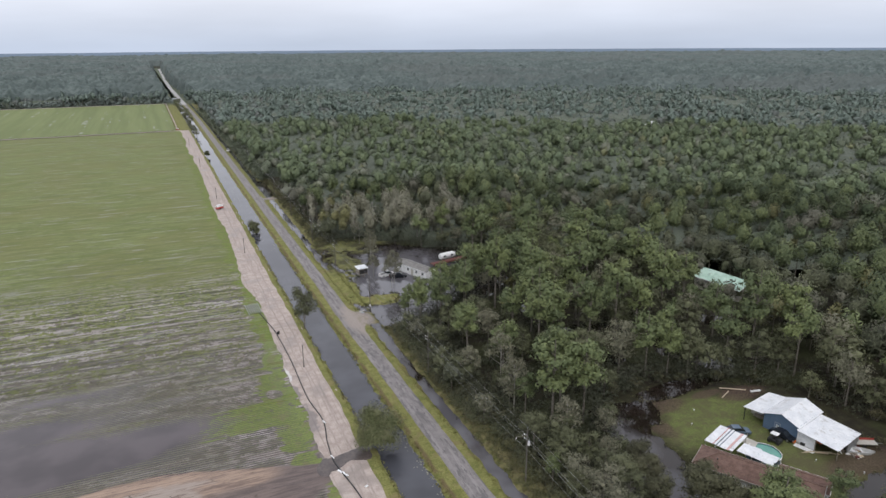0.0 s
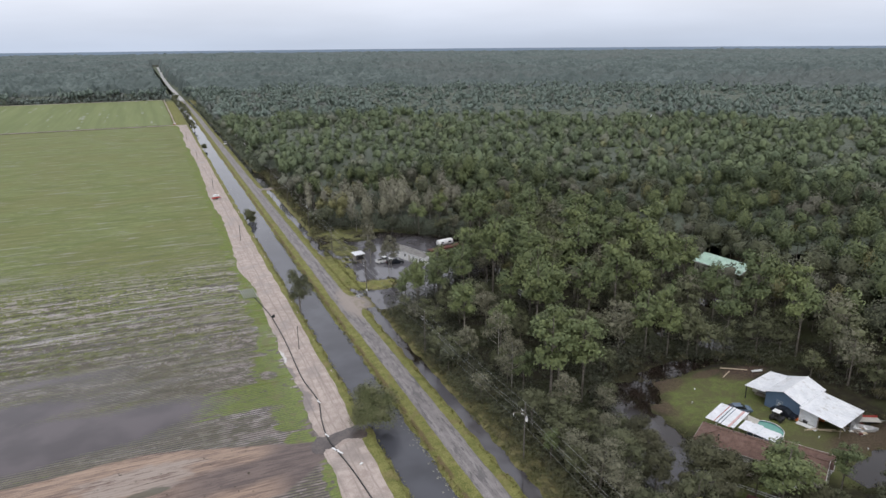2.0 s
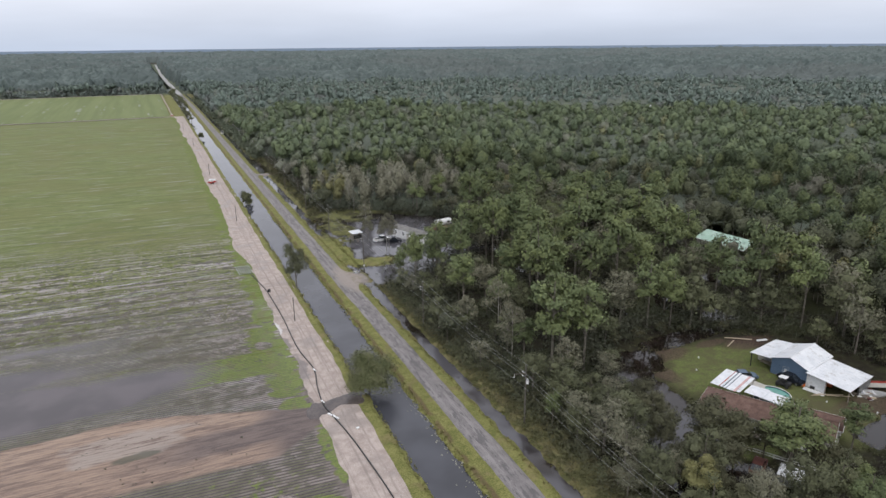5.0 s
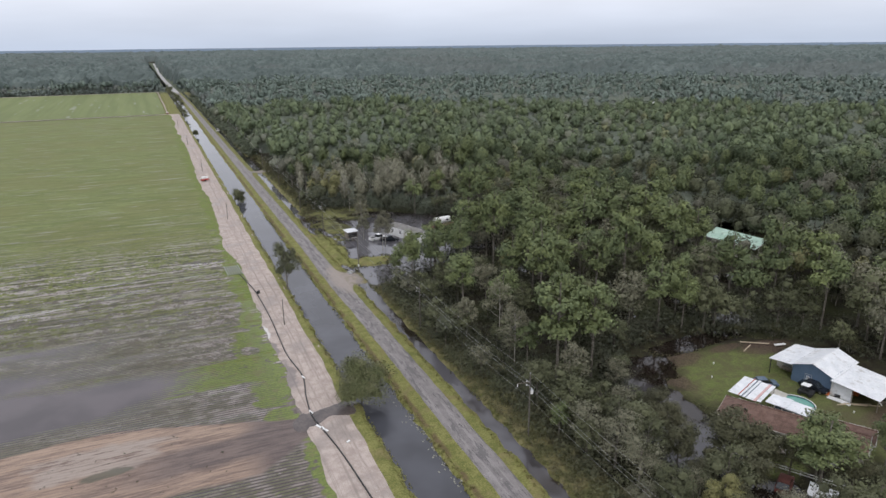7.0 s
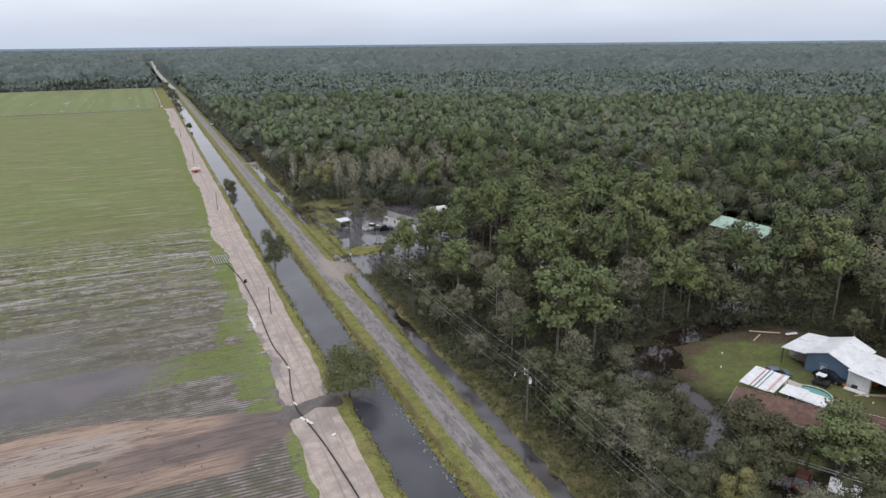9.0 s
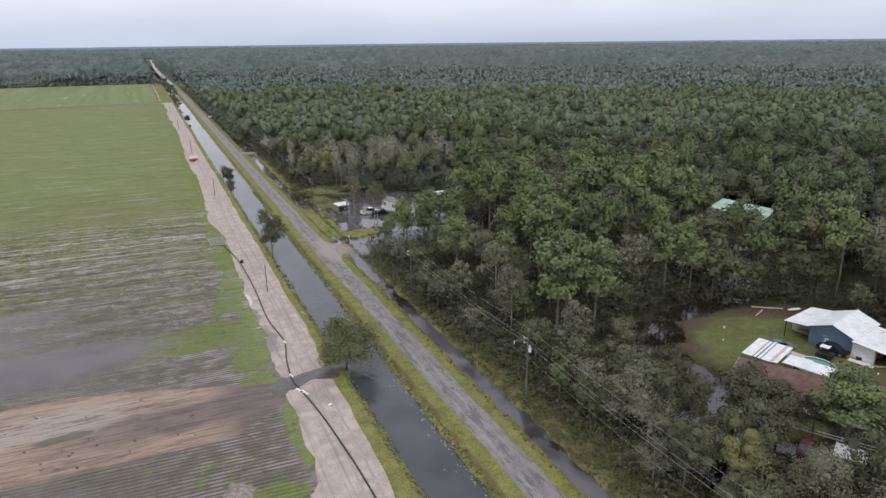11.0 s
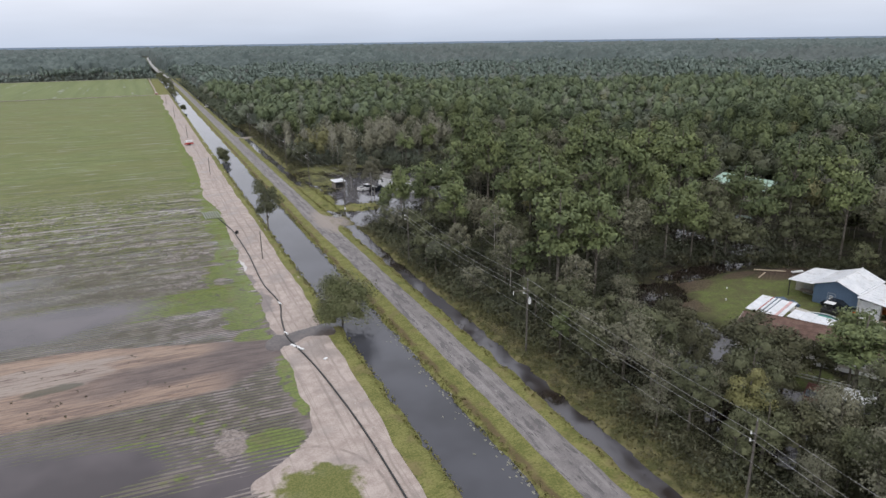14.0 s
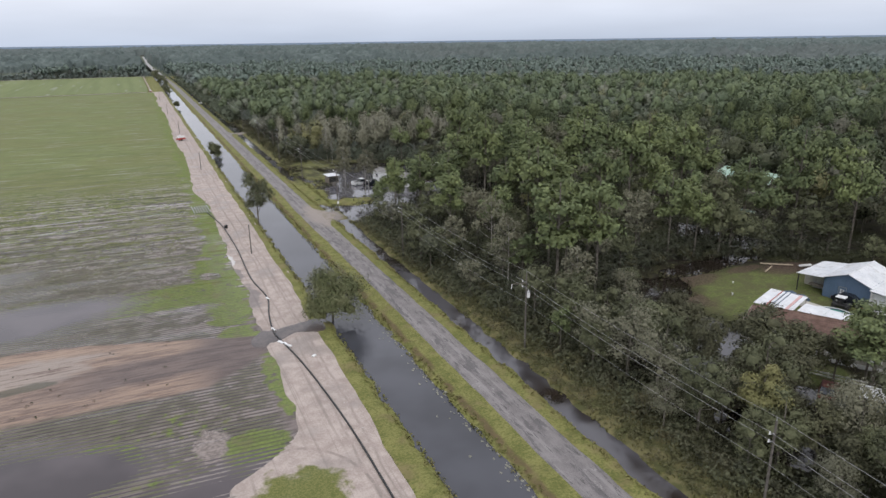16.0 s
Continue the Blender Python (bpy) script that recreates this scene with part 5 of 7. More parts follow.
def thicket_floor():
    """Low sheet of growth closing gaps under the farther trees, coloured dark for shade."""
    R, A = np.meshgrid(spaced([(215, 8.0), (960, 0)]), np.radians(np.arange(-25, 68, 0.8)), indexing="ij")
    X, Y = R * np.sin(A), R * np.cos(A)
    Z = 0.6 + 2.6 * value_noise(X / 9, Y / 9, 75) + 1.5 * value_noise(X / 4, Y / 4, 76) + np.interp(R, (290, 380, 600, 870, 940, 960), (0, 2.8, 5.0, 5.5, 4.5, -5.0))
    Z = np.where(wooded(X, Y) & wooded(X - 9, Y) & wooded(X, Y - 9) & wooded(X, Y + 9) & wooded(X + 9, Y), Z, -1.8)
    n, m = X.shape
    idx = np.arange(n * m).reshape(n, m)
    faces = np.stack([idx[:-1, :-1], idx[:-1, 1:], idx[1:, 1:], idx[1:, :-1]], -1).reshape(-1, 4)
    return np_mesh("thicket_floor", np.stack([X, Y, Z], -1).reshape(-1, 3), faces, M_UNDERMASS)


M_UNDERMASS = foliage("shade_dark_undergrowth", (0.054, 0.068, 0.050), (0.118, 0.138, 0.098), (0.092, 0.102, 0.076), 0.4, 0.2, 0.0, 0.4)
tagged(new("thicket_floor", thicket_floor()), "low filler sheet of undergrowth below the farther trees, dark for shade", "undergrowth", kind="stuff")
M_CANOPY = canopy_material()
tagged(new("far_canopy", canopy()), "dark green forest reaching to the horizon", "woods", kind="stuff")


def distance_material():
    g = Graph("glowing_haze")
    # emission gives this ring the brightness of distant haze
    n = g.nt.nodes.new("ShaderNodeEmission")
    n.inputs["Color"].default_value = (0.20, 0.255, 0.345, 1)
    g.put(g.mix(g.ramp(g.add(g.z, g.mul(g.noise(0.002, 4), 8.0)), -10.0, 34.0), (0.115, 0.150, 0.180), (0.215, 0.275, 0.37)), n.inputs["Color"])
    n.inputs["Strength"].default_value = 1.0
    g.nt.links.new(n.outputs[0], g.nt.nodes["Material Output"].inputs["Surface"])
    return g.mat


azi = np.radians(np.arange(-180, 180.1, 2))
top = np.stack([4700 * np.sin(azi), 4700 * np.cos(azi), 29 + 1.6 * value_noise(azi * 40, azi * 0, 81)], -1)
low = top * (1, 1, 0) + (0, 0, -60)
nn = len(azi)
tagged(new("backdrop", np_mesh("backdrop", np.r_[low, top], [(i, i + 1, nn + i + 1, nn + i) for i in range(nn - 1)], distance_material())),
       "glowing blue band for the farthest hazy forest", "backdrop", kind="structure")


# ---- barn with two lean-tos ----
def slab(parent, name, corners, thick, material, label=""):
    return part(name, poly(corners, thick), material, parent, label)


def frame_window(parent, x, y, z, w, h, axis="x", trim=None, depth=0.08):
    """A window set on a wall: pane, frame and sill."""
    size = (w, depth, h) if axis == "x" else (depth, w, h)
    win = part("window", box(size, (x, y, z)), M_GLASS, parent, "dark window pane")
    fr = bmesh.new()
    for dx, dz, sx, sz in ((0, h / 2, w + 0.16, 0.09), (0, -h / 2, w + 0.16, 0.09), (w / 2, 0, 0.09, h), (-w / 2, 0, 0.09, h), (0, 0, 0.05, h), (0, 0, w, 0.05)):
        if axis == "x":
            box((sx, depth + 0.06, sz), (x + dx, y, z + dz), bm=fr)
        else:
            box((depth + 0.06, sx, sz), (x, y + dx, z + dz), bm=fr)
    part("window_frame", fr, trim or M_WHITE, win)
    s = (w + 0.24, depth + 0.16, 0.05) if axis == "x" else (depth + 0.16, w + 0.24, 0.05)
    part("window_sill", box(s, (x, y, z - h / 2 - 0.07)), trim or M_WHITE, win)
    return win


def ribbed_roof(parent, a, b, c, d, label, material=M_TIN, step=0.9, thick=0.07):
    """A metal roof sheet a-b-c-d (a-b along the eave) with raised seams running up the slope."""
    a, b, c, d = (Vector(p) for p in (a, b, c, d))
    roof = slab(parent, "roof", (a, b, c, d), thick, material, label)
    n = max(2, int((b - a).length / step))
    seams = bmesh.new()
    for i in range(1, n):
        t = i / n
        rod(a.lerp(b, t) + Vector((0, 0, 0.012)), d.lerp(c, t) + Vector((0, 0, 0.012)), 0.022, sides=4, bm=seams)
    part("roof_seam", seams, material, roof)
    return roof


def siding(parent, name, a, b, z0, z1, material, step=0.45, thick=0.1, top=None):
    """A wall from a to b with upright ribs; top(t) gives the height of its upper edge."""
    a, b = Vector((*a, 0)), Vector((*b, 0))
    way = (b - a).normalized()
    out = Vector((way.y, -way.x, 0))
    n = max(1, int((b - a).length / step))
    line = [((i + f) / n, d) for i in range(n) for f, d in ((0.0, 0.0), (0.8, 0.0), (0.82, 0.025), (0.98, 0.025))] + [(1.0, 0.0)]
    bm = bmesh.new()
    low, up, back_low, back_up = [], [], [], []
    for t, d in line:
        p, h = a.lerp(b, t), z1 if top is None else top(t)
        f, k = p + out * (thick / 2 + d), p - out * (thick / 2)
        low.append(bm.verts.new((f.x, f.y, z0)))
        up.append(bm.verts.new((f.x, f.y, h)))
        back_low.append(bm.verts.new((k.x, k.y, z0)))
        back_up.append(bm.verts.new((k.x, k.y, h)))
    for i in range(len(line) - 1):
        bm.faces.new((low[i], low[i + 1], up[i + 1], up[i]))
        bm.faces.new((back_low[i + 1], back_low[i], back_up[i], back_up[i + 1]))
        bm.faces.new((up[i], up[i + 1], back_up[i + 1], back_up[i]))
    for i in (0, -1):
        bm.faces.new((low[i], up[i], back_up[i], back_low[i]))
    return part(name, bm, material, parent)


def barn(m):
    ob = empty("barn", m, "slate-blue metal barn with white roof and open lean-tos", "barn")
    L, R, D = 3.5, 9.7, 9.0
    eave, ridge, cx = 3.05, 4.25, (3.5 + 9.7) / 2
    def gable(t):
        x = L + (R - L) * t
        return eave + (ridge - eave) * (1 - abs(x - cx) / (cx - L)) - 0.06
    siding(ob, "front_wall", (L, 0.5), (R, 0.5), -0.1, eave, M_BLUE, top=gable)
    siding(ob, "back_wall", (R, D), (L, D), -0.1, eave, M_BLUE, top=lambda t: gable(1 - t))
    siding(ob, "side_wall", (L, D), (L, 0.5), -0.1, eave, M_BLUE)
    siding(ob, "side_wall", (R, 0.5), (R, D), -0.1, eave, M_BLUE)
    o = 0.35
    ribbed_roof(ob, (L - o, 0.1, eave - 0.12), (L - o, D + o, eave - 0.12), (cx, D + o, ridge), (cx, 0.1, ridge), "white ribbed metal roof")
    ribbed_roof(ob, (R + o, D + o, eave - 0.12), (R + o, 0.1, eave - 0.12), (cx, 0.1, ridge), (cx, D + o, ridge), "white ribbed metal roof")
    part("ridge_cap", rod((cx, 0.05, ridge + 0.02), (cx, D + o + 0.05, ridge + 0.02), 0.09, sides=6), M_TIN, ob)
    # roofs over the lean-tos
    ribbed_roof(ob, (-0.3, D + 0.2, 2.55), (-0.3, -0.2, 2.75), (L - 0.02, -0.2, eave - 0.02), (L - 0.02, D + 0.2, eave - 0.05), "white metal lean-to roof")
    ribbed_roof(ob, (17.0, -0.5, 2.25), (17.0, D - 0.6, 2.2), (R + 0.1, D - 0.6, eave - 0.2), (R + 0.1, -0.5, eave - 0.2), "white metal lean-to roof with dark stains")
    for x, y, h in ((0, 0, 2.7), (0, 4.5, 2.6), (0, D, 2.5), (16.7, 0, 2.2), (16.7, 4.2, 2.2), (16.7, D - 0.9, 2.15), (13.1, -0.2, 2.55)):
        part("post", rod((x, y, -0.3), (x, y, h), 0.09, sides=6), M_DARK if x < 1 else M_WOOD, ob)
    # under the left lean-to: a low store wall
    siding(ob, "store_wall", (0.9, 3.0), (L, 3.0), 0.0, 2.5, M_STEEL)
    part("store_shelf", box((2.2, 1.2, 0.1), (1.9, 2.2, 0.8)), M_WOOD, ob)
    # the right lean-to: closed bay with a roller door, then an open bay
    siding(ob, "back_wall", (16.8, D - 0.9), (R, D - 0.9), -0.1, 2.3, M_STEEL)
    siding(ob, "end_wall", (16.8, 3.6), (16.8, D - 0.9), -0.1, 2.2, M_STEEL)
    door = part("roller_door", box((3.0, 0.08, 2.3), (11.5, 0.25, 1.15)), M_TIN, ob, "closed white roller door")
    slats = bmesh.new()
    for i in range(11):
        rod((10.02, 0.2, 0.12 + i * 0.2), (12.98, 0.2, 0.12 + i * 0.2), 0.02, sides=4, bm=slats)
    part("slat", slats, M_TIN, door)
    part("door_jamb", box((0.14, 0.2, 2.75), (9.9, 0.2, 1.3)), M_WHITE, ob)
    part("apron", box((3.4, 1.1, 0.08), (11.6, -0.6, 0.06), turn=(0, 0, 4)), M_WHITE, ob, "pale concrete apron")
    small = part("door", box((0.95, 0.07, 2.0), (6.1, 0.42, 1.0)), M_BLUE, ob)
    part("door_frame", box((1.1, 0.05, 0.08), (6.1, 0.41, 2.06)), M_STEEL, small)
    part("door_frame", box((0.06, 0.05, 2.0), (5.58, 0.41, 1.0)), M_STEEL, small)
    part("door_frame", box((0.06, 0.05, 2.0), (6.62, 0.41, 1.0)), M_STEEL, small)
    frame_window(ob, 6.1, 0.385, 1.45, 0.4, 0.45, depth=0.05)
    return ob


BARN = pose(96.4, 78.2, 0.0, 0, 0, -76.6)
barn(BARN)


# ---- house ----
def gable_roof(parent, x0, x1, y0, y1, eave, ridge, material, label, over=0.4, name="roof"):
    cy = (y0 + y1) / 2
    a = (x0 - over, y0 - over, eave - 0.15)
    roof = slab(parent, name, (a, (x1 + over, y0 - over, eave - 0.15), (x1 + over, cy, ridge), (x0 - over, cy, ridge)), 0.14, material, label)
    slab(parent, name, ((x1 + over, y1 + over, eave - 0.15), (x0 - over, y1 + over, eave - 0.15), (x0 - over, cy, ridge), (x1 + over, cy, ridge)), 0.14, material, label)
    part("ridge_cap", rod((x0 - over, cy, ridge + 0.01), (x1 + over, cy, ridge + 0.01), 0.08, sides=6), material, roof)
    fascia = bmesh.new()
    for y in (y0 - over - 0.02, y1 + over + 0.02):
        box((x1 - x0 + 2 * over, 0.05, 0.2), ((x0 + x1) / 2, y, eave - 0.25), bm=fascia)
    part("fascia", fascia, M_WHITE, roof)
    for x in (x0 - over, x1 + over):
        rake = bmesh.new()
        for ya in (y0 - over, y1 + over):
            rod((x, ya, eave - 0.24), (x, cy, ridge - 0.09), 0.07, sides=4, bm=rake)
        part("rake_board", rake, M_WHITE, roof)
    return roof


def hipped_roof(parent, x0, x1, y0, y1, eave, ridge, hip, material, label, over=0.4):
    """A roof with a hip at its low-x end and a gable at the other."""
    cy, e = (y0 + y1) / 2, eave - 0.15
    left, right, near, far_y = x0 - over, x1 + over, y0 - over, y1 + over
    top = (x0 + hip, cy, ridge)
    roof = slab(parent, "roof", ((left, near, e), (right, near, e), (right, cy, ridge), top), 0.14, material, label)
    slab(parent, "roof", ((right, far_y, e), (left, far_y, e), top, (right, cy, ridge)), 0.14, material, label)
    slab(parent, "roof", ((left, far_y, e), (left, near, e), top), 0.14, material, label)
    caps = bmesh.new()
    rod(top, (right, cy, ridge + 0.01), 0.08, sides=6, bm=caps)
    for y in (near, far_y):
        rod((left, y, e + 0.02), top, 0.06, sides=6, bm=caps)
    part("ridge_cap", caps, material, roof)
    fascia = bmesh.new()
    for y in (near - 0.02, far_y + 0.02):
        box((right - left, 0.05, 0.2), ((left + right) / 2, y, e - 0.1), bm=fascia)
    box((0.05, far_y - near, 0.2), (left - 0.02, cy, e - 0.1), bm=fascia)
    part("fascia", fascia, M_BEIGE, roof)
    rake = bmesh.new()
    for ya in (near, far_y):
        rod((right, ya, e - 0.09), (right, cy, ridge - 0.09), 0.07, sides=4, bm=rake)
    part("rake_board", rake, M_WHITE, roof)
    # rows of shingles
    courses = bmesh.new()
    for k in range(1, 9):
        t = k / 9.0
        for y in (near, far_y):
            yy, z = y + (cy - y) * t, e + (ridge - e) * t + 0.012
            rod((left + (x0 + hip - left) * t, yy, z), (right, yy, z), 0.014, sides=4, bm=courses)
    part("shingle_course", courses, material, roof)
    return roof


def gable_walls(parent, x0, x1, y0, y1, base, eave, ridge, material):
    def rise(t):
        return eave + (ridge - eave) * (1 - abs(2 * t - 1)) - 0.14
    siding(parent, "wall", (x0, y0), (x1, y0), base, eave - 0.1, material, 0.5)
    siding(parent, "wall", (x1, y1), (x0, y1), base, eave - 0.1, material, 0.5)
    siding(parent, "wall", (x1, y0), (x1, y1), base, eave, material, 0.5, top=rise)
    siding(parent, "wall", (x0, y1), (x0, y0), base, eave, material, 0.5, top=rise)


def house(m):
    ob = empty("house", m, "long single-storey beige house with brown shingle roof", "house")
    siding(ob, "wall", (0.4, 0.4), (18.6, 0.4), -0.2, 2.8, M_BEIGE, 0.5)
    siding(ob, "wall", (18.6, 6.0), (0.4, 6.0), -0.2, 2.8, M_BEIGE, 0.5)
    siding(ob, "wall", (0.4, 6.0), (0.4, 0.4), -0.2, 2.8, M_BEIGE, 0.5)
    siding(ob, "wall", (18.6, 0.4), (18.6, 6.0), -0.2, 2.9, M_BEIGE, 0.5, top=lambda t: 2.9 + 1.3 * (1 - abs(2 * t - 1)) - 0.14)
    hipped_roof(ob, 0.4, 18.6, 0.4, 6.0, 2.9, 4.2, 3.0, M_SHINGLE, "brown asphalt shingle roof")
    part("skirting", box((18.2, 0.06, 0.5), (9.5, 0.31, 0.06), 0.01), M_WHITE, ob, "white painted skirting board")
    gable_walls(ob, 12.4, 19.2, 4.2, 8.0, -0.2, 2.75, 3.65, M_BEIGE)
    gable_roof(ob, 12.4, 19.2, 4.2, 8.0, 2.75, 3.65, M_SHINGLE, "brown asphalt shingle roof")
    for x in (2.6, 6.3, 10.2, 14.6):
        frame_window(ob, x, 0.32, 1.6, 1.0, 1.2)
    frame_window(ob, 18.68, 2.6, 1.7, 0.9, 1.1, "y")
    frame_window(ob, 19.28, 6.2, 1.5, 0.9, 1.1, "y")
    door = part("door", box((0.95, 0.08, 2.05), (8.2, 0.32, 1.1)), M_WHITE, ob, "white front door")
    part("door_handle", rod((7.85, 0.24, 1.05), (7.85, 0.30, 1.05), 0.04), M_STEEL, door)
    for x, y in ((3.5, 2.0), (7.0, 4.5), (10.5, 4.4), (5.2, 4.6), (13.5, 1.8)):
        z = 4.2 - abs(y - 3.2) / 2.8 * 1.3
        part("roof_vent", rod((x, y, z - 0.2), (x, y, z + 0.28), 0.09, sides=8), M_BLACK, ob)
    skirt = bmesh.new()
    box((18.2, 0.06, 0.5), (9.5, 0.30, 0.05), bm=skirt)
    part("skirting", skirt, M_WHITE, ob, "white skirting panels")
    porch = part("porch", box((3.2, 1.6, 0.12), (8.2, -0.5, 0.35)), M_WOOD, ob, "small wooden porch")
    for x in (6.7, 9.7):
        part("porch_post", rod((x, -1.2, -0.4), (x, -1.2, 1.3), 0.06, sides=6), M_WHITE, porch)
    part("porch_rail", box((3.1, 0.05, 0.08), (8.2, -1.22, 1.25)), M_WHITE, porch)
    return ob


house(pose(74.3, 68.9, 0.0, 0, 0, -59.5))


def fence_rail(m, length, label):
    ob = empty("low_fence", m, label, "fence")
    for i in range(int(length / 1.8) + 1):
        part("post", box((0.1, 0.1, 0.95), (i * 1.8, 0, 0.38), 0.01), M_WHITE, ob)
    for z in (0.35, 0.72):
        part("rail", box((length, 0.05, 0.14), (length / 2, -0.07, z), 0.01), M_WHITE, ob)
    return ob


fence_rail(pose(71.2, 65.5, -0.25, 0, 0, -59.5), 16.2, "low white two-rail garden fence by the flooded yard")


def carport(m, w, d, h, panels, label, name="patio_cover"):
    """A light roof of side-by-side sheets on posts."""
    ob = empty(name, m, label, "canopy")
    x = -w / 2
    for i, (width, mat, tag) in enumerate(panels):
        me = box((width - 0.03, d + 0.15 * math.sin(i * 2.1), 0.05), (x + width / 2, 0.1 * math.sin(i * 1.7), h + 0.02 * (i % 2)), 0.008, (2.5, 0, 0))
        part("roof_sheet", me, mat, ob, tag)
        x += width
    for sx in (-1, 1):
        for sy in (-1, 1):
            part("post", rod((sx * (w / 2 - 0.15), sy * (d / 2 - 0.2), -0.2), (sx * (w / 2 - 0.15), sy * (d / 2 - 0.2), h + sy * 0.06), 0.05, sides=6), M_WOOD, ob)
        part("beam", box((0.08, d - 0.2, 0.14), (sx * (w / 2 - 0.15), 0, h - 0.11), turn=(2.5, 0, 0)), M_WOOD, ob)
    return ob


carport(pose(86.4, 66.3, 0.0, 0, 0, -71), 6.0, 3.0, 2.55, [(1.5, M_TIN, "")] * 4, "white metal patio roof beside the pool")
carport(pose(85.3, 72.2, 0.0, 0, 0, -70), 4.9, 6.2, 2.5,
        [(1.5, M_TIN, ""), (0.14, M_RED, "faded red roofing sheet"), (0.4, M_TIN, ""), (0.16, M_CAR_BLUE, "blue roofing sheet"), (0.4, M_TIN, ""), (0.12, M_CAR_BLUE, "blue roofing sheet"),
         (1.15, M_TIN, ""), (0.4, M_PINK, "faded pink roofing sheet"), (0.63, M_TIN, "")],
        "patchwork shed roof of white, red and blue metal sheets", "patchwork_shelter")
lean_board = empty("loose_panel", pose(89.6, 70.8, 1.35, 18, 6, -66), "loose beige roofing panel leaning on a shelter", "panel")
part("sheet", box((2.4, 1.4, 0.05), bevel=0.008), M_BEIGE, lean_board)
part("prop", rod((0.6, 0.3, -1.5), (0.6, 0.3, 0.0), 0.05, sides=6), M_WOOD, lean_board)


def pool(m):
    ob = empty("swimming_pool", m, "round above-ground pool with pale green water", "pool")
    n, r = 40, 2.8
    wall, rim, floor = bmesh.new(), bmesh.new(), bmesh.new()
    for i in range(n):
        a, b = 2 * math.pi * i / n, 2 * math.pi * (i + 1) / n
        rod((r * math.cos(a), r * math.sin(a), 1.22), (r * math.cos(b), r * math.sin(b), 1.22), 0.06, sides=6, bm=rim)
        vs = [wall.verts.new((q * math.cos(t), q * math.sin(t), z)) for q, t, z in ((r, a, -0.15), (r, b, -0.15), (r, b, 1.22), (r, a, 1.22))]
        wall.faces.new(vs)
    bmesh.ops.create_circle(floor, cap_ends=True, segments=n, radius=r - 0.03, matrix=pose(0, 0, 1.02))
    part("wall", wall, M_CAR_BLUE, ob, "blue corrugated pool wall")
    part("rim", rim, M_WHITE, ob, "white top rail")
    part("water", floor, M_POOL, ob, "pale green water")
    for i in range(10):
        a = 2 * math.pi * i / 10
        part("upright", box((0.12, 0.16, 1.35), ((r + 0.06) * math.cos(a), (r + 0.06) * math.sin(a), 0.53), turn=(0, 0, math.degrees(a))), M_WHITE, ob)
    return ob


pool(pose(89.6, 67.7, 0.0))


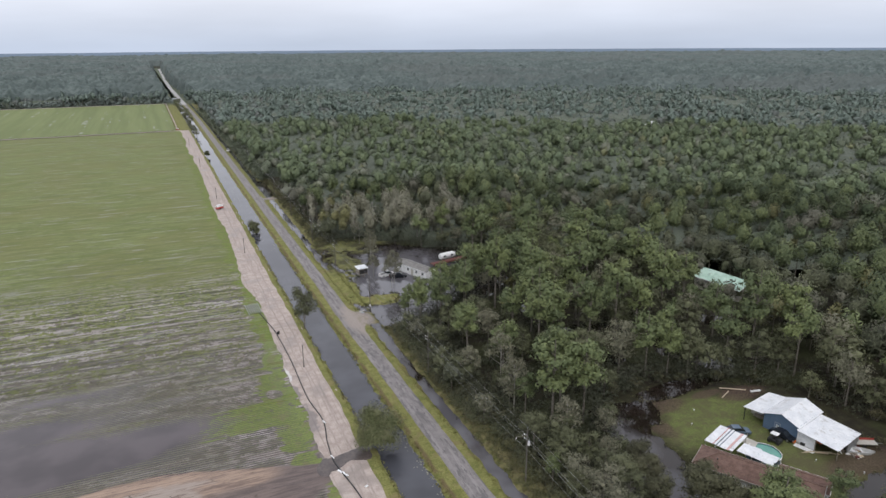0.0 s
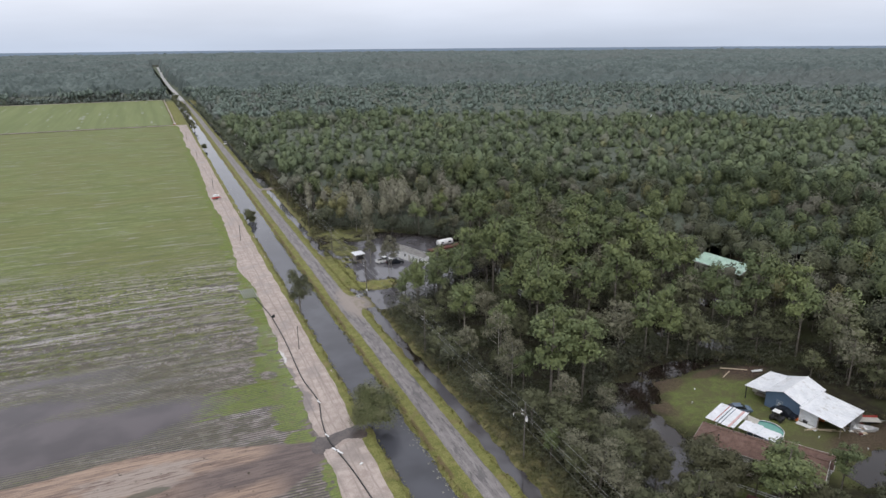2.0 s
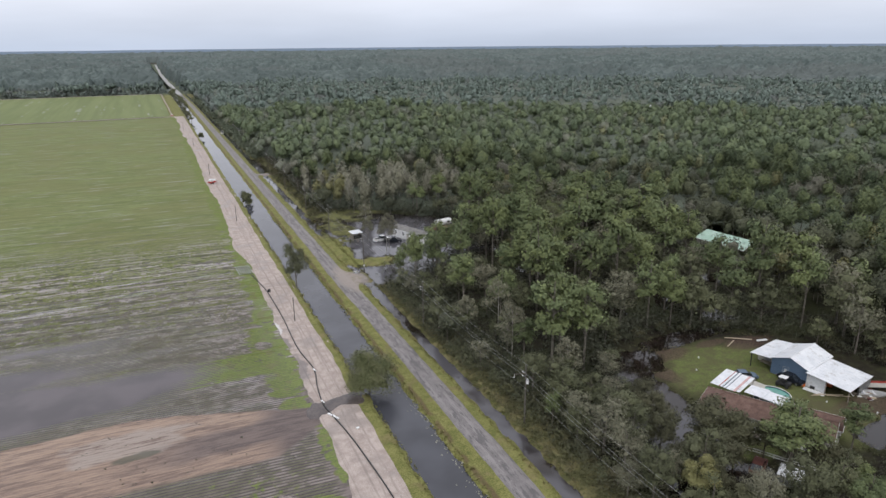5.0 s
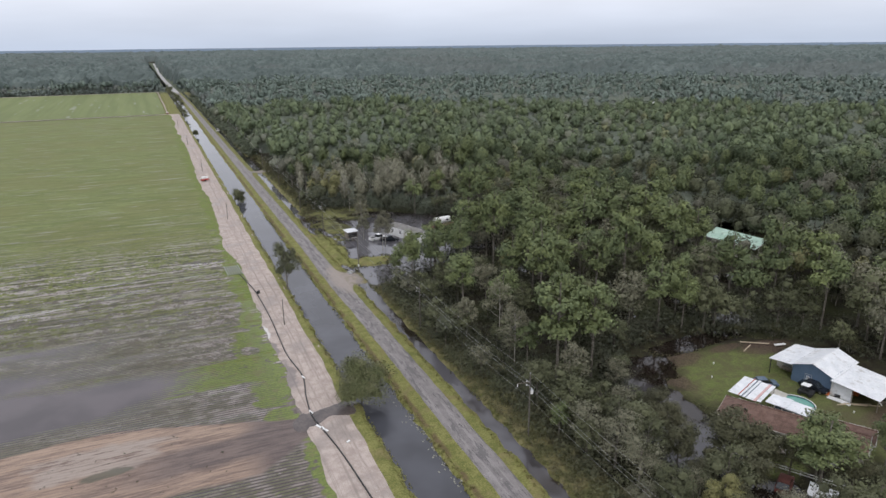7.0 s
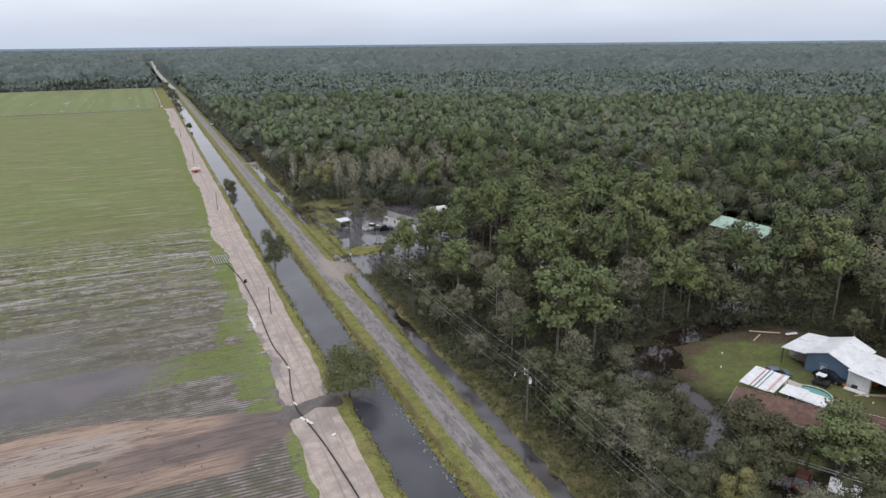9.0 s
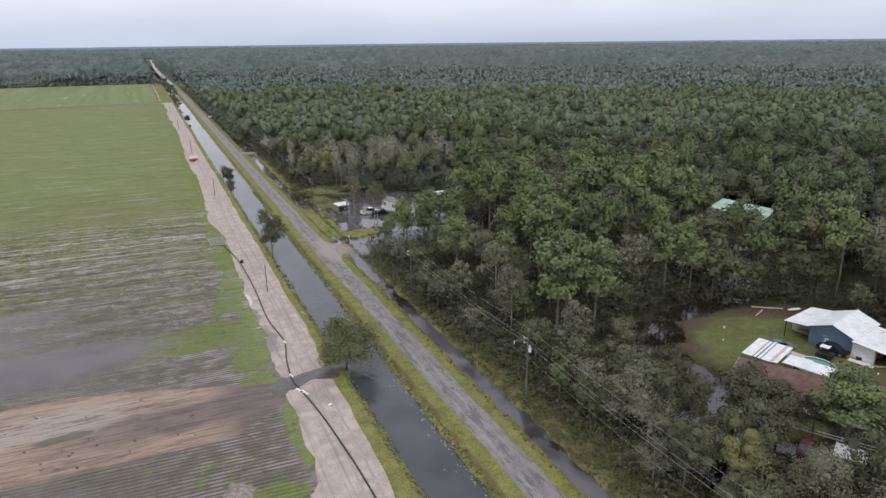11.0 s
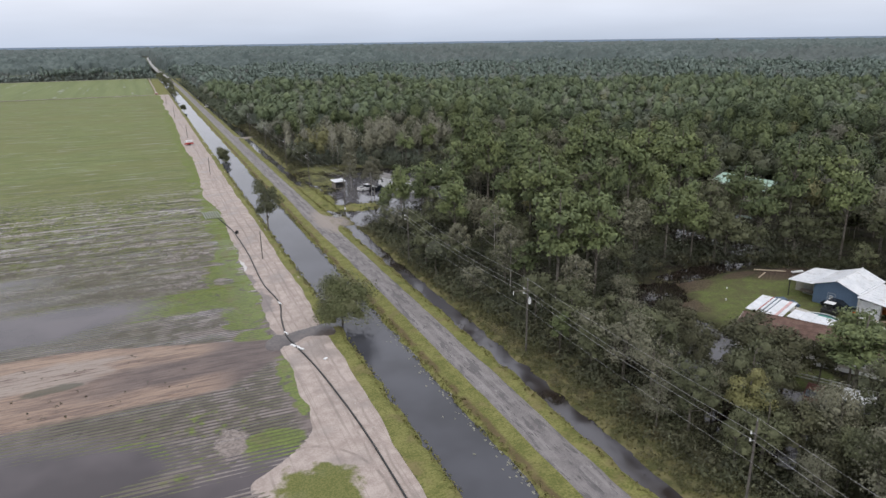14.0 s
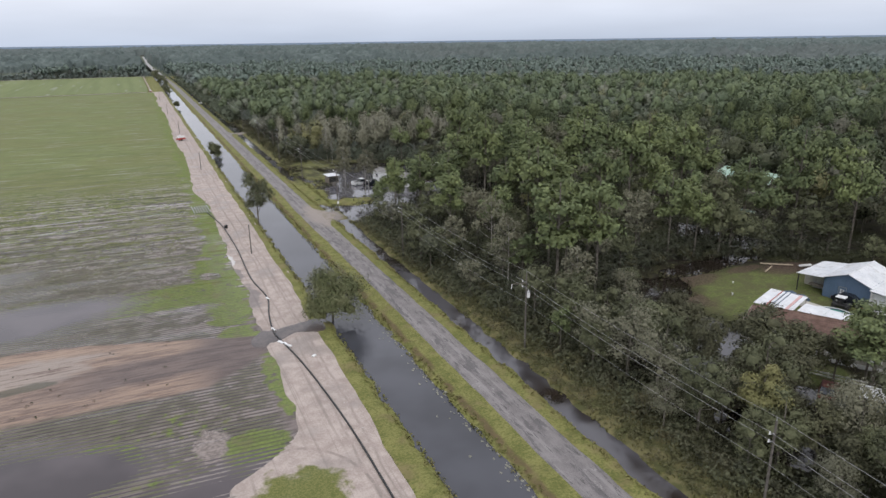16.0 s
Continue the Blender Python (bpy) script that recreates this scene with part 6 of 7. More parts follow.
# ---- vehicles ----
def car(m, paint, label, name="car", kind="saloon"):
    ob = empty(name, m, label, "vehicle")
    pickup = kind == "pickup"
    length, width, belt, top = (5.4, 1.9, 0.98, 1.75) if pickup else (4.5, 1.8, 0.85, 1.42)
    def loft(rows, material, nm, tag=""):
        bm = bmesh.new()
        rings = []
        for x, w, z0, z1 in rows:
            rings.append([bm.verts.new(p) for p in ((x, -w / 2, z0), (x, w / 2, z0), (x, w / 2, z1), (x, -w / 2, z1))])
        for a, b in zip(rings, rings[1:]):
            for i in range(4):
                bm.faces.new((a[i], a[(i + 1) % 4], b[(i + 1) % 4], b[i]))
        bm.faces.new(rings[0][::-1])
        bm.faces.new(rings[-1])
        bmesh.ops.recalc_face_normals(bm, faces=bm.faces[:])
        bmesh.ops.bevel(bm, geom=bm.edges[:], offset=0.04, segments=2, affect="EDGES")
        return part(nm, bm, material, ob, tag)
    h = length / 2
    loft([(-h, width * 0.92, 0.4, belt * 0.9), (-h + 0.3, width, 0.28, belt), (h - 1.3, width, 0.28, belt), (h - 0.25, width * 0.96, 0.3, belt * 0.9), (h, width * 0.86, 0.42, belt * 0.75)], paint, "body")
    if pickup:
        loft([(-0.6, width * 0.9, belt - 0.05, belt + 0.1), (-0.45, width * 0.84, belt - 0.05, top), (0.7, width * 0.82, belt - 0.05, top), (1.35, width * 0.9, belt - 0.05, belt + 0.05)], M_GLASS, "cabin_glass")
        part("cabin_roof", box((1.2, width * 0.8, 0.06), (0.12, 0, top + 0.01), 0.02), paint, ob)
        part("cargo_bed", box((1.75, width * 0.8, 0.04), (-1.65, 0, belt + 0.012)), M_DARK, ob, "dark open cargo bed")
        for y in (-1, 1):
            part("bed_side", box((1.9, 0.08, 0.22), (-1.65, y * width * 0.46, belt + 0.1), 0.02), paint, ob)
        part("tailgate", box((0.08, width * 0.9, 0.22), (-h + 0.12, 0, belt + 0.1), 0.02), paint, ob)
    else:
        loft([(-h + 0.35, width * 0.88, belt - 0.05, belt + 0.04), (-h + 1.05, width * 0.76, belt - 0.05, top - 0.03), (0.35, width * 0.76, belt - 0.05, top - 0.03), (1.15, width * 0.88, belt - 0.05, belt + 0.04)], M_GLASS, "cabin_glass")
        part("cabin_roof", box((1.5, width * 0.74, 0.06), (-0.42, 0, top), 0.025), paint, ob)
    for sx in (-1, 1):
        for sy in (-1, 1):
            x, y = sx * (h - 0.85), sy * (width / 2 - 0.1)
            wheel = part("wheel", rod((x, y - 0.11, 0.32), (x, y + 0.11, 0.32), 0.32, sides=16), M_BLACK, ob, "black tyre")
            part("rim", rod((x, y + sy * 0.1, 0.32), (x, y + sy * 0.125, 0.32), 0.19, sides=12), M_STEEL, wheel)
    for sy in (-1, 1):
        part("headlight", box((0.06, 0.34, 0.14), (h - 0.03, sy * width * 0.32, belt * 0.7), 0.02), M_STEEL, ob)
        part("tail_light", box((0.05, 0.2, 0.18), (-h + 0.0, sy * width * 0.38, belt * 0.8), 0.02), M_RED, ob)
    return ob


car(pose(98.0, 70.9, 0.02, 0, 0, -80), M_CAR_DARK, "dark car parked on the grass by a barn")
car(pose(91.6, 75.2, 0.02, 0, 0, -25), M_CAR_BLUE, "grey-blue car parked beside a patchwork shelter")
car(pose(62.0, 186.0, -0.55, 0, 0, 15), M_WHITE, "white pickup standing in flood water", "pickup_truck", "pickup")
car(pose(64.6, 183.2, -0.55, 0, 0, -12), M_CAR_DARK, "dark pickup standing in flood water", "pickup_truck", "pickup")
car(pose(47.0, 471.0, 0.0, 0, 0, 80), M_WHITE, "white pickup parked at the roadside", "pickup_truck", "pickup")
car(pose(47.6, 542.0, 0.0, 0, 0, 85), M_CAR_DARK, "dark car parked at the roadside")
car(pose(73.0, 55.6, -0.45, 0, 0, 30), M_RUST, "faded dark red car standing in the flooded garden")


def buggy(m):
    ob = empty("utility_buggy", m, "small open utility buggy with pale roof", "vehicle")
    part("body", box((2.3, 1.2, 0.45), (0, 0, 0.55), 0.08), M_BLACK, ob)
    part("hood", box((0.7, 1.0, 0.25), (0.85, 0, 0.85), 0.06), M_BLACK, ob)
    part("seat", box((0.5, 1.0, 0.5), (-0.2, 0, 0.95), 0.06), M_DARK, ob)
    part("roof", box((1.3, 1.25, 0.06), (-0.15, 0, 1.75), 0.02), M_WHITE, ob, "pale flat roof")
    for x in (-0.72, 0.42):
        for y in (-0.55, 0.55):
            part("roof_post", rod((x, y, 0.7), (x, y, 1.75), 0.03, sides=6), M_BLACK, ob)
    for x in (-0.8, 0.8):
        for y in (-0.6, 0.6):
            part("wheel", rod((x, y - 0.12, 0.3), (x, y + 0.12, 0.3), 0.3, sides=12), M_BLACK, ob)
    return ob


buggy(pose(95.4, 70.3, 0.03, 0, 0, -72))


# ---- barnyard clutter ----
def board(m, size, material, label, name="plank"):
    ob = tagged(part(name, box(size, (0, 0, size[2] / 2), 0.012), material), label, "timber")
    ob.matrix_basis = m
    return ob


board(pose(100.4, 86.6, 0.05, 0, 0, 24), (3.4, 0.18, 0.14), M_LUMBER, "long pale beam lying on muddy ground")
board(pose(103.4, 87.6, 0.08, 0, 3, -28), (5.4, 0.2, 0.16), M_LUMBER, "long pale beam lying on muddy ground")
board(pose(107.0, 85.0, 0.1, 0, 0, -12), (2.2, 0.5, 0.2), M_WHITE, "white slab lying on muddy ground", "slab")
for i in range(7):
    board(pose(98.2 + 0.55 * i, 65.6 - 0.32 * i + 0.2 * (i % 3), 0.03 + 0.02 * (i % 2), 0, 0, -20 - 7 * (i % 4)), (2.6 - 0.2 * (i % 3), 0.16, 0.08), M_LUMBER, "loose pale plank on the grass")


def bin_box(m, size, material, label, name):
    ob = empty(name, m, label, "clutter")
    part("body", box(size, (0, 0, size[2] / 2), 0.05), material, ob)
    part("lid", box((size[0] * 1.04, size[1] * 1.04, 0.06), (0, 0, size[2] + 0.02), 0.015), material, ob)
    return ob


bin_box(pose(102.6, 66.9, 0.0, 0, 0, 20), (1.0, 0.8, 0.75), M_ORANGE, "orange machine cover standing in an open bay", "machine_cover")
bin_box(pose(97.7, 72.6, 0.0, 0, 0, -70), (0.9, 0.6, 0.4), M_TARP, "blue plastic box at a barn wall", "storage_box")
bin_box(pose(98.5, 69.0, 0.0, 0, 0, -60), (0.8, 0.6, 0.45), M_ORANGE, "yellow-orange toolbox at a barn wall", "toolbox")
bin_box(pose(100.6, 78.2, 0.0, 0, 0, -76), (3.0, 1.2, 1.9), M_BEIGE, "pale store cupboard under a lean-to", "store_cupboard")
bin_box(pose(99.1, 67.6, 0.0, 0, 0, -40), (0.7, 0.5, 0.5), M_BLACK, "black crate on the grass", "crate")
bin_box(pose(99.2, 71.8, 0.05, 0, 0, -76), (1.9, 1.0, 1.0), M_TIN, "white metal chest at a barn wall", "metal_chest")


def bucket(m):
    ob = empty("bucket", m, "small white plastic bucket standing on short grass", "bucket", "buckets on the grass")
    part("body", rod((0, 0, 0), (0, 0, 0.28), 0.09, 0.12, 12), M_WHITE, ob)
    part("rim", rod((0, 0, 0.26), (0, 0, 0.29), 0.13, sides=12), M_WHITE, ob)
    return ob


for x, y in ((84.6, 73.6), (86.2, 81.0), (97.2, 63.4), (101.6, 57.8), (90.2, 84.6)):
    bucket(pose(x, y, float(ground_height(np.array([x]), np.array([y]))[0])))


def boat(m):
    ob = empty("small_boat", m, "small white boat lying behind the barn", "boat")
    bm = bmesh.new()
    rings = []
    for x, w, z in ((-2.2, 0.7, 0.05), (-1.0, 0.85, 0.0), (0.6, 0.8, 0.02), (1.7, 0.45, 0.15), (2.3, 0.06, 0.4)):
        rings.append([bm.verts.new(p) for p in ((x, -w, 0.75), (x, -w * 0.7, z + 0.1), (x, 0, z), (x, w * 0.7, z + 0.1), (x, w, 0.75))])
    for a, b in zip(rings, rings[1:]):
        for i in range(4):
            bm.faces.new((a[i], a[i + 1], b[i + 1], b[i]))
    bm.faces.new(rings[0])
    bmesh.ops.solidify(bm, geom=bm.faces[:], thickness=0.06)
    part("hull", bm, M_WHITE, ob)
    for x in (-1.3, 0.2):
        part("thwart", box((0.3, 1.5, 0.05), (x, 0, 0.55)), M_WHITE, ob)
    return ob


boat(pose(106.2, 61.8, -0.1, 0, 0, -35))
part_trailer = empty("flat_trailer", pose(109.3, 63.2, -0.1, 0, 0, -28), "pale flat trailer parked behind the barn", "trailer")
part("deck", box((3.8, 1.5, 0.14), (0, 0, 0.62), 0.02), M_BEIGE, part_trailer)
part("side_board", box((3.8, 0.06, 0.4), (0, 0.74, 0.85)), M_RED, part_trailer)
part("drawbar", rod((1.9, 0, 0.55), (3.1, 0, 0.45), 0.05), M_STEEL, part_trailer)
for y in (-0.72, 0.72):
    part("wheel", rod((-0.3, y - 0.09, 0.3), (-0.3, y + 0.09, 0.3), 0.3, sides=12), M_BLACK, part_trailer)
for i in range(26):
    x, y = 103.4 + 4.5 * rng.uniform(), 61.0 + 3.0 * rng.uniform()
    board(pose(x, y, 0.02 + 0.1 * rng.uniform(), rng.uniform(-12, 12), rng.uniform(-12, 12), rng.uniform(0, 180)), (rng.uniform(0.4, 1.7), rng.uniform(0.15, 0.6), rng.uniform(0.05, 0.3)),
          (M_WHITE, M_WOOD, M_LUMBER, M_TIN, M_RUST)[i % 5], "piece of scrap heaped beside the barn", "scrap")


# a hut on posts at the edge of the flooded garden
def hut(m):
    ob = empty("garden_hut", m, "small grey hut with flat white roof on posts", "hut")
    part("floor", box((2.6, 2.4, 0.12), (0, 0, 0.75)), M_WOOD, ob)
    siding(ob, "wall", (-1.2, -1.1), (1.2, -1.1), 0.8, 2.2, M_STEEL, 0.4)
    siding(ob, "wall", (1.2, -1.1), (1.2, 1.1), 0.8, 2.2, M_STEEL, 0.4)
    siding(ob, "wall", (1.2, 1.1), (-1.2, 1.1), 0.8, 2.2, M_STEEL, 0.4)
    siding(ob, "wall", (-1.2, 1.1), (-1.2, -1.1), 0.8, 2.2, M_STEEL, 0.4)
    part("roof", box((3.2, 3.0, 0.1), (0, 0, 2.35), 0.02, (0, 3, 0)), M_TIN, ob, "white metal roof")
    for x in (-1.2, 1.2):
        for y in (-1.1, 1.1):
            part("post", rod((x, y, -1.0), (x, y, 0.8), 0.08, sides=6), M_WOOD, ob)
    return ob


hut(pose(73.4, 50.8, -0.4, 0, 0, -60))


# ---- the flooded yard ----
def field_stand(m):
    ob = empty("raised_shed", m, "small raised shed with white roof standing in water", "shed")
    for x in (-1.35, 1.35):
        for y in (-1.2, 1.2):
            part("post", rod((x, y, -0.5), (x, y, 2.6), 0.08, sides=6), M_WOOD, ob)
    part("floor", box((2.9, 2.6, 0.14), (0, 0, 0.7)), M_WOOD, ob)
    siding(ob, "wall", (-1.35, -1.2), (1.35, -1.2), 0.75, 1.9, M_DARK, 0.4)
    siding(ob, "wall", (1.35, 1.2), (-1.35, 1.2), 0.75, 2.5, M_WOOD, 0.4)
    siding(ob, "wall", (1.35, -1.2), (1.35, 1.2), 0.75, 2.5, M_WOOD, 0.4)
    siding(ob, "wall", (-1.35, 1.2), (-1.35, -1.2), 0.75, 2.3, M_WOOD, 0.4)
    part("roof", box((3.5, 3.3, 0.1), (0, 0, 2.65), 0.02, (4, 0, 0)), M_TIN, ob, "white metal roof")
    for i in range(4):
        part("step", box((1.0, 0.3, 0.05), (-0.2, -1.4 - 0.25 * i, 0.55 - 0.25 * i)), M_WOOD, ob)
    return ob


field_stand(pose(55.0, 190.0, -0.45, 0, 0, 8))


def mobile_home(m):
    ob = empty("mobile_home", m, "white mobile home with grey roof in flood water", "house")
    gable_walls(ob, -7.2, 7.2, -2.1, 2.1, -0.2, 2.7, 3.4, M_WHITE)
    gable_roof(ob, -7.2, 7.2, -2.1, 2.1, 2.7, 3.4, M_OLDROOF, "dull grey roof", 0.2)
    for x in (-5.2, -1.6, 2.4, 5.4):
        frame_window(ob, x, -2.18, 1.6, 0.95, 1.0)
    frame_window(ob, 7.28, 0.3, 1.6, 1.0, 1.1, "y")
    door = part("door", box((0.9, 0.08, 2.0), (0.4, -2.17, 1.0)), M_BEIGE, ob)
    part("door_handle", rod((0.72, -2.26, 1.0), (0.72, -2.2, 1.0), 0.04), M_STEEL, door)
    return ob


mobile_home(pose(71.2, 184.0, -0.4, 0, 0, -71))


def camper(m):
    ob = empty("camper_trailer", m, "white rounded camper trailer near rusty flatbed", "trailer")
    bm = bmesh.new()
    rings = []
    for x, k in ((-2.9, 0.8), (-2.6, 0.97), (0, 1.0), (2.4, 0.97), (2.9, 0.78)):
        rings.append([bm.verts.new((x, 1.15 * k * math.cos(a), 1.55 + 1.05 * k * math.sin(a))) for a in np.linspace(0, 2 * math.pi, 17)[:-1]])
    for a, b in zip(rings, rings[1:]):
        for i in range(16):
            bm.faces.new((a[i], a[(i + 1) % 16], b[(i + 1) % 16], b[i]))
    bm.faces.new(rings[0])
    bm.faces.new(rings[-1][::-1])
    bmesh.ops.recalc_face_normals(bm, faces=bm.faces[:])
    part("body", bm, M_WHITE, ob)
    for x in (-1.6, 1.2):
        part("window", box((1.0, 0.06, 0.5), (x, -1.13, 1.75), 0.02), M_GLASS, ob)
    for y in (-0.95, 0.95):
        part("wheel", rod((-0.2, y - 0.1, 0.33), (-0.2, y + 0.1, 0.33), 0.33, sides=14), M_BLACK, ob)
    part("drawbar", rod((2.6, 0, 0.6), (4.0, 0, 0.45), 0.06), M_STEEL, ob)
    return ob


camper(pose(85.4, 192.2, -0.2, 0, 0, 12))
flatbed = empty("rusty_flatbed", pose(84.2, 188.6, -0.3, 0, 0, 12), "long rust-red flatbed trailer beside a camper", "trailer")
part("deck", box((13.0, 2.4, 0.2), (0, 0, 1.0), 0.02), M_RUST, flatbed)
part("side_rail", box((13.0, 0.1, 0.5), (0, -1.22, 1.05)), M_RUST, flatbed)
for x in (-5.0, -3.9, 4.6):
    for y in (-1.0, 1.0):
        part("wheel", rod((x, y - 0.14, 0.45), (x, y + 0.14, 0.45), 0.45, sides=14), M_BLACK, flatbed)


# ---- buildings in the woods ----
def far_house(m, w, d, eave, ridge, roof_mat, wall_mat, label, roof_label, name="house_in_woods"):
    ob = empty(name, m, label, "house")
    gable_walls(ob, -w / 2, w / 2, -d / 2, d / 2, -0.3, eave, ridge, wall_mat)
    gable_roof(ob, -w / 2, w / 2, -d / 2, d / 2, eave, ridge, roof_mat, roof_label, 0.5)
    for x in (-w * 0.3, w * 0.3):
        frame_window(ob, x, -d / 2 - 0.08, eave * 0.55, 1.1, 1.2)
    return ob


far_house(pose(146.5, 131.5, -0.1, 0, 0, 98), 14.5, 8.4, 3.4, 5.0, M_GREENTIN, M_BEIGE, "house under trees with mint-green metal roof", "mint-green metal roof")
far_house(pose(366.0, 421.0, -0.1, 0, 0, 40), 12.0, 8.0, 6.8, 8.6, M_TIN, M_WHITE, "tall white metal building among distant trees", "white metal roof")
far_house(pose(126.0, 176.5, -0.1, 0, 0, 20), 5.0, 3.4, 2.4, 3.2, M_TIN, M_WHITE, "small white outbuilding between flooded trees", "white metal roof", "outbuilding")
far_house(pose(735.0, 655.0, -0.1, 0, 0, 50), 20.0, 10.0, 8.5, 11.5, M_TIN, M_WHITE, "long white building far off in the forest", "white metal roof")


# ---- power line ----
POLES = ((46.6, -32.0), (47.6, 6.0), (48.4, 43.3), (48.9, 79.0), (48.7, 120.2), (48.1, 159.6), (48.2, 195.5), (48.9, 230.5), (49.6, 272.0), (50.3, 315.0), (51.0, 360.0), (51.6, 405.0), (52.2, 450.0))
POLE_TOP = 10.0


def utility_pole(m, transformer=False, meter=False):
    ob = empty("utility_pole", m, "grey wooden utility pole" + (" with pale transformer can" if transformer else " with pale meter box" if meter else " carrying four cables"), "utility pole", "poles of the power line")
    part("pole", rod((0, 0, -1.2), (0, 0, POLE_TOP), 0.12, 0.085, 10), M_POLE, ob)
    part("top_pin", rod((0, 0, POLE_TOP), (0, 0, POLE_TOP + 0.28), 0.04, sides=6), M_STEEL, ob, "pale insulator pin")
    for z in (POLE_TOP - 1.1, POLE_TOP - 1.75):
        arm = part("bracket", rod((0, 0, z), (-0.55, 0, z + 0.12), 0.045, sides=6), M_STEEL, ob)
        part("insulator", rod((-0.55, 0, z + 0.1), (-0.55, 0, z + 0.34), 0.07, 0.05, 8), M_WHITE, arm, "white insulator")
    if transformer:
        can = part("transformer", rod((0.32, 0, POLE_TOP - 3.15), (0.32, 0, POLE_TOP - 2.5), 0.21, sides=14), M_WHITE, ob, "pale grey transformer can")
        part("transformer_lid", rod((0.32, 0, POLE_TOP - 2.5), (0.32, 0, POLE_TOP - 2.42), 0.23, 0.18, 14), M_STEEL, can)
        part("bushing", rod((0.32, 0, POLE_TOP - 2.42), (0.32, 0, POLE_TOP - 2.2), 0.04, sides=6), M_WHITE, can)
        arm = part("jumper_arm", rod((0, 0, POLE_TOP - 1.3), (-1.9, 0.2, POLE_TOP - 1.15), 0.035, sides=6), M_WOOD, ob)
        part("cutout", rod((-1.9, 0.2, POLE_TOP - 1.15), (-1.95, 0.2, POLE_TOP - 1.7), 0.05, sides=6), M_WHITE, arm)
    if meter:
        part("meter_box", box((0.35, 0.25, 0.5), (-0.05, -0.22, 1.7), 0.03), M_WHITE, ob, "pale meter box")
    return ob


for i, (x, y) in enumerate(POLES):
    utility_pole(pose(x, y, 0, 0, 0, 0), i == 3, i == 5)


def cable(name, dx, z, radius, sag, label):
    """One wire hung from pole to pole."""
    pts = []
    for (ax, ay), (bx, by) in zip(POLES, POLES[1:]):
        n = 12
        for k in range(n):
            t = k / n
            pts.append((ax + (bx - ax) * t + dx, ay + (by - ay) * t, z - sag * 4 * t * (1 - t) * ((by - ay) / 40) ** 2))
    pts.append((POLES[-1][0] + dx, POLES[-1][1], z))
    tagged(new(name, np_mesh(name, *tube(pts, [radius] * len(pts), 5), M_CABLE, True)), label, "cable", "overhead cables")


cable("overhead_cable", 0.0, POLE_TOP + 0.3, 0.013, 0.55, "thin pale overhead cable along the pole tops")
cable("overhead_cable", -0.55, POLE_TOP - 0.78, 0.014, 0.6, "pale overhead cable on white insulators")
cable("overhead_cable", -0.55, POLE_TOP - 1.43, 0.014, 0.6, "pale overhead cable on white insulators")
cable("overhead_cable", -0.14, POLE_TOP - 3.7, 0.011, 0.5, "thin lower cable strung from pole to pole")


# ---- along the sandy track ----
def track_pole(m, h):
    ob = empty("track_pole", m, "thin grey wooden pole beside a sandy track", "pole", "poles of the sandy track")
    part("pole", rod((0, 0, -0.6), (0, 0, h), 0.11, 0.08, 8), M_POLE, ob)
    part("cap", rod((0, 0, h), (0, 0, h + 0.1), 0.1, 0.04, 8), M_STEEL, ob)
    return ob


for y in (134.4, 227.8, 321.0, 414.0, 508.0):
    track_pole(pose(24.5, y, 0), 5.6)

HOSE = ((20.4, 171.0), (21.4, 163.0), (22.2, 154.5), (22.5, 138.0), (22.2, 121.0), (23.0, 111.0), (22.0, 104.0), (21.5, 98.0), (21.9, 94.3), (22.8, 88.0), (23.5, 80.0), (24.0, 71.0), (24.1, 60.0), (23.9, 40.0), (23.6, 0.0))
hose_pts = []
for i in range(len(HOSE) - 1):
    p0, p1, p2, p3 = (np.array(HOSE[min(max(i + k, 0), len(HOSE) - 1)]) for k in (-1, 0, 1, 2))
    for t in np.linspace(0, 1, 9)[:-1]:
        q = 0.5 * (2 * p1 + (p2 - p0) * t + (2 * p0 - 5 * p1 + 4 * p2 - p3) * t * t + (3 * p1 - p0 - 3 * p2 + p3) * t ** 3)
        hose_pts.append((q[0], q[1], 0.14))
hose = empty("pump_hose", pose(0, 0, 0), "long black discharge hose lying on a sandy track", "hose")
new("hose", np_mesh("hose", *tube(hose_pts, [0.105] * len(hose_pts), 8), M_BLACK, True)).parent = hose
for x, y, a in ((23.0, 110.3, 80), (21.6, 98.6, 75)):
    sleeve = part("sleeve", rod((0, -0.5, 0), (0, 0.5, 0), 0.17, 0.14, 10), M_WHITE, hose, "white wrapped hose joint")
    sleeve.matrix_basis = pose(x, y, 0.16, 0, 0, 90 - a)


def pump(m):
    ob = empty("water_pump", m, "small dark portable pump on a hose", "pump")
    part("skid", box((0.9, 0.6, 0.12), (0, 0, 0.1), 0.02), M_BLACK, ob)
    part("motor", rod((-0.35, 0, 0.42), (0.2, 0, 0.42), 0.26, sides=12), M_BLACK, ob)
    part("volute", rod((0.2, 0, 0.42), (0.42, 0, 0.42), 0.3, 0.22, 14), M_DARK, ob)
    return ob


pump(pose(22.6, 155.0, 0.02, 0, 0, 60))


def sandbags(m, n, label):
    """A short row of white bags."""
    ob = empty("sandbag_row", m, label, "sandbags")
    for i in range(n):
        part("sandbag", box((0.62, 0.38, 0.2), (0.5 * i, 0.08 * math.sin(i * 2.3), 0.1), 0.07, (0, 0, 12 * math.sin(i * 1.9))), M_WHITE, ob)
    return ob


sandbags(pose(22.5, 92.6, 0.05, 0, 0, 116), 5, "pale sandbags weighing down a hose")
sandbags(pose(24.6, 88.5, 0.05, 0, 0, 30), 1, "pale sandbags on the sandy track")


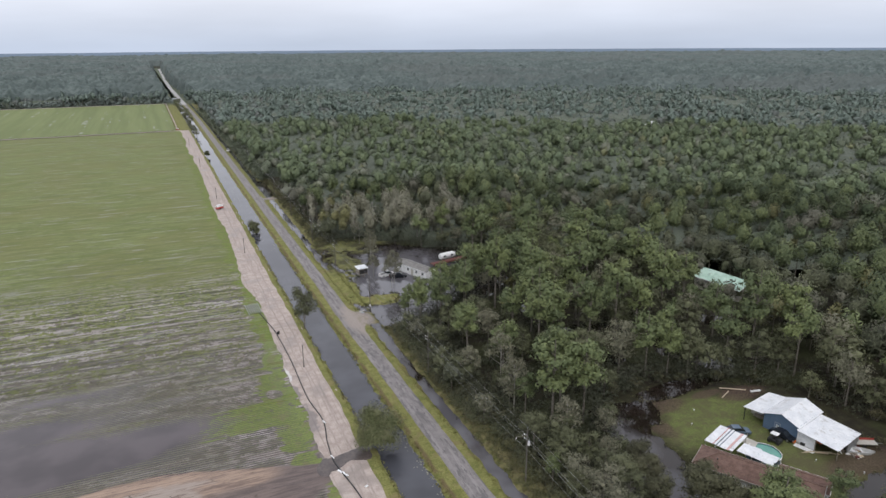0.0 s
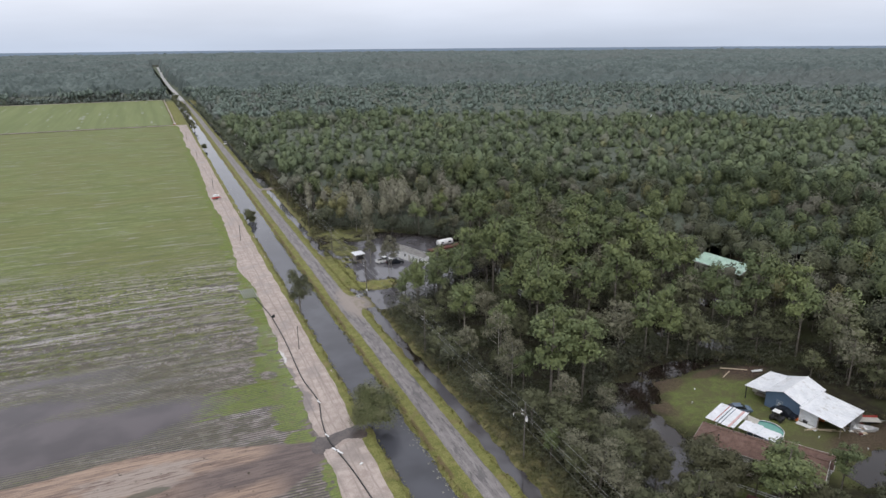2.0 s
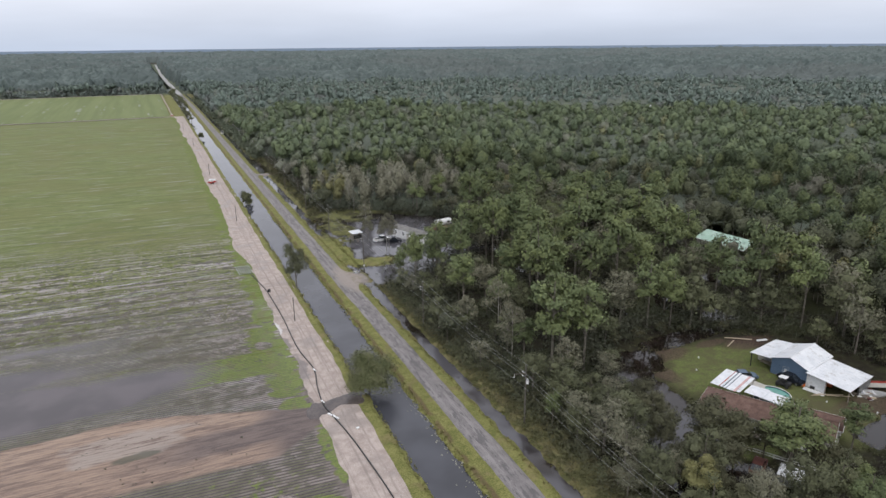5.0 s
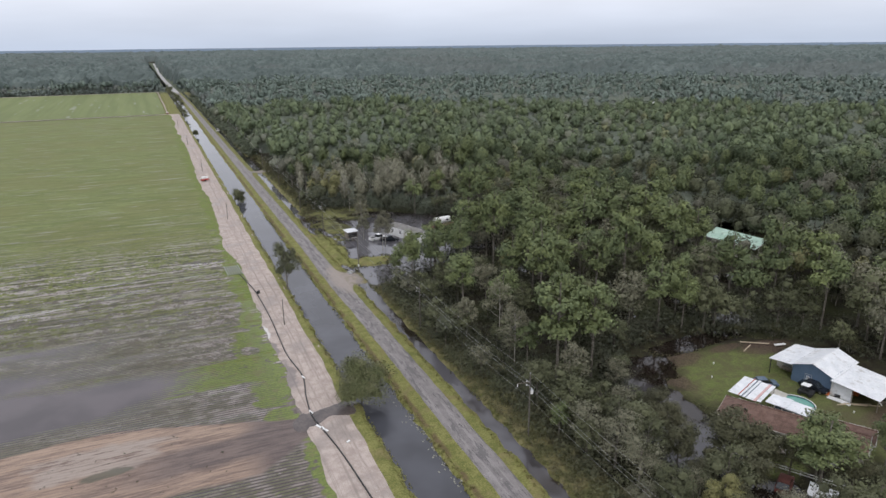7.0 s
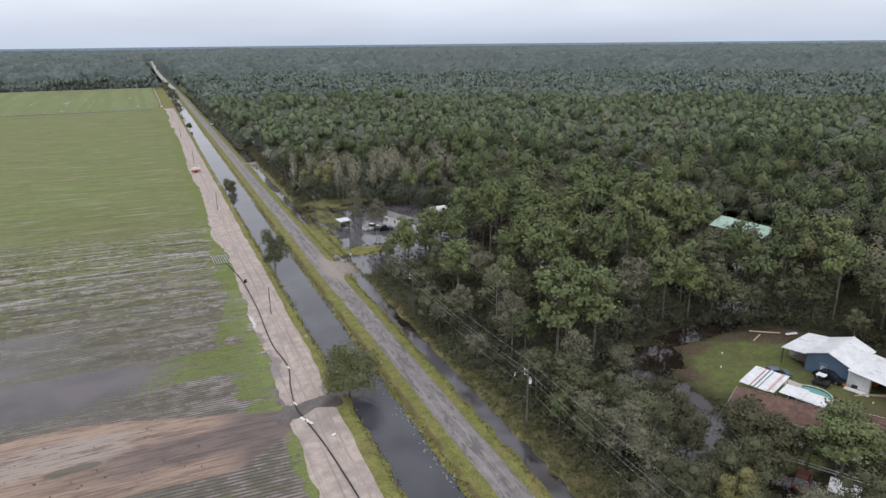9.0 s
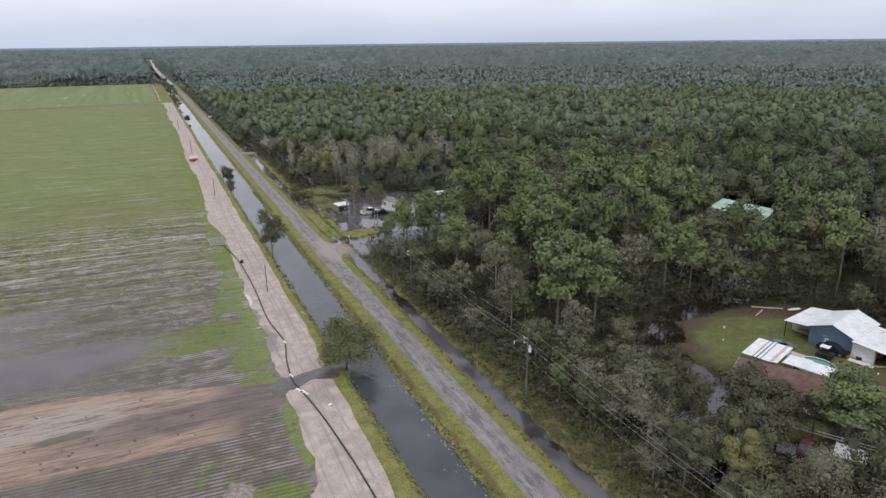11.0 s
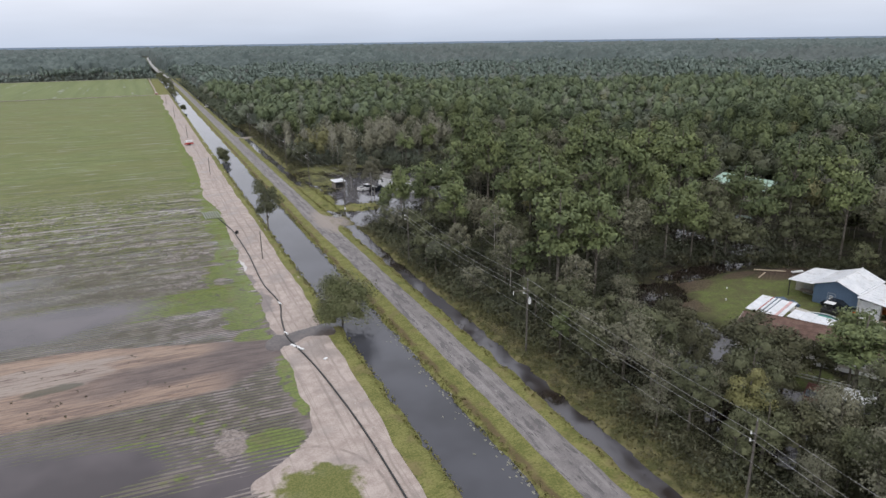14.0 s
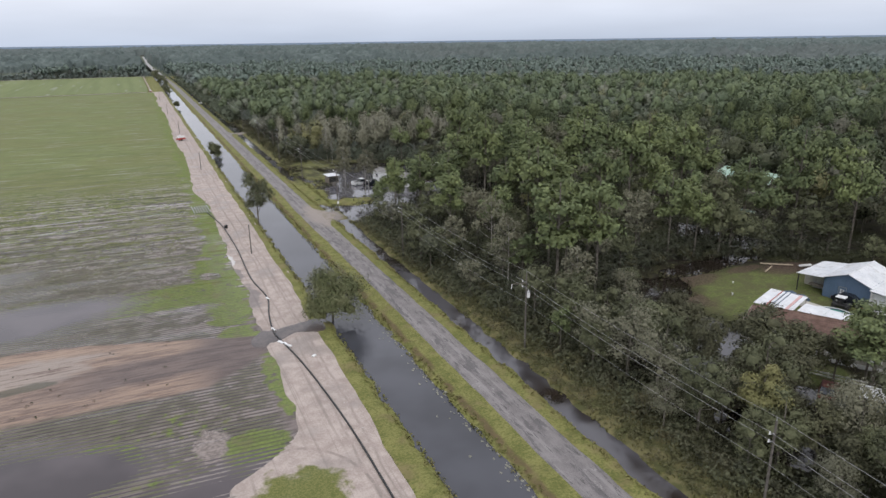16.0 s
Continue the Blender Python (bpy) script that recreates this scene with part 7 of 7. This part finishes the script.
def pipe_stack(m):
    ob = empty("irrigation_pipes", m, "row of grey irrigation pipes lying on grass", "pipes")
    for i in range(7):
        part("pipe", rod((i * 0.55, -3.6 + 0.2 * math.sin(i), 0.12), (i * 0.55 + 0.3, 3.6 + 0.25 * math.cos(i * 2), 0.12), 0.11, sides=8), M_STEEL, ob)
    return ob


pipe_stack(pose(17.6, 174.0, 0.0, 0, 0, 4))


def tank_trailer(m, label):
    ob = empty("tank_trailer", m, label, "trailer")
    part("chassis", box((3.6, 1.6, 0.2), (0, 0, 0.6), 0.03), M_RED, ob)
    part("tank", rod((-1.5, 0, 1.25), (1.4, 0, 1.25), 0.62, sides=16), M_WHITE, ob, "white painted tank")
    part("skirt", box((3.0, 1.3, 0.55), (-0.05, 0, 0.92), 0.08), M_RED, ob, "faded red frame skirt")
    part("end_cap", rod((1.4, 0, 1.25), (1.62, 0, 1.25), 0.62, 0.35, 16), M_RED, ob)
    part("cover", box((1.6, 1.5, 0.08), (-0.4, 0, 1.98), 0.02), M_WHITE, ob, "white cover plate")
    part("drawbar", rod((1.7, 0, 0.55), (3.0, 0, 0.4), 0.06), M_STEEL, ob)
    for y in (-0.75, 0.75):
        part("wheel", rod((-0.2, y - 0.12, 0.38), (-0.2, y + 0.12, 0.38), 0.38, sides=14), M_BLACK, ob)
    return ob


tank_trailer(Matrix.LocRotScale((23.6, 298.5, 0.04), Euler((0, 0, 0.5)), (1.0, 1.0, 1.0)), "red tank trailer with white top on sand")
tank_trailer(Matrix.LocRotScale((21.8, 613.0, 0.04), Euler((0, 0, 0.2)), (0.72, 0.72, 0.72)), "red tank trailer parked where tracks meet")


def culvert(m):
    ob = empty("culvert", m, "grey corrugated culvert pipe at the ditch", "culvert")
    bm = bmesh.new()
    for i in range(7):
        rod((i * 0.5, 0, 0), (i * 0.5 + 0.3, 0, 0), 0.4, sides=14, bm=bm)
        rod((i * 0.5 + 0.3, 0, 0), (i * 0.5 + 0.5, 0, 0), 0.36, sides=14, bm=bm)
    part("pipe", bm, M_STEEL, ob)
    part("headwall", box((0.2, 1.6, 0.9), (-0.1, 0, 0.0), 0.03), M_BEIGE, ob)
    return ob


culvert(pose(46.0, 160.6, -0.45, 0, 0, -88))

# ---- single trees ----
tree("willow", 9.6, 901, pose(29.9, 99.0, -0.35, 0, 0, 57), "willow_tree", "rounded light green willow leaning over a canal")
tree("oak", 13.2, 902, Matrix.LocRotScale((29.5, 156.0, -0.3), Euler((0, 0, 2)), (0.8, 0.8, 0.98)), "bank_tree", "thin-crowned dark tree growing on a canal bank", 3.2, fine=0.9, fill=0.28)
tree("oak", 8.6, 903, Matrix.LocRotScale((31.6, 254.0, -3.2), Euler((0, 0, 3)), (0.95, 0.95, 1.05)), "bank_tree", "small dark tree standing in a canal", 2.2, fine=0.9)
tree("oak", 5.2, 904, Matrix.LocRotScale((31.8, 452.0, -0.5), Euler((0, 0, 4)), (1.1, 1.1, 1.0)), "bank_tree", "small dark tree standing in a canal", 2.2, fine=0.9)
for i in range(16):
    y = 560 + i * 21 + 6 * rng.uniform(-1, 1)
    x = 30.5 + drift(y) + 3.2 * rng.uniform(-1, 1)
    h = (7.5 if i < 4 else 10.5) * rng.uniform(0.8, 1.15)
    trunk_me, crown_me = templates["oak"][i % 6][0]
    ob = empty("bank_tree", Matrix.LocRotScale((x, y, -0.1), Euler((0, 0, i)), (h / 12 * 1.2,) * 2 + (h / 12,)), "dark broadleaf tree in a row beside the road", "tree", "row of bank trees")
    new("trunk", trunk_me).parent = ob
    new("crown", crown_me).parent = ob


for i, (x, y, h, w, dense) in enumerate(((70.6, 62.6, 9.6, 1.55, 2.6), (71.6, 58.6, 8.0, 1.35, 2.6), (67.2, 56.2, 7.6, 1.2, 2.8), (75.0, 56.6, 7.2, 1.1, 2.4), (61.6, 52.6, 7.6, 1.0, 3.2), (64.8, 68.6, 9.2, 1.0, 3.2), (62.4, 63.6, 8.8, 0.95, 3.2), (60.4, 47.6, 7.2, 1.05, 3.2),
                                       (65.4, 46.8, 6.2, 1.0, 3.0), (59.6, 43.4, 6.6, 1.1, 3.0), (66.6, 72.6, 8.6, 0.95, 3.0), (79.6, 51.2, 7.4, 1.0, 2.6), (61.4, 58.4, 7.0, 0.95, 3.0), (65.2, 60.2, 5.6, 0.9, 2.8))):
    tree("oak", h, 910 + i, Matrix.LocRotScale((x, y, -0.3), Euler((0, 0, i)), (w, w, 1.0)), "garden_oak", "spreading dark oak in front of a brown-roofed house", dense, leaves=M_EVEROAK, fine=0.58)
tree("pine", 11.4, 934, Matrix.LocRotScale((75.6, 52.9, -0.3), Euler((0, 0, 1.0)), (1.75, 1.75, 1.0)), "garden_pine", "tall thin-needled pine leaning over a brown-roofed house", 3.0, fine=0.6)


tree("gold", 9.6, 921, pose(59.0, 52.8, -0.3), "yellowing_tree", "slender tree with thin yellow-green autumn leaves", 5.0, fine=0.62)


def bare_tree(m, H, seed, label, leafy=0):
    """A pale dead tree: trunk, limbs and twigs."""
    r = np.random.default_rng(seed)
    ob = empty("bare_tree", m, label, "tree")
    limbs = []
    tips = []
    for i in range(13):
        h0 = H * (0.35 + 0.6 * i / 13)
        a, reach = i * 2.4, H * 0.2 * (1.15 - 0.75 * i / 13)
        p = np.array((0, 0, h0))
        q = p + (math.cos(a) * reach * 0.55, math.sin(a) * reach * 0.55, reach * 0.35)
        e = p + (math.cos(a + 0.2) * reach, math.sin(a + 0.2) * reach, reach * 0.9)
        limbs.append(tube([p, q, e], [H * 0.0045, H * 0.003, H * 0.001], 4))
        tips.append(e)
        for k in range(4):
            s = q + (e - q) * k / 4
            t = s + r.normal(size=3) * reach * 0.28 + (0, 0, reach * 0.15)
            limbs.append(tube([s, t], [H * 0.002, H * 0.0007], 3))
    new("trunk", np_mesh("trunk", *tube([(0, 0, -0.8), (0.05, 0, H * 0.4), (0, 0.08, H)], [H * 0.012, H * 0.008, H * 0.002], 7), M_PALEBARK, True)).parent = ob
    new("branchwork", np_mesh("branchwork", *stack([(v, f) for v, f in limbs]), M_PALEBARK, True)).parent = ob
    if leafy:
        new("foliage", leaf_mesh("foliage", leaf_cloud(tips, [(H * 0.085,) * 3] * len(tips), leafy * 4, 0.16, 3, r), M_GREY)).parent = ob
    return ob


bare_tree(pose(71.8, 229.0, -0.4), 14.0, 1, "tall pale dead tree at the edge of flooded wood")
bare_tree(pose(64.0, 228.0, -0.4), 12.0, 2, "pale dead tree at the edge of flooded wood")
bare_tree(pose(64.0, 222.0, -0.4), 8.0, 3, "pale bare tree standing in water", 10)
bare_tree(pose(57.8, 186.5, -0.5), 7.0, 4, "small thin-leaved tree standing in water", 26)
bare_tree(pose(59.6, 174.6, -0.4), 9.5, 5, "thin grey-leaved tree beside a flooded yard", 34)
bare_tree(pose(61.6, 178.2, -0.4), 10.0, 6, "thin grey-leaved tree beside a flooded yard", 34)
bare_tree(pose(63.4, 207.0, -0.4), 9.0, 7, "thin grey-leaved tree beside a flooded yard", 30)
bare_tree(pose(60.5, 197.0, -0.4), 8.5, 8, "thin grey-leaved tree standing in water", 30)
bare_tree(pose(58.0, 99.0, -0.2), 11.0, 9, "pale thin-leaved tree among green roadside trees", 30)
bare_tree(pose(61.0, 110.0, -0.2), 11.5, 10, "pale thin-leaved tree among green roadside trees", 30)
bare_tree(pose(55.0, 112.0, -0.2), 8.5, 11, "pale thin-leaved tree among green roadside trees", 30)
bare_tree(pose(60.0, 84.0, -0.2), 10.0, 12, "pale thin-leaved tree among green roadside trees", 30)
for i, (x, y, s) in enumerate(((53.5, 97.0, 2.4), (51.8, 72.0, 2.2), (52.5, 110.0, 2.6), (54.5, 131.0, 2.4), (51.2, 88.0, 1.8), (52.6, 61.0, 2.6), (51.6, 53.0, 1.9), (52.8, 142.0, 2.2), (54.2, 79.0, 3.0), (29.4, 76.0, 0.5),
                                 (79.5, 96.5, 2.4), (92, 97.0, 2.2), (97, 95.5, 2.0), (104, 92.5, 2.5), (86, 97.0, 2.0), (110.0, 89.0, 2.4), (116.5, 78, 2.6), (119, 68, 2.4))):
    shrub(pose(x, y, float(ground_height(np.array([x]), np.array([y]))[0]) - 0.05, 0, 0, 40 * i), s, 300 + i, "low bushy green shrub at the wood's edge", per=70)


# ---- undergrowth and grass: too much to count ----
def undergrowth(name, X, Y, low, high, per, leaf, material, label, seed, flat=0.8):
    r = np.random.default_rng(seed)
    h = r.uniform(low, high, len(X))
    Z = np.where(X < 15, -0.02, np.maximum(ground_height(X, Y), WATER)) + h * 0.45
    R = np.stack([h * r.uniform(0.7, 1.2, len(X)), h * r.uniform(0.7, 1.2, len(X)), h * flat * 0.75], -1)
    tagged(new(name, leaf_mesh(name, leaf_cloud(np.stack([X, Y, Z], -1), R, per, leaf, 3, r), material)), label, "undergrowth", kind="stuff")


def spread(n, x0, x1, y0, y1, seed):
    r = np.random.default_rng(seed)
    return r.uniform(x0, x1, n), r.uniform(y0, y1, n)


X, Y = spread(2600, 47.7, 53.5, 30, 148, 401)
undergrowth("bank_brush", X + drift(Y), Y, 0.2, 0.9, 22, 0.12, M_SHRUB, "low tangled brush on the ditch bank", 402)
X, Y = spread(1100, 50.4, 58.0, 36, 148, 409)
undergrowth("bank_thicket", X + drift(Y), Y, 0.5, 2.1, 34, 0.19, M_THICKET, "dense green thicket between ditch and woods", 410, 1.0)
X, Y = spread(330, 48.7, 51.5, 98, 147, 419)
undergrowth("ditch_thicket", X + drift(Y), Y, 0.5, 1.7, 34, 0.18, M_THICKET, "dense green thicket between ditch and woods", 420, 1.0)
X, Y = spread(46, -16, 10, 87, 102, 421)
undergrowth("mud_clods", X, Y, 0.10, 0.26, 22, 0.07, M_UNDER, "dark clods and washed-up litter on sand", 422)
X, Y = spread(520, -425, 36, 909, 920, 417)
undergrowth("far_field_brush", X, Y, 2.0, 5.0, 14, 0.9, M_FAROAK, "low leafy growth at the far wood's edge", 418, 1.1)
X, Y = spread(1200, 48.5, 53.5, 225, 520, 403)
undergrowth("far_bank_brush", X + drift(Y), Y, 0.5, 1.8, 10, 0.35, M_SHRUB, "low tangled brush at the wood's edge", 404)
X, Y = spread(900, 47.9, 52.5, 356, 780, 445)
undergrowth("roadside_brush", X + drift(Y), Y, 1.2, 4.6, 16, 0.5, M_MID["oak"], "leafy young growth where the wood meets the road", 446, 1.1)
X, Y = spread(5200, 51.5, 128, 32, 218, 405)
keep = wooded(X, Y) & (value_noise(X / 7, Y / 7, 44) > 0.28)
undergrowth("understorey", X[keep], Y[keep], 0.9, 3.3, 26, 0.27, M_UNDER, "bushes under the trees, coloured dark for shade", 406)
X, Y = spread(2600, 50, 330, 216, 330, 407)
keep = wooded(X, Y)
undergrowth("far_understorey", X[keep], Y[keep], 1.2, 3.4, 12, 0.55, M_UNDER, "bushes under the trees, coloured dark for shade", 408)
X, Y = spread(9000, 50, 135, 34, 235, 415)
rim = ~wooded(X + 5.0, Y) | ~wooded(X - 5.0, Y) | ~wooded(X, Y + 5.0) | ~wooded(X, Y - 5.0)
keep = wooded(X, Y) & rim & (Y > 84)
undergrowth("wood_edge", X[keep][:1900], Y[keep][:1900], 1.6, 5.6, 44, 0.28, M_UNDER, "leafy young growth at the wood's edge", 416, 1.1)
for seed, (a, b), n in ((411, (28.5, 29.6), 900), (412, (35.5, 36.5), 1100), (413, (43.9, 44.8), 700), (414, (47.2, 48.3), 900)):
    X, Y = spread(n, a, b, 35, 230, seed)
    keep = ~((np.abs(Y - 98) < 3.2) & (X < 30)) & ~((np.abs(Y - 156) < 4.5) & (X > 43))
    undergrowth("bank_grass", X[keep] + drift(Y[keep]), Y[keep], 0.08, 0.24, 9, 0.09, M_VERGE, "tufts of rough grass along the water's edge", seed + 20)


X, Y = spread(9000, 60, 118, 50, 98, 441)
level = ground_height(X, Y) - WATER
keep = (np.abs(level) < 0.16) & ~wooded(X, Y)
undergrowth("pond_grass", X[keep], Y[keep], 0.12, 0.4, 9, 0.12, M_SHRUB, "rough grass and reeds at the flood's edge", 442)
X, Y = spread(6000, 44.8, 92, 148, 228, 443)
level = ground_height(X, Y) - WATER
keep = (np.abs(level) < 0.2) & inside(YARD, X, Y)
undergrowth("yard_grass", X[keep], Y[keep], 0.15, 0.5, 8, 0.2, M_SHRUB, "rough grass at the flood's edge", 444)


def floating(n, seed):
    """Pale scum and weed floating by the canal's far bank."""
    r = np.random.default_rng(seed)
    y = np.r_[r.uniform(48, 100, n), r.uniform(225, 420, n // 2)]
    x = np.r_[36.0 - r.exponential(0.45, n), r.uniform(30.5, 36.0, n // 2)] + drift(y)
    a = r.uniform(0.04, 0.15, len(x))
    ang = np.linspace(0, 2 * math.pi, 7)[:-1]
    P = np.stack([x[:, None] + a[:, None] * np.cos(ang) * r.uniform(0.6, 1.3, (len(x), 6)), y[:, None] + 1.8 * a[:, None] * np.sin(ang) * r.uniform(0.6, 1.3, (len(x), 6)),
                  np.full((len(x), 6), WATER + 0.012) + r.uniform(0, 0.02, (len(x), 1))], -1)
    return P.reshape(-1, 3), np.arange(len(x) * 6).reshape(-1, 6)


tagged(new("floating_weed", np_mesh("floating_weed", *floating(260, 431), M_SCUM)), "pale weed and scum floating on canal water", "weed", kind="stuff")
